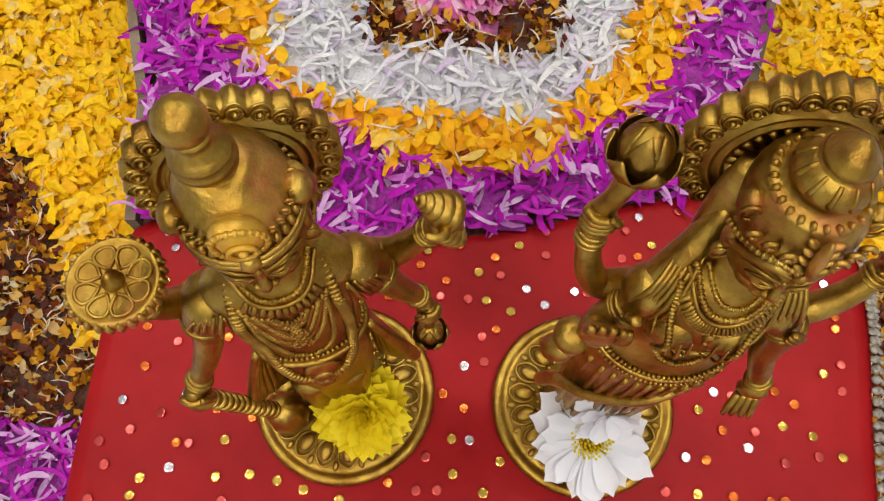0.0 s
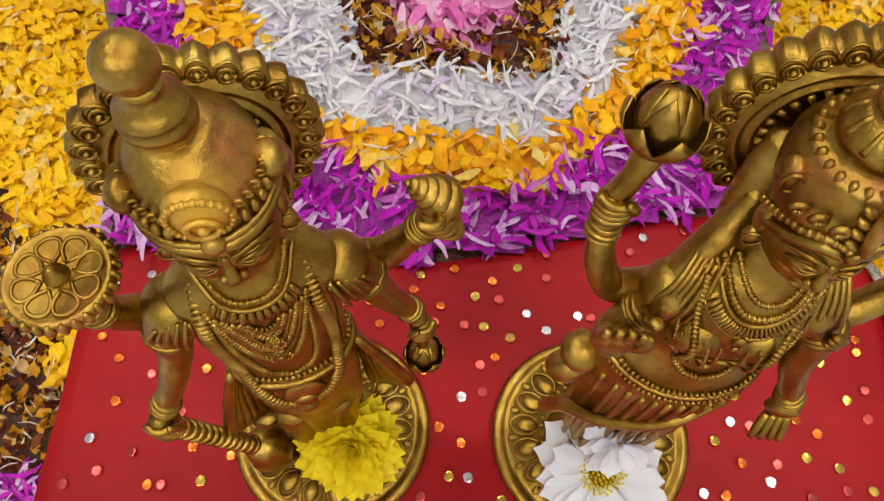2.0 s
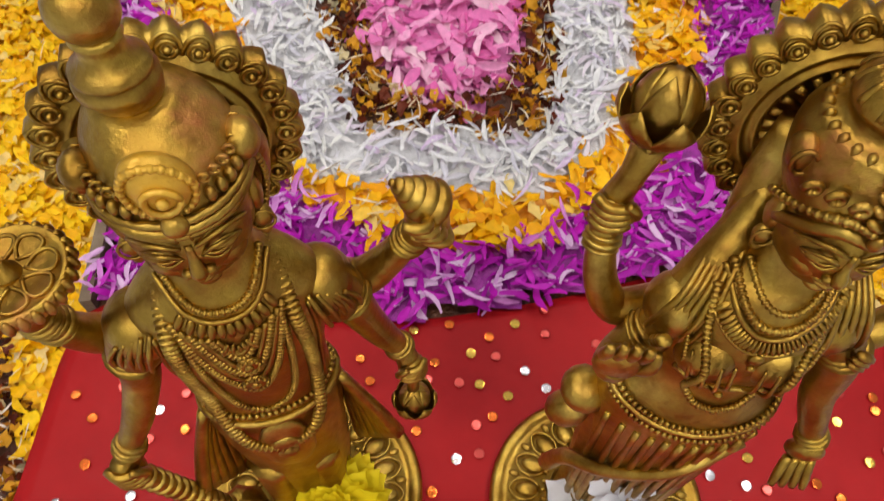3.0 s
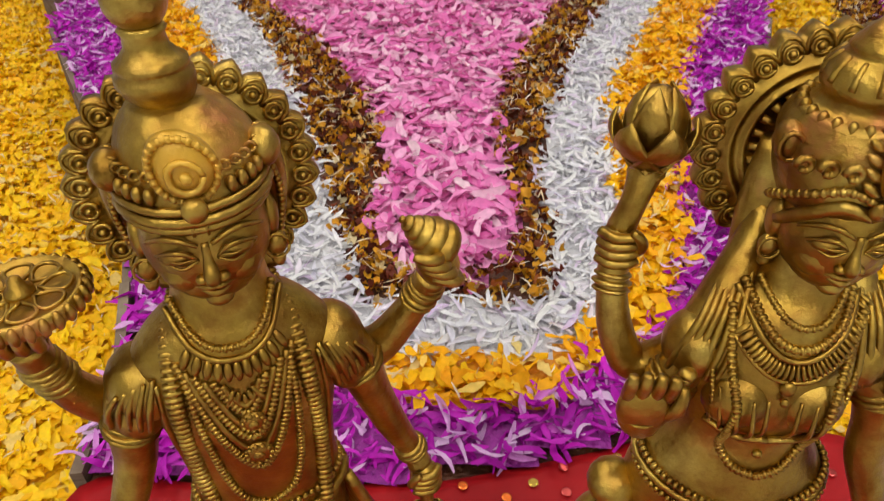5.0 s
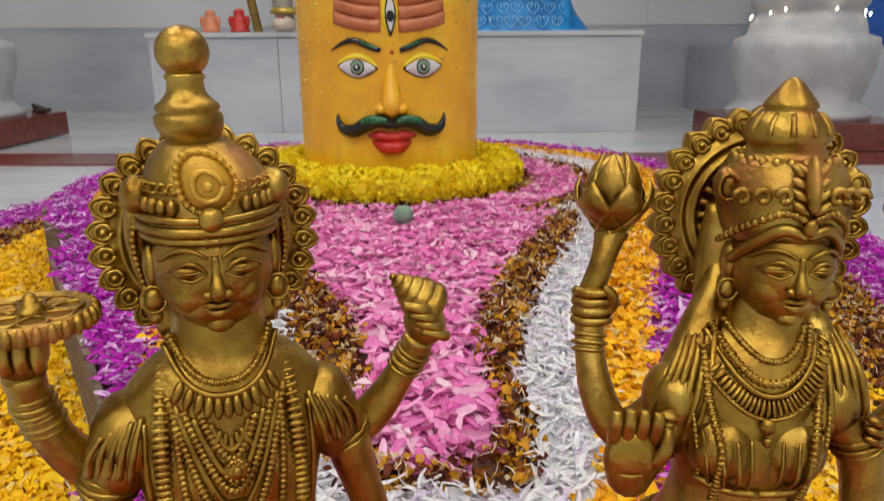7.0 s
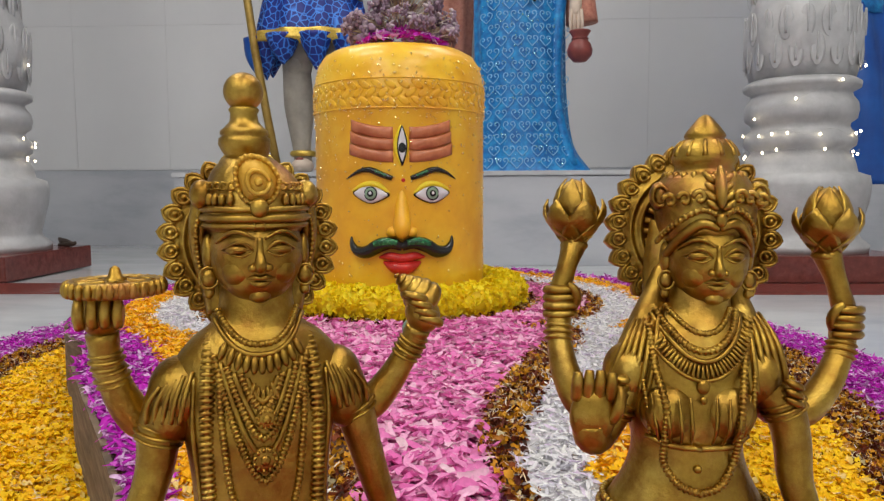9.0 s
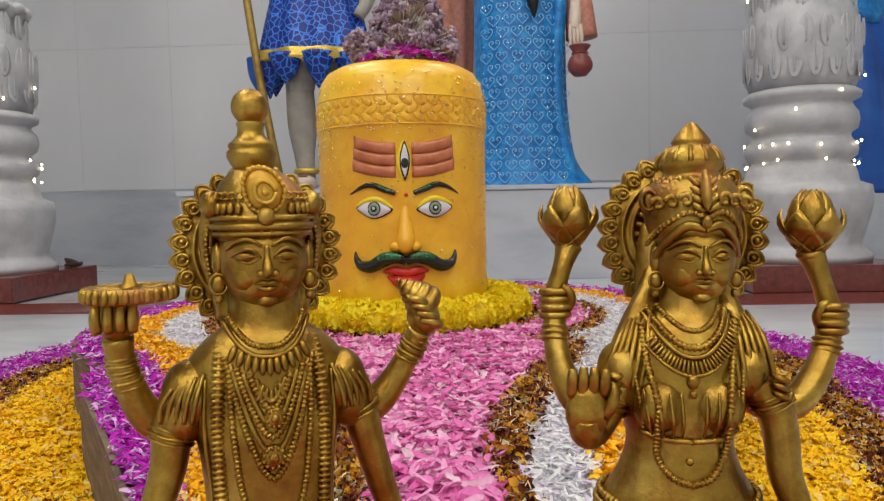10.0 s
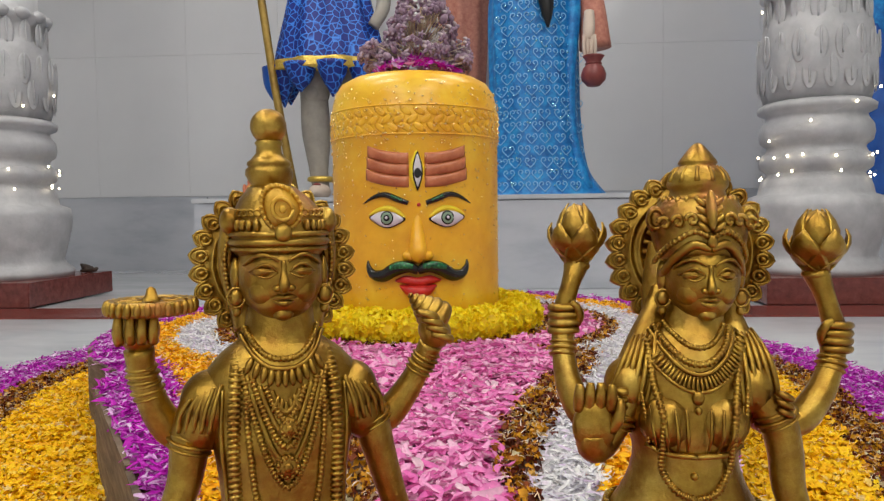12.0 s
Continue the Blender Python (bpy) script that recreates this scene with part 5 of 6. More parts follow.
    # raised arms with lotus buds
    left = [(-0.0130, 0.006, 0.1690, 0.0058), (-0.0200, 0.008, 0.1610, 0.0052), (-0.0265, 0.008, 0.1600, 0.0048), (-0.0312, 0.010, 0.1690, 0.0043), (-0.0330, 0.014, 0.1800, 0.0036), (-0.0325, 0.017, 0.1870, 0.0040)]
    right = [(0.0205, 0.006, 0.1690, 0.0058), (0.0290, 0.008, 0.1600, 0.0052), (0.0375, 0.009, 0.1595, 0.0048), (0.0450, 0.012, 0.1670, 0.0043), (0.0500, 0.016, 0.1755, 0.0037), (0.0515, 0.018, 0.1815, 0.0040)]
    for s, path, bud in ((-1, left, (-0.0280, 0.0215, 0.2160)), (1, right, (0.0468, 0.0205, 0.2132))):
        (ax, ay, az, _), (bx, by, bz, _) = path[-2], path[-1]
        arm(bm, path, [((ax, ay, az), (bx - ax, by - ay, bz - az), 0.0046)])
        fist(bm, (bx, by - 0.0005, bz + 0.0025), 0.0052, s)
        tube(bm, [(bx, by, bz + 0.006, 0.0034), ((bx + bud[0]) / 2, by + 0.001, (bz + bud[2]) / 2 - 0.001, 0.0031), (bud[0], bud[1], bud[2] - 0.0090, 0.0042)], seg=10)
        lotus_bud(bm, bud, 0.0085, 0.0210)
    # one open palm, one hand held down
    arm(bm, [(-0.0135, 0.003, 0.1690, 0.0058), (-0.0185, 0.001, 0.1605, 0.0054), (-0.0230, -0.002, 0.1545, 0.0052), (-0.0252, -0.006, 0.1555, 0.0052), (-0.0256, -0.0075, 0.1600, 0.0048)], [((-0.0178, 0.001, 0.1620), (-0.5, 0, -1), 0.0062)])
    ell(bm, (-0.0252, -0.0085, 0.1615), (0.0064, 0.0036, 0.0084), (6, 0, 0), 18, 14)
    for k in range(4):
        x = -0.0298 + k * 0.0030
        finger(bm, [(x, -0.0095, 0.1665), (x + 0.0001, -0.0105, 0.1700), (x + 0.0002, -0.0112, 0.1725), (x + 0.0003, -0.0108, 0.1752 - 0.0006 * abs(k - 1.5))], 0.0016)
    finger(bm, [(-0.0205, -0.0095, 0.1605), (-0.0188, -0.0108, 0.1640), (-0.0180, -0.0105, 0.1675), (-0.0182, -0.0095, 0.1700)], 0.0017)
    for k in range(3):
        ell(bm, (-0.0170, -0.004 - 0.0012 * k, 0.1660 + k * 0.0026), (0.0022, 0.0020, 0.0014), u=8, v=6)
    arm(bm, [(0.0225, 0.004, 0.1700, 0.0060), (0.0285, 0.002, 0.1630, 0.0056), (0.0312, 0.001, 0.1530, 0.0051), (0.0318, -0.001, 0.1420, 0.0047), (0.0350, -0.004, 0.1310, 0.0040), (0.0375, -0.006, 0.1235, 0.0034)], [((0.0374, -0.006, 0.1238), (0.4, -0.3, -1), 0.0046), ((0.0288, 0.002, 0.1625), (0.5, 0, -1), 0.0065)])
    for k in range(3):
        ell(bm, (0.0296, -0.0040, 0.1700 - k * 0.0024), (0.0030, 0.0016, 0.0012), (0, 25, 0), 8, 6)
    ell(bm, (0.0378, -0.0080, 0.1175), (0.0050, 0.0034, 0.0064), (20, 10, 0), 16, 12)
    for k in range(4):
        finger(bm, [(0.0345 + k * 0.0022, -0.0095, 0.1140), (0.0335 + k * 0.0025, -0.0120, 0.1105), (0.0328 + k * 0.0028, -0.0140, 0.1075), (0.0322 + k * 0.0030, -0.0155, 0.1050)], 0.0014)
    # head, tiered crown
    h0 = len(bm.verts)
    face(bm, (0, -0.004, 0.2040), 0.0124, 0.0138, 0.0126)
    sections(bm, [(0.209, 0.0128, 0.0130, 0, -0.001), (0.2135, 0.0148, 0.0148, 0, -0.001), (0.219, 0.0156, 0.0152, 0, 0), (0.2235, 0.0150, 0.0146, 0, 0.001), (0.2275, 0.0122, 0.0124, 0, 0.001)])
    for s in (-1, 1):
        ribs(bm, [(0, -0.0172, 0.2160), (s * 0.0050, -0.0160, 0.2178), (s * 0.0100, -0.0122, 0.2150), (s * 0.0136, -0.0060, 0.2110), (s * 0.0148, -0.001, 0.2080)], 0.0011, 0.0011, 0.0018, 5)
        tube(bm, [(0, -0.0164, 0.2128, 0.0012), (s * 0.0050, -0.0150, 0.2140, 0.0016), (s * 0.0096, -0.0112, 0.2100, 0.0016), (s * 0.0128, -0.0050, 0.2045, 0.0014)], seg=7)
        for k in range(3):  # scrolls over the brow
            q = np.linspace(0, 5.6, 12)
            tube(bm, [(s * (0.0058 + k * 0.0038) + s * 0.0020 * math.cos(t) * (1 - t / 9), -0.0158 + 0.0024 * k, 0.2212 - 0.0005 * k + 0.0020 * math.sin(t) * (1 - t / 9), 0.0008) for t in q], seg=6, steps=1)
        ell(bm, (s * 0.0148, -0.003, 0.2215), (0.0030, 0.0034, 0.0042))
        tube(bm, [(s * 0.0150 + 0.0024 * math.cos(t), -0.0062, 0.2215 + 0.0030 * math.sin(t), 0.0006) for t in np.linspace(0, 6.28, 12)], seg=5, steps=1)
    for k in range(4):  # the tall palmette in the middle
        for s in (-1, 1):
            ell(bm, (s * 0.0023, -0.0168 + k * 0.0010, 0.2190 + k * 0.0024), (0.0025, 0.0012, 0.0010), (0, -s * 35, 0), 8, 6)
    ell(bm, (0, -0.0165, 0.2240), (0.0016, 0.0020, 0.0062), (-16, 0, 0))
    ell(bm, (0, -0.0176, 0.2150), (0.0016, 0.0013, 0.0020))
    lathe(bm, [(0, 0.224), (0.0126, 0.224), (0.0132, 0.2265), (0.0112, 0.2272), (0.0094, 0.2282), (0.0088, 0.2300), (0.0098, 0.2312), (0.0100, 0.2324), (0.0092, 0.2352), (0.0070, 0.2374), (0.0058, 0.2380), (0.0064, 0.2387), (0.0060, 0.2396), (0.0042, 0.2418), (0.0020, 0.2442), (0.0007, 0.2450), (0, 0.2451)], (0, 0.001, 0), 32)
    for k in range(24):
        a = 2 * math.pi * k / 24
        ell(bm, (0.0116 * math.cos(a), 0.001 + 0.0116 * math.sin(a), 0.2270), (0.0014, 0.0011, 0.0016), (0, 0, math.degrees(a)), 6, 5)
        if k % 2:
            tube(bm, [(0.0098 * math.cos(a), 0.001 + 0.0098 * math.sin(a), 0.2328, 0.0009), (0.0088 * math.cos(a), 0.001 + 0.0088 * math.sin(a), 0.2352, 0.0008), (0.0068 * math.cos(a), 0.001 + 0.0068 * math.sin(a), 0.2374, 0.0006)], seg=5, steps=2)
    moved(bm, h0, lambda z: (0.0086, 0.0125, 0.92))
    halo(bm, (0.0095, 0.0268, 0.2105), 0.0275, thick=0.0070)
    sections(bm, [(0.160, 0.013, 0.004, 0.004, 0.012), (0.18, 0.0140, 0.005, 0.006, 0.0150), (0.20, 0.0150, 0.007, 0.008, 0.0210), (0.214, 0.013, 0.006, 0.0085, 0.0240)])
    return finish_statue(bm, "brass_statue", pose(0.161, 0.0715, CLOTH_Z + 0.0006, 0, 0, -3), BRASS_B, "cast brass four-armed statue with two lotus buds")


statue_a()
statue_b()


# ---- the yellow stone pillar with its painted face ----
PX, PY, PR = -0.035, 1.275, 0.163
PILLAR = surface("glittering_yellow_paint", [(0.3, (0.70, 0.32, 0.008)), (0.5, (0.82, 0.44, 0.014)), (0.72, (0.90, 0.60, 0.04))], 9, 0.32, bump=0.0006, bump_scale=220, coat=0.06)
GLITTER = plain("gold_glitter", (0.95, 0.80, 0.40), 0.15, 1.0)
TILAK = surface("orange_brown_paint", [(0.3, (0.36, 0.09, 0.03)), (0.7, (0.55, 0.19, 0.08))], 40, 0.35)
BLACK = plain("glossy_black_paint", (0.008, 0.009, 0.008), 0.22)
GREEN = surface("green_glitter_paint", [(0.35, (0.004, 0.03, 0.012)), (0.56, (0.012, 0.14, 0.05)), (0.72, (0.14, 0.55, 0.20))], 200, 0.25)
EYE_WHITE = plain("eye_white_paint", (0.62, 0.60, 0.62), 0.3)
IRIS = plain("grey_green_paint", (0.20, 0.30, 0.20), 0.3)
LIDS = plain("lemon_paint", (0.80, 0.62, 0.02), 0.35)
LIPS = surface("red_lip_paint", [(0.3, (0.42, 0.012, 0.010)), (0.7, (0.62, 0.03, 0.02))], 60, 0.3)
PILLAR_MATS = [PILLAR, TILAK, BLACK, GREEN, EYE_WHITE, IRIS, LIDS, LIPS, GLITTER]


def on_pillar(x, z, out=0.0):
    """The place on the pillar's front at x metres round from its middle line, at height z."""
    a = (x + 0.018) / PR
    return (PX + (PR + out) * math.sin(a), PY - (PR + out) * math.cos(a), z)


def patch(bm, outline, out, slot, inner=0.0, rise=0.0):
    """A raised painted patch: outline of (x, z) wrapped on the pillar, domed by rise."""
    cx = sum(p[0] for p in outline) / len(outline)
    cz = sum(p[1] for p in outline) / len(outline)
    loops = []
    for f, o in ((1.0, -0.003), (1.0, out), (0.85, out + rise * 0.45), (0.6, out + rise * 0.8), (0.3, out + rise)):
        loops.append([on_pillar(cx + (x - cx) * f, cz + (z - cz) * f, o) for x, z in outline])
    rings(bm, loops, slot=slot)


def wrap_tube(bm, rows, slot, steps=6, flat=1.0, seg=10):
    """A tube on the pillar through rows of x, z, radius and height off the surface."""
    tube(bm, [(*on_pillar(x, z, o), r) for x, z, r, o in smooth_path(rows, steps)], seg=seg, steps=1, slot=slot)


def almond(w, h, n=22, x0=0.0, z0=0.0, tilt=0.0):
    out = []
    for k in range(n):
        a = 2 * math.pi * k / n
        x = w * math.cos(a)
        z = h * math.sin(a) * (1 - 0.55 * abs(math.cos(a)) ** 1.5) + tilt * x
        out.append((x0 + x, z0 + z))
    return out


def pillar():
    bm = bmesh.new()
    prof = [(0.0, 0.112), (0.160, 0.112), (0.163, 0.13), (0.163, 0.30), (0.163, 0.478), (0.1645, 0.482), (0.1645, 0.531), (0.1625, 0.535), (0.161, 0.551), (0.155, 0.572), (0.144, 0.588), (0.125, 0.599), (0.09, 0.605), (0.04, 0.6075), (0, 0.608)]
    lathe(bm, [(r, z) for r, z in prof], (PX, PY, 0), 72)
    # braided relief band
    for row in range(3):
        for k in range(44):
            a = 360 * (k + 0.5 * (row % 2)) / 44
            z = 0.492 + row * 0.0145
            ell(bm, (PX + 0.1645 * math.cos(radians(a)), PY + 0.1645 * math.sin(radians(a)), z), (0.0012, 0.0125, 0.0060), (35 if row % 2 else -35, 0, a), 8, 6)
    for z in (0.481, 0.532):
        tube(bm, [(PX + 0.1645 * math.cos(q), PY + 0.1645 * math.sin(q), z, 0.0016) for q in np.linspace(0, 2 * math.pi, 60)], seg=6, steps=1)
    # three forehead stripes on either side of an upright eye
    for s in (-1, 1):
        for k in range(3):
            z = 0.437 - k * 0.0205
            x0, x1 = 0.014, 0.092 + 0.002 * k
            outl = []
            for t in np.linspace(0, 1, 9):
                outl.append((s * (x0 + (x1 - x0) * t), z + 0.0104 + 0.015 * t * t))
            for t in np.linspace(1, 0, 9):
                outl.append((s * (x0 + (x1 - x0) * t), z - 0.0100 + 0.015 * t * t))
            patch(bm, outl, 0.001, 1, rise=0.006)
    patch(bm, [(x * 1.0, z) for z, x in almond(0.036, 0.014, z0=0.0, x0=0.415)], 0.001, 6, rise=0.004)
    patch(bm, [(x + 0.0015, z) for z, x in almond(0.035, 0.0095, x0=0.415)], 0.004, 2, rise=0.002)
    patch(bm, [(x + 0.0015, z) for z, x in almond(0.029, 0.0068, x0=0.416)], 0.0062, 4, rise=0.001)
    patch(bm, [(0.0015 + 0.0062 * math.cos(q), 0.411 + 0.009 * math.sin(q)) for q in np.linspace(0, 6.1, 16)], 0.0072, 2, rise=0.0005)
    patch(bm, [(0.003 + 0.0035 * math.cos(q), 0.3555 + 0.0035 * math.sin(q)) for q in np.linspace(0, 6.0, 14)], 0.001, 7, rise=0.001)
    for s in (-1, 1):
        # brow, lid, eye, lashes
        wrap_tube(bm, [(s * 0.016, 0.3585, 0.0042, 0.001), (s * 0.034, 0.3650, 0.0054, 0.002), (s * 0.056, 0.3735, 0.0052, 0.002), (s * 0.078, 0.3705, 0.0036, 0.001), (s * 0.104, 0.3580, 0.0010, 0.0)], 2)
        wrap_tube(bm, [(s * 0.026, 0.3630, 0.0024, 0.005), (s * 0.045, 0.3715, 0.0028, 0.006)], 3)
        wrap_tube(bm, [(s * 0.022, 0.333, 0.0024, 0.0), (s * 0.038, 0.3450, 0.0050, 0.001), (s * 0.054, 0.3490, 0.0056, 0.001), (s * 0.072, 0.3455, 0.0046, 0.001), (s * 0.090, 0.3370, 0.0020, 0.0)], 6)
        patch(bm, almond(0.0345, 0.0175, x0=s * 0.055, z0=0.3315, tilt=s * 0.05), 0.002, 2, rise=0.003)
        patch(bm, almond(0.0310, 0.0155, x0=s * 0.055, z0=0.3312, tilt=s * 0.05), 0.004, 4, rise=0.003)
        patch(bm, [(s * 0.053 + 0.0118 * math.cos(q), 0.3322 + 0.0125 * math.sin(q)) for q in np.linspace(0, 6.0, 18)], 0.0068, 2, rise=0.0006)
        patch(bm, [(s * 0.053 + 0.0098 * math.cos(q), 0.3322 + 0.0104 * math.sin(q)) for q in np.linspace(0, 6.0, 18)], 0.0078, 5, rise=0.0006)
        patch(bm, [(s * 0.053 + 0.0055 * math.cos(q), 0.3322 + 0.0058 * math.sin(q)) for q in np.linspace(0, 6.0, 14)], 0.0086, 2, rise=0.0004)
        patch(bm, [(s * 0.053 + 0.0026 * math.cos(q), 0.3330 + 0.0028 * math.sin(q)) for q in np.linspace(0, 6.0, 12)], 0.0092, 4, rise=0.0003)
        # moustache half
        wrap_tube(bm, [(s * 0.000, 0.2395, 0.0075, 0.010), (s * 0.018, 0.2460, 0.0105, 0.012), (s * 0.038, 0.2420, 0.0125, 0.010), (s * 0.060, 0.2300, 0.0115, 0.006), (s * 0.080, 0.2310, 0.0090, 0.004), (s * 0.091, 0.2430, 0.0050, 0.003), (s * 0.0935, 0.2560, 0.0012, 0.002)], 2, flat=0.8)
        wrap_tube(bm, [(s * 0.008, 0.2460, 0.0050, 0.0165), (s * 0.026, 0.2490, 0.0075, 0.0180), (s * 0.045, 0.2440, 0.0060, 0.0165)], 3)
        # nostril and cheek
        ell(bm, on_pillar(s * 0.0155, 0.2650, 0.006), (0.0120, 0.0110, 0.0095))
    tube(bm, [(*on_pillar(0, 0.348, -0.012), 0.0090), (*on_pillar(0, 0.318, -0.007), 0.0120), (*on_pillar(0, 0.290, 0.001), 0.0145), (*on_pillar(0, 0.271, 0.008), 0.0165), (*on_pillar(0, 0.259, 0.002), 0.0120)], seg=14, steps=5)
    # lips
    wrap_tube(bm, [(-0.040, 0.2205, 0.0020, 0.002), (-0.022, 0.2225, 0.0078, 0.005), (0.0, 0.2190, 0.0082, 0.007), (0.022, 0.2225, 0.0078, 0.005), (0.040, 0.2205, 0.0020, 0.002)], 7)
    wrap_tube(bm, [(-0.032, 0.2120, 0.0022, 0.003), (-0.015, 0.2040, 0.0105, 0.005), (0.0, 0.2020, 0.0120, 0.006), (0.015, 0.2040, 0.0105, 0.005), (0.032, 0.2120, 0.0022, 0.003)], 7)
    # flecks of glitter
    rnd = random.Random(4)
    for _ in range(900):
        x, z = rnd.uniform(-0.24, 0.24), rnd.uniform(0.16, 0.575)
        if rnd.random() < 0.5:
            z = rnd.gauss(0.50, 0.035)
        if not 0.15 < z < 0.575:
            continue
        rr = 0.0 if z < 0.55 else -0.012 * ((z - 0.55) / 0.03) ** 1.5
        s = rnd.choice((0.0010, 0.0012, 0.0016, 0.0022))
        ell(bm, on_pillar(x, z, rr + 0.0014 + (0.002 if 0.48 < z < 0.53 else 0)), (s, s, s), (rnd.uniform(0, 90), rnd.uniform(0, 90), 0), 4, 3, 8)
    return tagged(link_bm("painted_pillar", bm, PILLAR_MATS), "yellow glittering rounded stone pillar with a painted moustached face", "pillar statue")


pillar()


def pillar_garland():
    """A thick ring of lemon-yellow flower heads round the pillar's foot."""
    rng = np.random.default_rng(21)
    n = 5200
    th, ph = rng.uniform(0, 2 * np.pi, n), rng.uniform(-0.6, np.pi + 0.5, n)
    R0, r0 = 0.203, 0.036
    lump = 1 + 0.10 * np.sin(th * 19) + 0.06 * np.sin(th * 43 + 1)
    nr, nz = np.cos(ph), np.sin(ph)
    rr = R0 + r0 * lump * nr
    pts = np.stack([PX + 0.008 + rr * np.cos(th), PY + rr * np.sin(th), 0.140 + r0 * 0.86 * lump * nz], -1)
    nrm = np.stack([nr * np.cos(th), nr * np.sin(th), nz], -1) + rng.normal(0, 0.45, (n, 3))
    root = empty("flower_garland", pose(0, 0, 0), "thick lemon-yellow flower garland lying round the yellow pillar", "garland")
    bm = bmesh.new()
    loops = []
    for k in range(64):
        a = 2 * math.pi * k / 64
        loops.append([(PX + 0.008 + (R0 + 0.028 * math.cos(q)) * math.cos(a), PY + (R0 + 0.028 * math.cos(q)) * math.sin(a), 0.138 + 0.025 * math.sin(q)) for q in np.linspace(0, 2 * math.pi, 13)[:-1]])
    loops.append(loops[0])
    rings(bm, loops, close_ends=False)
    part("core", bm, surface("lemon_core", [(0.3, (0.78, 0.54, 0.01)), (0.7, (0.92, 0.72, 0.02))], 80, 0.6), root)
    ob = petal_field("petals", pts, GARLAND_PETAL, 0.014, 0.0075, "", "", lift=0.24, cup=0.6, curl=0.8, seed=8, waves=0.25, kind="", normals=nrm)
    ob.parent = root


pillar_garland()

# ---- what lies on top of the pillar ----
rng_top = np.random.default_rng(31)
m_n = 420
m_r, m_a = 0.085 * np.sqrt(rng_top.uniform(0, 1, m_n)), rng_top.uniform(0, 2 * np.pi, m_n)
m_pts = np.stack([PX + 0.008 + m_r * np.cos(m_a), PY - 0.02 + m_r * np.sin(m_a), 0.6105 + 0.028 * (1 - (m_r / 0.085) ** 2) + rng_top.uniform(-0.003, 0.004, m_n)], -1)
petal_field("magenta_petal_heap", m_pts, PURPLE_PETAL, 0.024, 0.0055, "heap of magenta petals on top of the yellow pillar", "petals", lift=0.5, seed=33)


def bouquet():
    th = empty("dried_blossom_cluster", pose(PX + 0.006, PY - 0.005, 0.6145), "cluster of dusty mauve blossoms heaped on magenta petals", "flowers")
    rnd = random.Random(7)
    b = bmesh.new()
    for k in range(5):
        a = 72 * k
        tube(b, [(0, 0, 0, 0.0016), (0.005 * math.cos(radians(a)), 0.005 * math.sin(radians(a)), 0.003, 0.0028), (0.0095 * math.cos(radians(a)), 0.0095 * math.sin(radians(a)), 0.0005, 0.0014)], seg=5, steps=2)
    ell(b, (0, 0, 0.004), (0.0038, 0.0038, 0.0055), u=8, v=6)
    first = part("blossom", b, DRY_PETAL, th)
    b = bmesh.new()
    ell(b, (0, 0, 0), (0.0055, 0.0055, 0.0075), u=8, v=7)
    bud0 = part("bud", b, DRY_PETAL, th)
    bm = bmesh.new()
    for i in range(290):
        if i < 190:  # the tall cone
            h = rnd.uniform(0.02, 0.155)
            r = 0.066 * (1 - (h / 0.19) ** 2) + 0.010
            a = rnd.uniform(0, 2 * math.pi)
            p = Vector((r * math.cos(a) * rnd.uniform(0.75, 1.05) + 0.012, r * math.sin(a) * rnd.uniform(0.75, 1.05), h))
            d = Vector((math.cos(a), math.sin(a), 0.5))
        else:  # the loose side sprays
            s = rnd.choice((-1, -1, 1))
            p = Vector((s * rnd.uniform(0.05, 0.105), rnd.uniform(-0.05, 0.03), rnd.uniform(0.008, 0.058)))
            d = Vector((s, rnd.uniform(-1, 0.3), 0.4))
        d += Vector((rnd.uniform(-0.5, 0.5), rnd.uniform(-0.5, 0.5), rnd.uniform(-0.3, 0.5)))
        tube(bm, [(p.x * 0.35, p.y * 0.35, p.z * 0.6, 0.0009), (*(p - d.normalized() * 0.004), 0.0008)], seg=4, steps=1)
        src = first if rnd.random() < 0.72 else bud0
        if i == 0:
            ob = first
        elif i == 1:
            ob = bud0
        else:
            ob = new(src.name.split(".")[0], src.data)
            ob.parent = th
        q = d.to_track_quat("Z", "Y")
        s = rnd.uniform(0.9, 1.5)
        ob.matrix_local = Matrix.LocRotScale(p, q, (s, s, s))
    tagged(part("stem_mass", bm, STRAND, th, "pale thin stems"), kind="stuff")


bouquet()

# green bud lying before the garland
bm = bmesh.new()
lathe(bm, [(0, 0), (0.010, 0.001), (0.0145, 0.008), (0.0140, 0.017), (0.009, 0.024), (0, 0.026)], (0.016, 0.905, 0.122), 24, wave=lambda a, z, r: 0.0010 * math.sin(12 * a))
tagged(link_bm("green_seed_pod", bm, surface("pale_green_rind", [(0.3, (0.10, 0.18, 0.13)), (0.7, (0.24, 0.34, 0.26))], 90, 0.5)), "small ribbed pale green seed pod lying on pink petals", "seed pod")


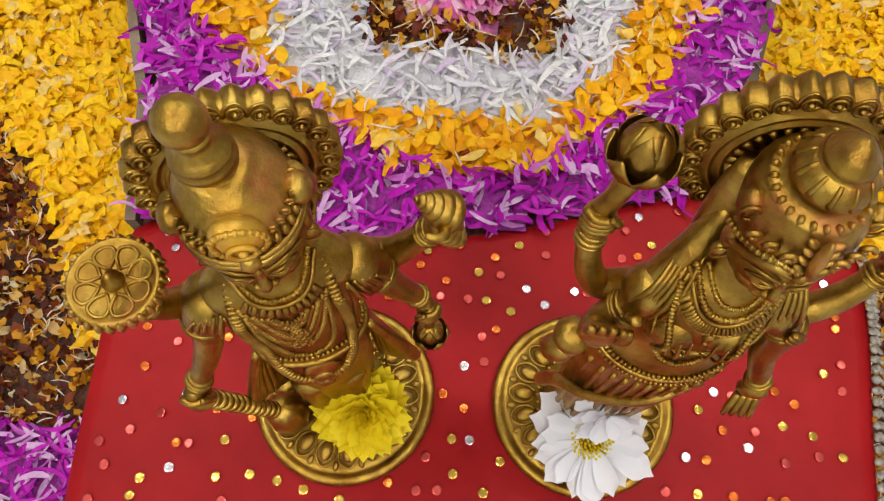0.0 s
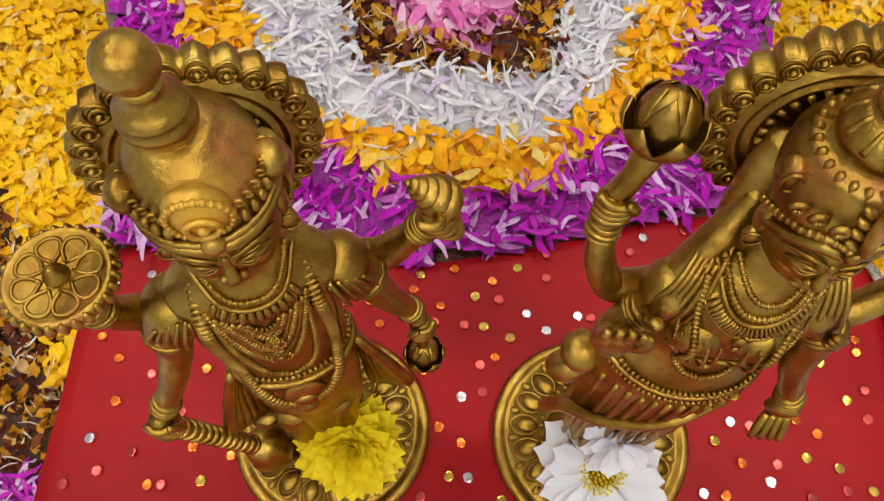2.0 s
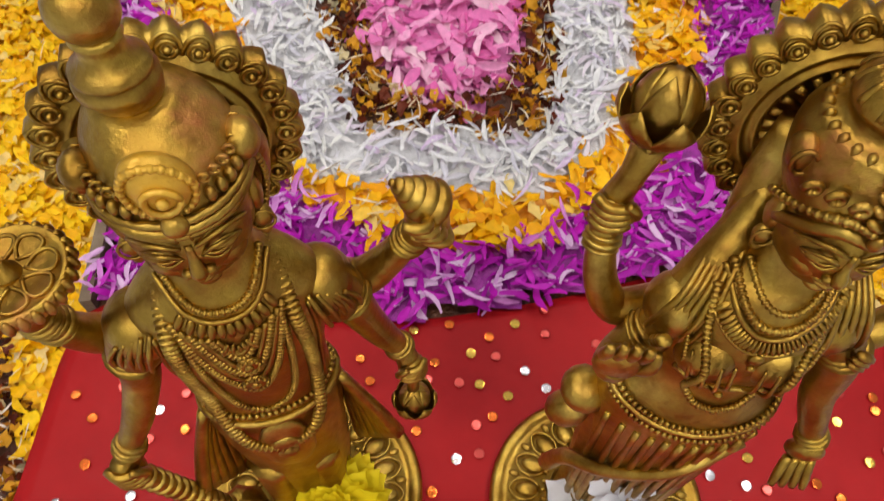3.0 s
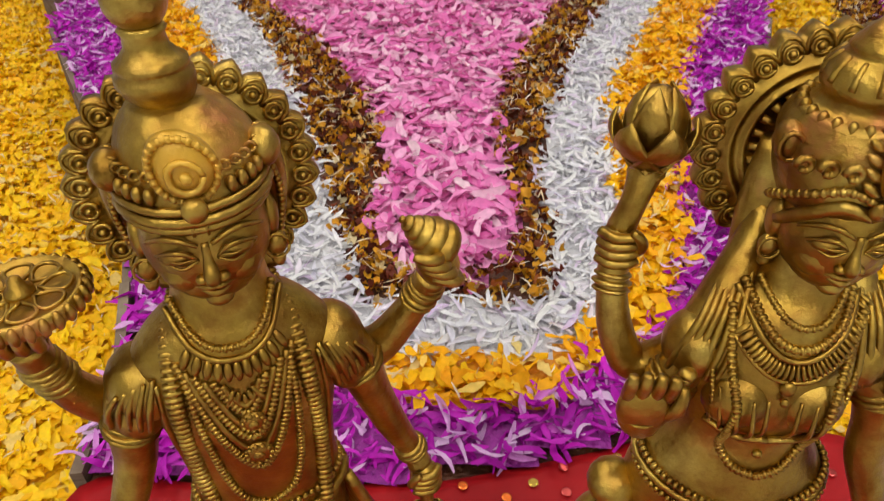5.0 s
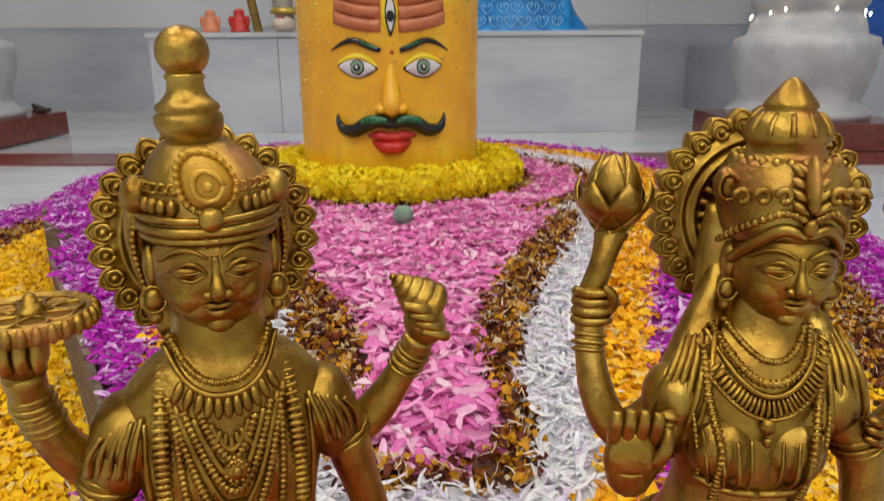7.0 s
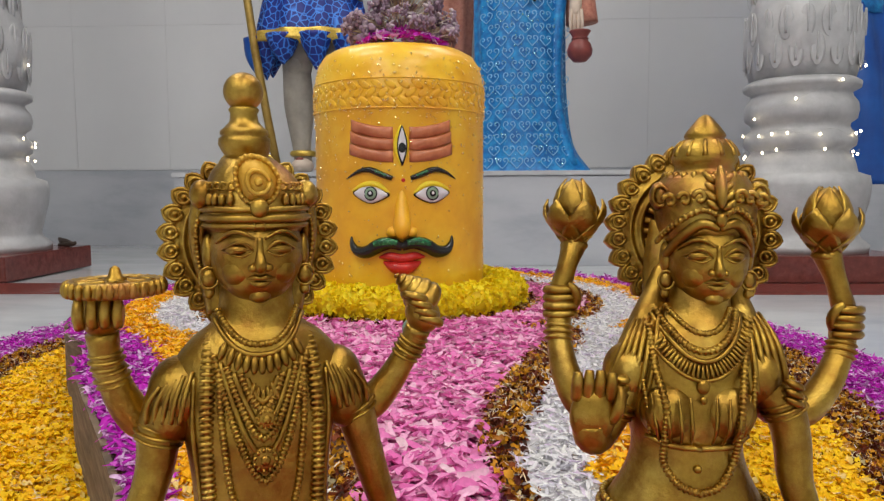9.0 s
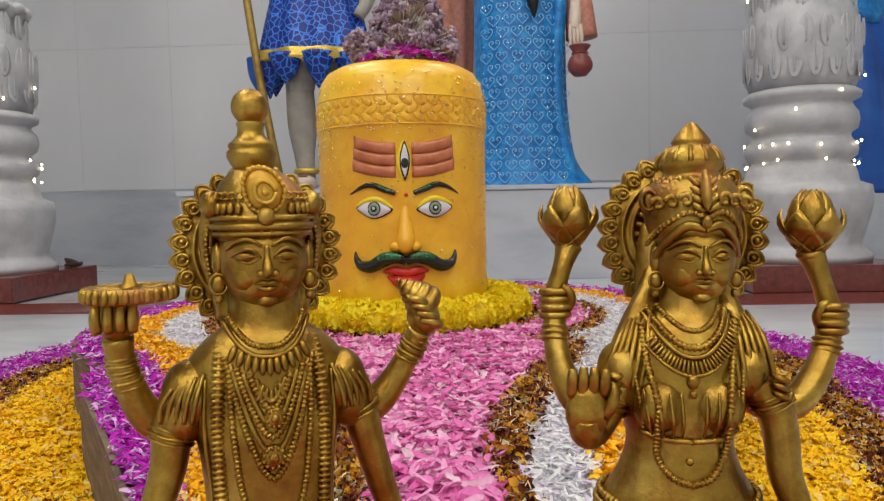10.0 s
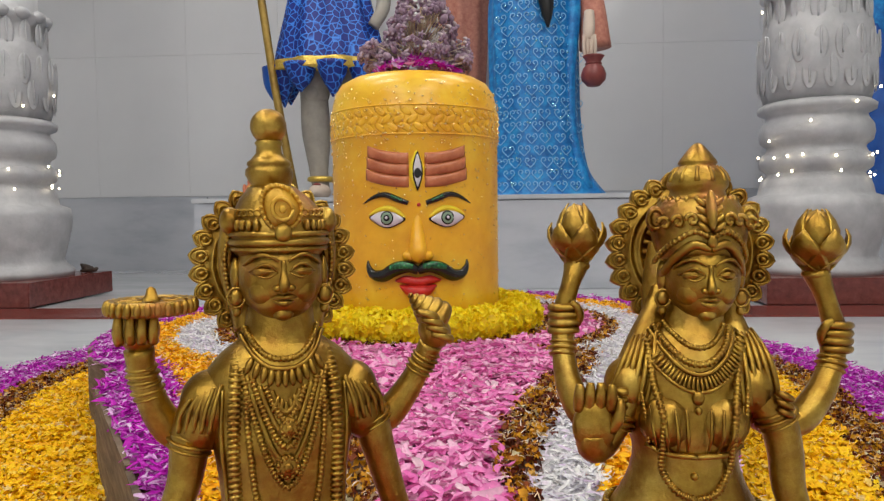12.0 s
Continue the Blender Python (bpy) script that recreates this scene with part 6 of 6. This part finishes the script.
# ---- the flowers laid on the statues' bases ----
def petal_part(length, width, cup, tip, seed=0):
    """One broad petal, notched at its end, lying along +x from the origin."""
    bm = bmesh.new()
    grid = []
    nu, nv = 7, 5
    for i in range(nu):
        u = i / (nu - 1)
        row = []
        for j in range(nv):
            v = j / (nv - 1) * 2 - 1
            w = width * (math.sin(math.pi * (0.10 + 0.52 * u)) ** 0.8) * (1 - 0.25 * max(0, u - 0.8) / 0.2)
            end = 1 - tip * (abs(v) ** 2 if u > 0.7 else 0) * (u - 0.7) / 0.3 + (0.04 * math.cos(v * 7) * (u > 0.9))
            row.append(bm.verts.new((length * u * end, v * w / 2, cup * length * (u * u * 0.5 + 0.35 * v * v * (1 - 0.3 * u)) + 0.0003 * math.sin(9 * u + 5 * v + seed))))
        grid.append(row)
    for i in range(nu - 1):
        for j in range(nv - 1):
            bm.faces.new((grid[i][j], grid[i + 1][j], grid[i + 1][j + 1], grid[i][j + 1]))
    me = bpy.data.meshes.new("petal")
    bm.to_mesh(me)
    bm.free()
    me.polygons.foreach_set("use_smooth", [True] * len(me.polygons))
    return me


def laid_flower(name, m, label, material, layers, heart, heart_mat, seed):
    th = empty(name, m, label, "flower")
    rnd = random.Random(seed)
    meshes = [petal_part(1.0, 0.40, c, 0.18, k) for k, c in enumerate((0.12, 0.25, 0.02))]
    for me in meshes:
        me.materials.append(material)
    for n, ln, lift, r0, z0, wd in layers:
        for k in range(n):
            ob = new("petal", rnd.choice(meshes))
            ob.parent = th
            a = 360 * k / n + rnd.uniform(-9, 9)
            s = ln * rnd.uniform(0.82, 1.12)
            ob.matrix_local = pose(r0 * math.cos(radians(a)), r0 * math.sin(radians(a)), z0 + rnd.uniform(-0.0006, 0.0006)) @ pose(0, 0, 0, rnd.gauss(0, 12), -(lift + rnd.gauss(0, 6)), a) @ Matrix.Diagonal((s, s * wd, s, 1))
    if heart:
        bm = bmesh.new()
        for k in range(90):
            r = heart * math.sqrt(k / 90)
            a = k * 2.39996
            tube(bm, [(r * math.cos(a), r * math.sin(a), 0.0005, 0.0005), (r * 1.1 * math.cos(a), r * 1.1 * math.sin(a), 0.0042 - 0.002 * k / 90, 0.0006)], seg=5, steps=1)
        part("heart", bm, heart_mat, th, "golden yellow heart")


laid_flower("yellow_flower", pose(0.0535, 0.0545, CLOTH_Z + 0.0260, 30, 6, 0), "ruffled bright yellow flower laid at the statue's feet", LEMON_PETAL,
            [(28, 0.0205, 0, 0.002, 0.0, 1.25), (28, 0.0200, 7, 0.002, 0.0012, 1.25), (28, 0.0185, 15, 0.002, 0.0024, 1.25), (26, 0.0165, 25, 0.0015, 0.0034, 1.2), (24, 0.0142, 37, 0.001, 0.0042, 1.2), (18, 0.0118, 52, 0.001, 0.005, 1.1), (14, 0.0090, 64, 0.0008, 0.005, 1.2), (8, 0.0070, 78, 0.0006, 0.005, 1.2)], 0, LEMON_PETAL, 3)
laid_flower("white_flower", pose(0.1595, 0.0505, CLOTH_Z + 0.0340, 22, 0, 0), "white daisy-like flower with a yellow heart laid at the statue's feet", SNOW_PETAL,
            [(13, 0.0225, -4, 0.006, 0.0, 1.35), (12, 0.0205, 3, 0.006, 0.0010, 1.35)], 0.0090, GARLAND_PETAL, 5)
laid_flower("white_flower", pose(0.1585, 0.0570, CLOTH_Z + 0.0660, 64, 0, 12), "crumpled white flower resting on a larger white one", SNOW_PETAL,
            [(8, 0.0150, 2, 0.002, 0.0, 1.6), (7, 0.0130, 16, 0.002, 0.001, 1.6), (5, 0.0095, 36, 0.002, 0.002, 1.5)], 0, LEMON_PETAL, 6)


# ---- draped figures on the plinth ----
def leopard_material():
    m, nt, b = nodes_of("blue_spotted_cloth")
    co = nt.nodes.new("ShaderNodeTexCoord")
    v = add_node(nt, "ShaderNodeTexVoronoi", Scale=30.0)
    v.feature = "DISTANCE_TO_EDGE"
    nt.links.new(co.outputs["Object"], v.inputs["Vector"])
    r = ramp_node(nt, [(0.0, (0.05, 0.26, 0.80)), (0.045, (0.03, 0.16, 0.66)), (0.10, (0.004, 0.018, 0.20)), (1.0, (0.005, 0.020, 0.24))])
    nt.links.new(v.outputs["Distance"], r.inputs[0])
    nt.links.new(r.outputs[0], b.inputs["Base Color"])
    b.inputs["Roughness"].default_value = 0.5
    return m


SKY_SARI = surface("sky_blue_glitter_cloth", [(0.3, (0.003, 0.095, 0.36)), (0.5, (0.007, 0.20, 0.56)), (0.75, (0.03, 0.40, 0.78))], 26, 0.42, bump=0.001, bump_scale=90)
SCROLL = plain("pale_embroidery", (0.24, 0.52, 0.80), 0.4)
SPARK = plain("turquoise_sequin", (0.45, 0.85, 0.95), 0.12, 1.0)
SKIN = surface("grey_painted_plaster", [(0.3, (0.26, 0.24, 0.21)), (0.7, (0.40, 0.37, 0.32))], 9, 0.55)
PALE = surface("pale_painted_plaster", [(0.3, (0.55, 0.44, 0.36)), (0.7, (0.66, 0.55, 0.46))], 9, 0.5)
POLE = surface("old_gold_pole", [(0.3, (0.22, 0.13, 0.02)), (0.7, (0.42, 0.28, 0.06))], 12, 0.4, metal=0.3)
ROSE = surface("salmon_cloth", [(0.3, (0.42, 0.14, 0.10)), (0.7, (0.62, 0.28, 0.20))], 40, 0.6, bump=0.002)
HAIR = plain("black_hair", (0.006, 0.006, 0.006), 0.45)
CLAY = surface("red_brown_clay", [(0.3, (0.16, 0.03, 0.03)), (0.7, (0.26, 0.06, 0.05))], 20, 0.4)
DEEP_BLUE = surface("deep_blue_satin", [(0.3, (0.004, 0.05, 0.28)), (0.7, (0.01, 0.11, 0.46))], 6, 0.35, bump=0.002)
TOP = 0.4245


def cloth_sections(bm, rows, seg=64, folds=14, depth=0.03, slot=0):
    loops = []
    for z, rx, ry, cx, cy in [tuple(q) for q in smooth_path(rows, 5)]:
        loops.append([(cx + rx * (1 + depth * math.sin(folds * a + z * 3)) * math.cos(a), cy + ry * (1 + depth * math.sin(folds * a + z * 3)) * math.sin(a), z) for a in np.linspace(0, 2 * math.pi, seg + 1)[:-1]])
    rings(bm, loops, slot=slot)


def figure_a():
    """Grey plaster figure in a short blue spotted wrap with a gold hem."""
    bm = bmesh.new()
    x0, y0 = -0.72, 3.52
    for s, fx in ((-1, -0.03), (1, 0.17)):
        tube(bm, [(x0 + fx, y0, TOP + 0.05, 0.045), (x0 + fx - 0.01, y0, TOP + 0.16, 0.050), (x0 + fx - 0.02, y0 + 0.01, TOP + 0.34, 0.075), (x0 + fx - 0.025, y0, TOP + 0.50, 0.072), (x0 + fx - 0.02, y0 - 0.005, TOP + 0.56, 0.078), (x0 + fx, y0, TOP + 0.80, 0.10)], seg=16, slot=0)
        ell(bm, (x0 + fx - 0.025, y0 - 0.055, TOP + 0.545), (0.045, 0.035, 0.05), slot=0)
        ell(bm, (x0 + fx + 0.01, y0 - 0.07, TOP + 0.04), (0.052, 0.115, 0.04), slot=4)
        tube(bm, [(x0 + fx + 0.056 * math.cos(q), y0 + 0.056 * math.sin(q), TOP + 0.105, 0.015) for q in np.linspace(0, 6.28, 14)], seg=8, steps=1, slot=2)
        ell(bm, (x0 + fx + 0.01, y0 - 0.13, TOP + 0.07), (0.02, 0.02, 0.012), slot=5)
    cloth_sections(bm, [(TOP + 0.665, 0.285, 0.20, x0 + 0.035, y0), (TOP + 0.76, 0.270, 0.19, x0 + 0.035, y0), (TOP + 0.95, 0.225, 0.165, x0 + 0.035, y0), (TOP + 1.10, 0.19, 0.14, x0 + 0.03, y0), (TOP + 1.16, 0.17, 0.13, x0 + 0.03, y0)], folds=11, depth=0.05, slot=1)
    cloth_sections(bm, [(TOP + 0.645, 0.306, 0.220, x0 + 0.035, y0), (TOP + 0.695, 0.302, 0.216, x0 + 0.035, y0)], folds=11, depth=0.055, slot=2)
    for k in range(9):  # pointed tails below the hem
        a = 2 * math.pi * k / 9 + 3.5
        cx, cy = x0 + 0.035 + 0.245 * math.cos(a), y0 + 0.175 * math.sin(a)
        tube(bm, [(cx, cy, TOP + 0.67, 0.085), (cx * 1.0, cy, TOP + 0.59, 0.055), (cx, cy, TOP + (0.47, 0.53, 0.50)[k % 3], 0.004)], seg=12, slot=1)
    tube(bm, [(x0 - 0.265, y0 - 0.04, TOP + 0.68, 0.05), (x0 - 0.255, y0 - 0.04, TOP + 0.58, 0.045), (x0 - 0.225, y0 - 0.04, TOP + 0.47, 0.008)], seg=12, slot=3)
    sections_up = [(TOP + 1.14, 0.15, 0.11, x0 + 0.03, y0), (TOP + 1.35, 0.18, 0.12, x0 + 0.03, y0), (TOP + 1.5, 0.19, 0.11, x0 + 0.03, y0), (TOP + 1.56, 0.07, 0.07, x0 + 0.03, y0), (TOP + 1.64, 0.06, 0.06, x0 + 0.03, y0)]
    cloth_sections(bm, sections_up, folds=1, depth=0.0, slot=0)
    ell(bm, (x0 + 0.03, y0, TOP + 1.74), (0.09, 0.10, 0.13), slot=0)
    tube(bm, [(x0 + 0.21, y0, TOP + 1.46, 0.05), (x0 + 0.29, y0 - 0.02, TOP + 1.2, 0.042), (x0 + 0.32, y0 - 0.05, TOP + 0.98, 0.036), (x0 + 0.27, y0 - 0.08, TOP + 0.86, 0.03)], seg=12, slot=0)
    tube(bm, [(x0 - 0.15, y0, TOP + 1.46, 0.05), (x0 - 0.26, y0 - 0.05, TOP + 1.3, 0.042), (x0 - 0.30, y0 - 0.10, TOP + 1.25, 0.035)], seg=12, slot=0)
    tagged(link_bm("draped_statue", bm, [SKIN, leopard_material(), GOLD_TRIM, DEEP_BLUE, PALE, CLAY]), "grey painted statue in a blue spotted wrap with gold hem", "statue", "statues on the plinth")
    bm = bmesh.new()
    tube(bm, [(x0 - 0.325, y0 - 0.13, TOP + 1.35, 0.020), (x0 - 0.23, y0 - 0.13, TOP + 0.60, 0.020), (x0 - 0.128, y0 - 0.13, TOP + 0.0, 0.021)], seg=12, steps=2)
    tagged(link_bm("staff", bm, POLE), "old gold painted staff leaning against the statue", "staff")


def scroll(bm, x, y_of, z, s, slot):
    """A heart-shaped pair of curls laid on cloth."""
    for sg in (-1, 1):
        line = [(0.0, -0.030), (0.012, -0.018), (0.024, -0.004)]
        line += [(0.013 + (0.0125 - 0.0012 * k) * math.cos(k * 0.72 - 0.1), 0.006 + (0.0125 - 0.0012 * k) * math.sin(k * 0.72 - 0.1)) for k in range(8)]
        tube(bm, [(x + sg * s * u, y_of(x + sg * s * u, z + s * w), z + s * w, 0.0026) for u, w in line], seg=4, steps=2, slot=slot)


def figure_b():
    """Figure in a sky-blue embroidered drape, a small clay pot in its hand."""
    bm = bmesh.new()
    x0, y0 = 0.40, 3.50
    rows = [(TOP + 0.0, 0.330, 0.20, x0 - 0.005, y0), (TOP + 0.03, 0.300, 0.19, x0 - 0.01, y0), (TOP + 0.15, 0.245, 0.175, x0 - 0.03, y0), (TOP + 0.40, 0.225, 0.165, x0 - 0.045, y0), (TOP + 0.70, 0.222, 0.165, x0 - 0.05, y0), (TOP + 0.95, 0.215, 0.16, x0 - 0.055, y0), (TOP + 1.10, 0.19, 0.14, x0 - 0.05, y0), (TOP + 1.25, 0.17, 0.12, x0 - 0.05, y0), (TOP + 1.45, 0.19, 0.12, x0 - 0.05, y0), (TOP + 1.52, 0.08, 0.07, x0 - 0.05, y0), (TOP + 1.60, 0.06, 0.06, x0 - 0.05, y0)]
    cloth_sections(bm, rows, folds=13, depth=0.022, seg=96, slot=0)
    path = [tuple(q) for q in smooth_path(rows, 5)]
    zs = [q[0] for q in path]

    def y_of(x, z):
        rx, ry, cx, cy = (np.interp(z, zs, [q[i] for q in path]) for i in (1, 2, 3, 4))
        u = max(-0.98, min(0.98, (x - cx) / rx))
        a = -math.acos(u)
        return cy - ry * math.sqrt(1 - u * u) * (1 + 0.022 * math.sin(13 * a + z * 3)) - 0.006

    rnd = random.Random(5)
    for r in range(17):
        for c in range(6):
            x = x0 - 0.215 + c * 0.070 + (r % 2) * 0.035 + rnd.uniform(-0.006, 0.006)
            z = TOP + 0.05 + r * 0.058
            scroll(bm, x, y_of, z, rnd.uniform(0.95, 1.1), 1)
    for _ in range(260):
        x, z = x0 - 0.05 + rnd.uniform(-0.2, 0.2), TOP + rnd.uniform(0.03, 1.1)
        s = rnd.choice((0.003, 0.0035, 0.004, 0.0065))
        ell(bm, (x, y_of(x, z) - 0.002, z), (s, s * 0.6, s), (rnd.uniform(-40, 40), 0, rnd.uniform(-40, 40)), 5, 4, 2)
    # side fall of the drape
    tube(bm, [(x0 + 0.115, y0 - 0.08, TOP + 1.20, 0.05), (x0 + 0.135, y0 - 0.09, TOP + 0.9, 0.04), (x0 + 0.120, y0 - 0.09, TOP + 0.6, 0.032), (x0 + 0.13, y0 - 0.09, TOP + 0.3, 0.030), (x0 + 0.20, y0 - 0.09, TOP + 0.03, 0.035)], seg=14, slot=0)
    tube(bm, [(x0 - 0.02, y0 - 0.155, TOP + 1.20, 0.042), (x0 - 0.006, y0 - 0.172, TOP + 1.0, 0.044), (x0 + 0.004, y0 - 0.182, TOP + 0.88, 0.030), (x0 + 0.008, y0 - 0.184, TOP + 0.80, 0.006)], seg=10, slot=4)
    # sleeve, hand
    tube(bm, [(x0 + 0.13, y0, TOP + 1.42, 0.06), (x0 + 0.20, y0 - 0.03, TOP + 1.15, 0.055), (x0 + 0.235, y0 - 0.06, TOP + 0.90, 0.065), (x0 + 0.25, y0 - 0.06, TOP + 0.72, 0.078)], seg=14, slot=5)
    tube(bm, [(x0 + 0.21, y0 - 0.13, TOP + 0.88, 0.025), (x0 + 0.205, y0 - 0.155, TOP + 0.80, 0.030), (x0 + 0.20, y0 - 0.16, TOP + 0.74, 0.026)], seg=10, slot=3)
    for k in range(4):
        tube(bm, [(x0 + 0.182 + k * 0.015, y0 - 0.172, TOP + 0.76, 0.010), (x0 + 0.178 + k * 0.018, y0 - 0.178, TOP + 0.70, 0.009), (x0 + 0.185 + k * 0.015, y0 - 0.172, TOP + 0.655, 0.007)], seg=8, steps=3, slot=3)
    ell(bm, (x0 - 0.05, y0, TOP + 1.69), (0.085, 0.095, 0.125), slot=3)
    ell(bm, (x0 - 0.05, y0 + 0.03, TOP + 1.72), (0.095, 0.095, 0.125), slot=4)
    tube(bm, [(x0 - 0.23, y0 - 0.05, TOP + 1.42, 0.05), (x0 - 0.26, y0 - 0.10, TOP + 1.2, 0.045), (x0 - 0.20, y0 - 0.17, TOP + 1.1, 0.035)], seg=12, slot=3)
    tagged(link_bm("draped_statue", bm, [SKY_SARI, SCROLL, SPARK, PALE, HAIR, ROSE]), "statue in a sky-blue embroidered sequinned sari on the plinth", "statue", "statues on the plinth")
    th = empty("clay_pot", pose(x0 + 0.222, y0 - 0.185, TOP + 0.515), "small red-brown clay pot hanging from the statue's hand", "pot")
    bm = bmesh.new()
    lathe(bm, [(0, 0), (0.03, 0.002), (0.056, 0.030), (0.060, 0.055), (0.050, 0.085), (0.036, 0.100), (0.034, 0.115), (0.046, 0.135), (0.052, 0.142), (0.046, 0.146), (0.030, 0.120), (0, 0.118)], seg=28)
    part("body", bm, CLAY, th)
    bm = bmesh.new()
    tube(bm, [(0.037 * math.cos(q), 0.037 * math.sin(q), 0.107, 0.004) for q in np.linspace(0, 2 * math.pi, 25)], seg=8, steps=1)
    part("neck_ring", bm, CLAY, th)


def figure_c():
    """Small salmon-draped figure between the other two."""
    bm = bmesh.new()
    x0, y0 = -0.02, 3.95
    cloth_sections(bm, [(TOP, 0.15, 0.12, x0, y0), (TOP + 0.5, 0.125, 0.10, x0, y0), (TOP + 1.0, 0.14, 0.11, x0 + 0.01, y0), (TOP + 1.3, 0.16, 0.11, x0 + 0.01, y0), (TOP + 1.42, 0.06, 0.06, x0, y0), (TOP + 1.5, 0.05, 0.05, x0, y0)], folds=9, depth=0.05, slot=0)
    ell(bm, (x0, y0, TOP + 1.60), (0.08, 0.09, 0.11), slot=1)
    tagged(link_bm("draped_statue", bm, [ROSE, PALE]), "statue in a salmon pink drape, standing behind the pillar", "statue", "statues on the plinth")


def figure_d():
    """Figure in deep blue satin on its own block beyond the column."""
    bm = bmesh.new()
    x0, y0 = 2.05, 3.75
    cloth_sections(bm, [(0.36, 0.36, 0.22, x0, y0), (0.5, 0.34, 0.21, x0, y0), (0.9, 0.30, 0.20, x0, y0), (1.15, 0.24, 0.17, x0, y0), (1.3, 0.19, 0.14, x0, y0)], folds=10, depth=0.06, slot=0)
    cloth_sections(bm, [(1.22, 0.23, 0.16, x0, y0), (1.5, 0.20, 0.14, x0, y0), (1.72, 0.20, 0.12, x0, y0), (1.8, 0.07, 0.07, x0, y0), (1.87, 0.06, 0.06, x0, y0)], folds=7, depth=0.04, slot=1)
    ell(bm, (x0, y0, 1.97), (0.085, 0.095, 0.12), slot=2)
    tagged(link_bm("draped_statue", bm, [DEEP_BLUE, SKY_SARI, PALE]), "statue in flowing deep blue satin, standing beyond the column", "statue", "statues on the plinth")
    th = empty("statue_block", pose(0, 0, 0), "white marble block carrying a statue", "plinth")
    bm = bmesh.new()
    box(bm, (1.45, 3.45, 0.0), (2.75, 4.33, 0.358), 0.003)
    part("block", bm, DADO, th, smooth=False)


figure_a()
figure_b()
figure_c()
figure_d()


def small_idol(x, y, h, material, label):
    bm = bmesh.new()
    lathe(bm, [(0, 0), (h * 0.40, 0), (h * 0.42, h * 0.10), (h * 0.36, h * 0.16), (h * 0.34, h * 0.45), (h * 0.30, h * 0.62), (h * 0.20, h * 0.72), (h * 0.24, h * 0.82), (h * 0.18, h * 0.95), (0, h)], (x, y, TOP), 20)
    for s in (-1, 1):
        ell(bm, (x + s * h * 0.36, y - h * 0.05, TOP + h * 0.48), (h * 0.10, h * 0.12, h * 0.24))
    tagged(link_bm("small_idol", bm, material), label, "figurine")


small_idol(-0.885, 3.22, 0.105, surface("red_lacquer", [(0.3, (0.36, 0.012, 0.008)), (0.7, (0.52, 0.03, 0.02))], 30, 0.4), "small red lacquered figurine standing on the plinth")
small_idol(-1.015, 3.22, 0.10, surface("orange_lacquer", [(0.3, (0.50, 0.14, 0.06)), (0.7, (0.66, 0.26, 0.14))], 30, 0.5), "small orange figurine standing on the plinth")

# dark object left on a column's pedestal
bm = bmesh.new()
tube(bm, [(-1.715, 2.94, 0.135, 0.006), (-1.685, 2.93, 0.118, 0.018), (-1.655, 2.925, 0.113, 0.0125)], seg=10)
tube(bm, [(-1.70, 2.91, 0.108, 0.007), (-1.64, 2.91, 0.112, 0.010), (-1.622, 2.91, 0.120, 0.006)], seg=10)
tagged(link_bm("slipper", bm, surface("dark_brown_leather", [(0.3, (0.02, 0.012, 0.008)), (0.7, (0.06, 0.035, 0.025))], 40, 0.5)), "dark brown leather slipper lying on the column pedestal", "slipper")
